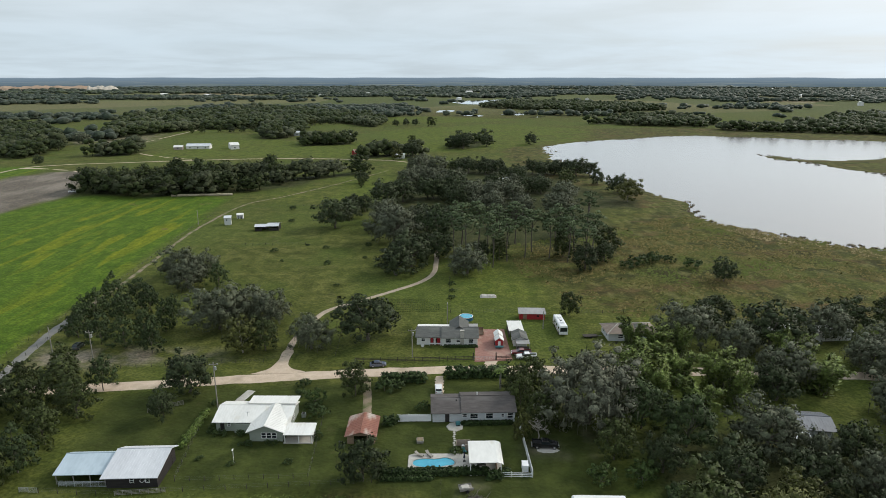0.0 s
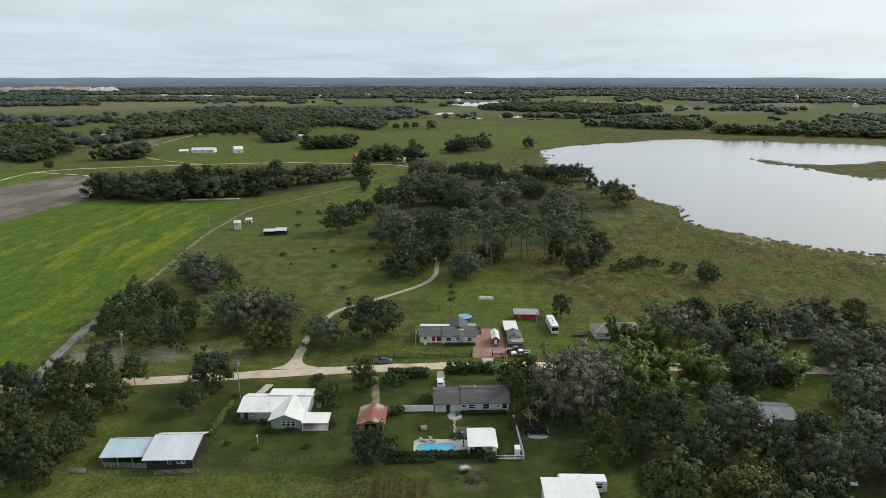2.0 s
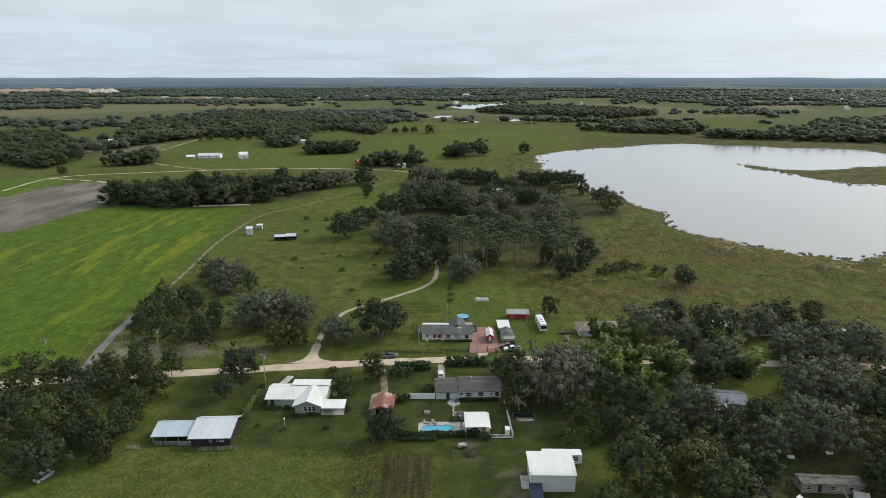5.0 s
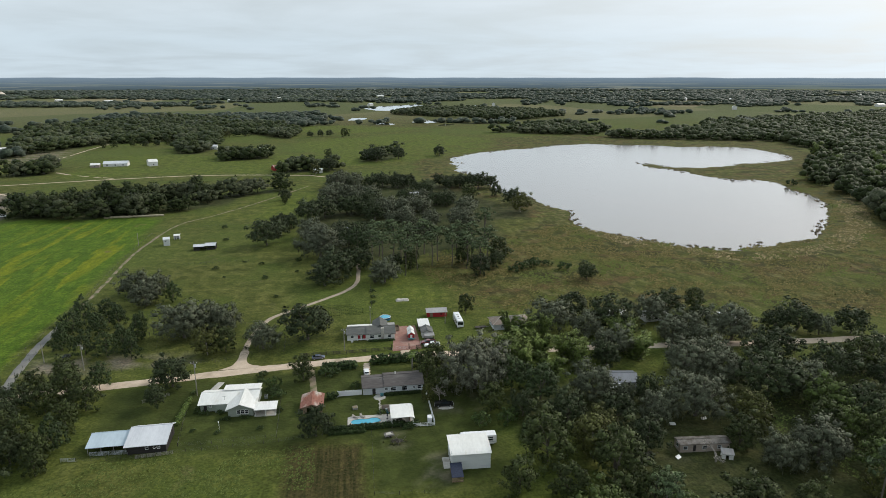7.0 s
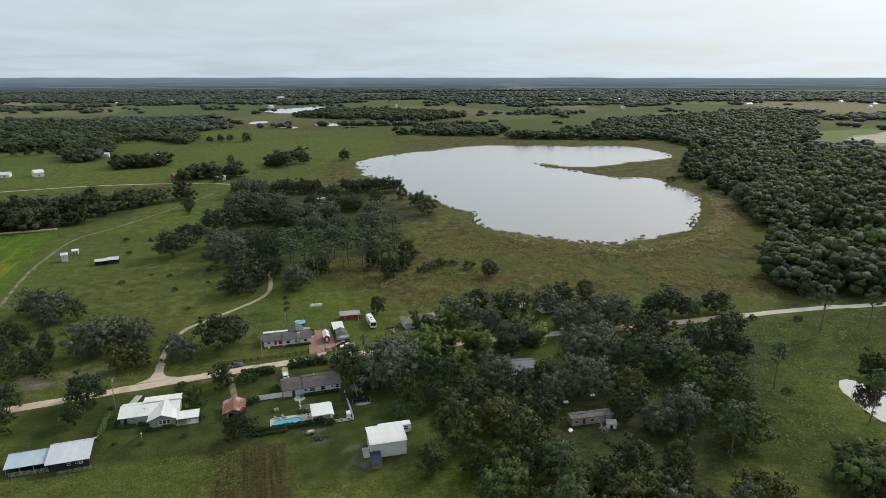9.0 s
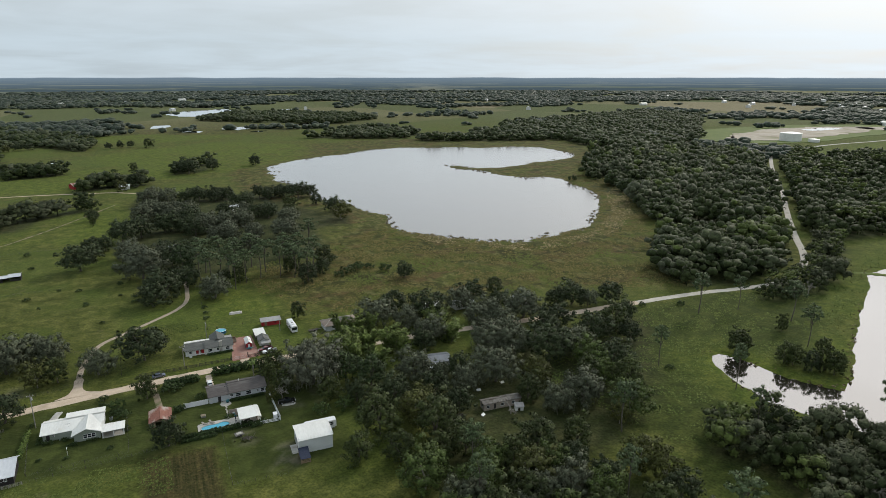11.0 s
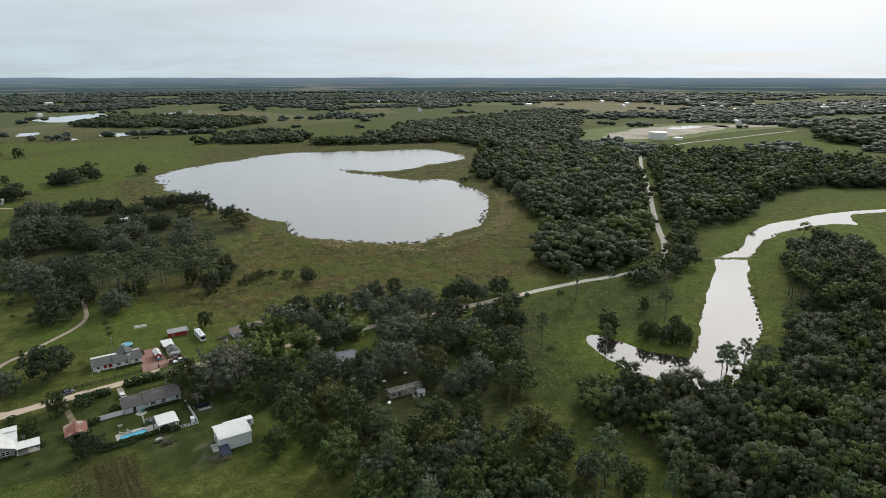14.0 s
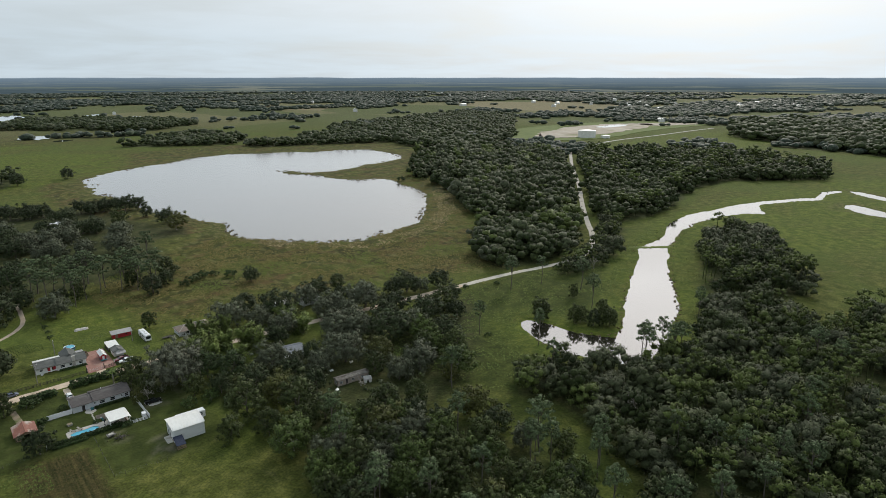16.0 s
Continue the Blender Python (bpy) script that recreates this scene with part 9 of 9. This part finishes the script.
for _a in (
    (-270, 700, 25, 11, 3.2, 4, SIDING["white"], GREY_METAL, "long farmhouse with a pale metal roof in far pasture"), (-231, 698, 9, 12, 4.5, 30, SIDING["white"], WHITE_METAL, "white gabled barn in the far pasture"),
    (-289, 691, 9, 8, 2.8, 10, SIDING["tan"], WHITE_METAL, "small pale outbuilding beside the farmhouse"), (-87, 640, 8, 12, 3.2, 25, SIDING["red"], RUST_METAL, "little red barn at the lane's end"),
    (-42, 616, 9, 8, 3.0, 0, SIDING["white"], WHITE_METAL, "white cottage at the lane's end"), (-197, 862, 9, 9, 4, 0, SIDING["steel"], GREY_METAL, "grey farm shed behind the trees"),
    (-127, 830, 13, 9, 3, 0, SIDING["tan"], GREY_METAL, "low farmhouse behind dark oaks"), (-470, 878, 16, 8, 3, 20, SIDING["white"], WHITE_METAL, "long white stable far across the pasture"),
    (118, 178, 10, 6, 2.6, 5, SIDING["white"], WHITE_METAL, "white-roofed house hidden among the oaks"), (103, 181, 7, 5, 2.6, 5, SIDING["white"], WHITE_METAL, "pale shed hidden among the oaks"), (148, 172, 9, 6, 2.6, 0, SIDING["white"], GREY_METAL, "pale roofed house behind mossy oaks"),
    (44, 462, 9, 7, 3, 30, SIDING["white"], GREY_METAL, "pale house glimpsed among the lake wood"), (-8, 345, 10, 6, 3, 15, SIDING["sage"], GREY_METAL, "grey-green house under the oaks"),
):
    far_house(*_a)
_rng = np.random.default_rng(12)
for _i in range(60):
    _x, _y = ((2400 + _rng.normal(0, 420), 1250 + _rng.normal(0, 330)), (3050 + _rng.normal(0, 500), 2500 + _rng.normal(0, 500)), (900 + _rng.normal(0, 900), 3300 + _rng.normal(0, 500)), (-500 + _rng.normal(0, 700), 3000 + _rng.normal(0, 600)))[_i % 4 if _i % 3 else 0]
    if math.hypot(_x, _y) > 4700 or _y < 500:
        continue
    far_house(_x, _y, _rng.uniform(12, 34), _rng.uniform(9, 16), _rng.uniform(6, 10), _rng.uniform(0, 90), SIDING["white"], (WHITE_METAL, GREY_METAL, WHITE_METAL)[_i % 3], "far pale building of the distant town", "town_building")


def tank(x, y, r, h, label):
    t = thing("storage_tank", x, y, 0, label, "tank")
    part("shell", Geo().disc(0, 0, 0, h, r, r, 40), WHITE_METAL, t)
    part("roof", Geo().disc(0, 0, h, h + r * 0.12, r * 1.01, r * 0.05, 40), WHITE_METAL, t)
    part("stair", Geo().tube((r + 0.1, 0, 0), (0, r + 0.1, h), 0.3), GALV, t)


tank(1001, 676, 17.5, 14, "great white water tank beside the basin")
tank(1021, 646, 9, 5, "low tan tank beside the white one")


# ---- poles and wires ----
def pole(x, y, h, label, arm=True, lamp_=False, lean=0.0):
    p = thing("utility_pole", x, y, 5, label, "utility pole", "utility poles", z=0)
    part("post", mesh_arrays("post", *tube((0, 0, -0.5), (lean, 0, h), 0.16, 0.11, 8, 2), GREYWOOD, True), GREYWOOD, p)
    if arm:
        part("crossarm", Geo().box(lean - 1.0, -0.06, h - 0.7, lean + 1.0, 0.06, h - 0.55), GREYWOOD, p)
        for u in (-0.9, 0.0, 0.9):
            part("insulator", Geo().disc(lean + u, 0, h - 0.55, h - 0.3, 0.07, 0.05, 8), VINYL, p)
        part("transformer", Geo().disc(lean + 0.3, 0.3, h - 2.2, h - 1.3, 0.25, 0.25, 12), GALV, p)
    if lamp_:
        part("lamp", Geo().box(lean - 0.1, -1.2, h - 0.3, lean + 0.1, 0, h - 0.15), GALV, p)
    return (x, y, h)


_ps = [pole(-130, 152, 10, "grey timber utility pole by the road"), pole(-97, 159.6, 10, "grey timber utility pole by the grove"), pole(-54.3, 135.7, 12, "tall timber utility pole beside the bungalow"), pole(-8.7, 163.4, 9, "timber utility pole before the white house")]
pole(1.4, 189, 7.5, "slim timber lamp pole behind the white house", False, True)
pole(31.6, 184.5, 6, "short timber pole near the red shed", False)
pole(-113, 167, 8, "timber pole beside the asphalt lane", False)
pole(-132, 330, 8, "timber pole on the farm track", False)
for (_x0, _y0, _z0), (_x1, _y1, _z1) in zip(_ps, _ps[1:]):
    _w = thing("overhead_wire", 0, 0, 0, "thin sagging overhead wires between poles", "wire", z=0)
    for _o in (-0.8, 0.0, 0.8):
        _pts = [(_x0 + (_x1 - _x0) * u, _y0 + (_y1 - _y0) * u + _o, _z0 + (_z1 - _z0) * u - 0.4 - 4 * 1.1 * u * (1 - u)) for u in (0, 0.2, 0.4, 0.6, 0.8, 1)]
        _g = Geo()
        for _p, _q in zip(_pts, _pts[1:]):
            _g.tube(_p, _q, 0.018, 3)
        part("strand", _g, BLACK, _w)


# ---- quarry heaps on the far plain ----
QUARRY = material("quarry_spoil", (0.26, 0.175, 0.12), (0.40, 0.30, 0.22), scale=0.02, rough=0.95, grime=(0.16, 0.14, 0.09), grime_scale=0.03)
SPOIL = material("white_spoil", (0.38, 0.34, 0.28), (0.54, 0.49, 0.42), scale=0.02, rough=0.95)


def spoil_heap(x, y, w, d, h, mat, label, seed):
    q = thing("spoil_heap", x, y, 31, label, "heap", "quarry heaps", z=0)
    part("heap", mesh_arrays("heap", *mound(w, d, h, seed), mat, True), mat, q)


spoil_heap(-2270, 3720, 260, 110, 26, QUARRY, "long tan quarry spoil heap far off", 3)
spoil_heap(-2560, 3560, 200, 100, 22, QUARRY, "broad tan quarry bank far off", 5)
spoil_heap(-1850, 3520, 85, 90, 27, SPOIL, "pale sand heap at the far quarry", 8)
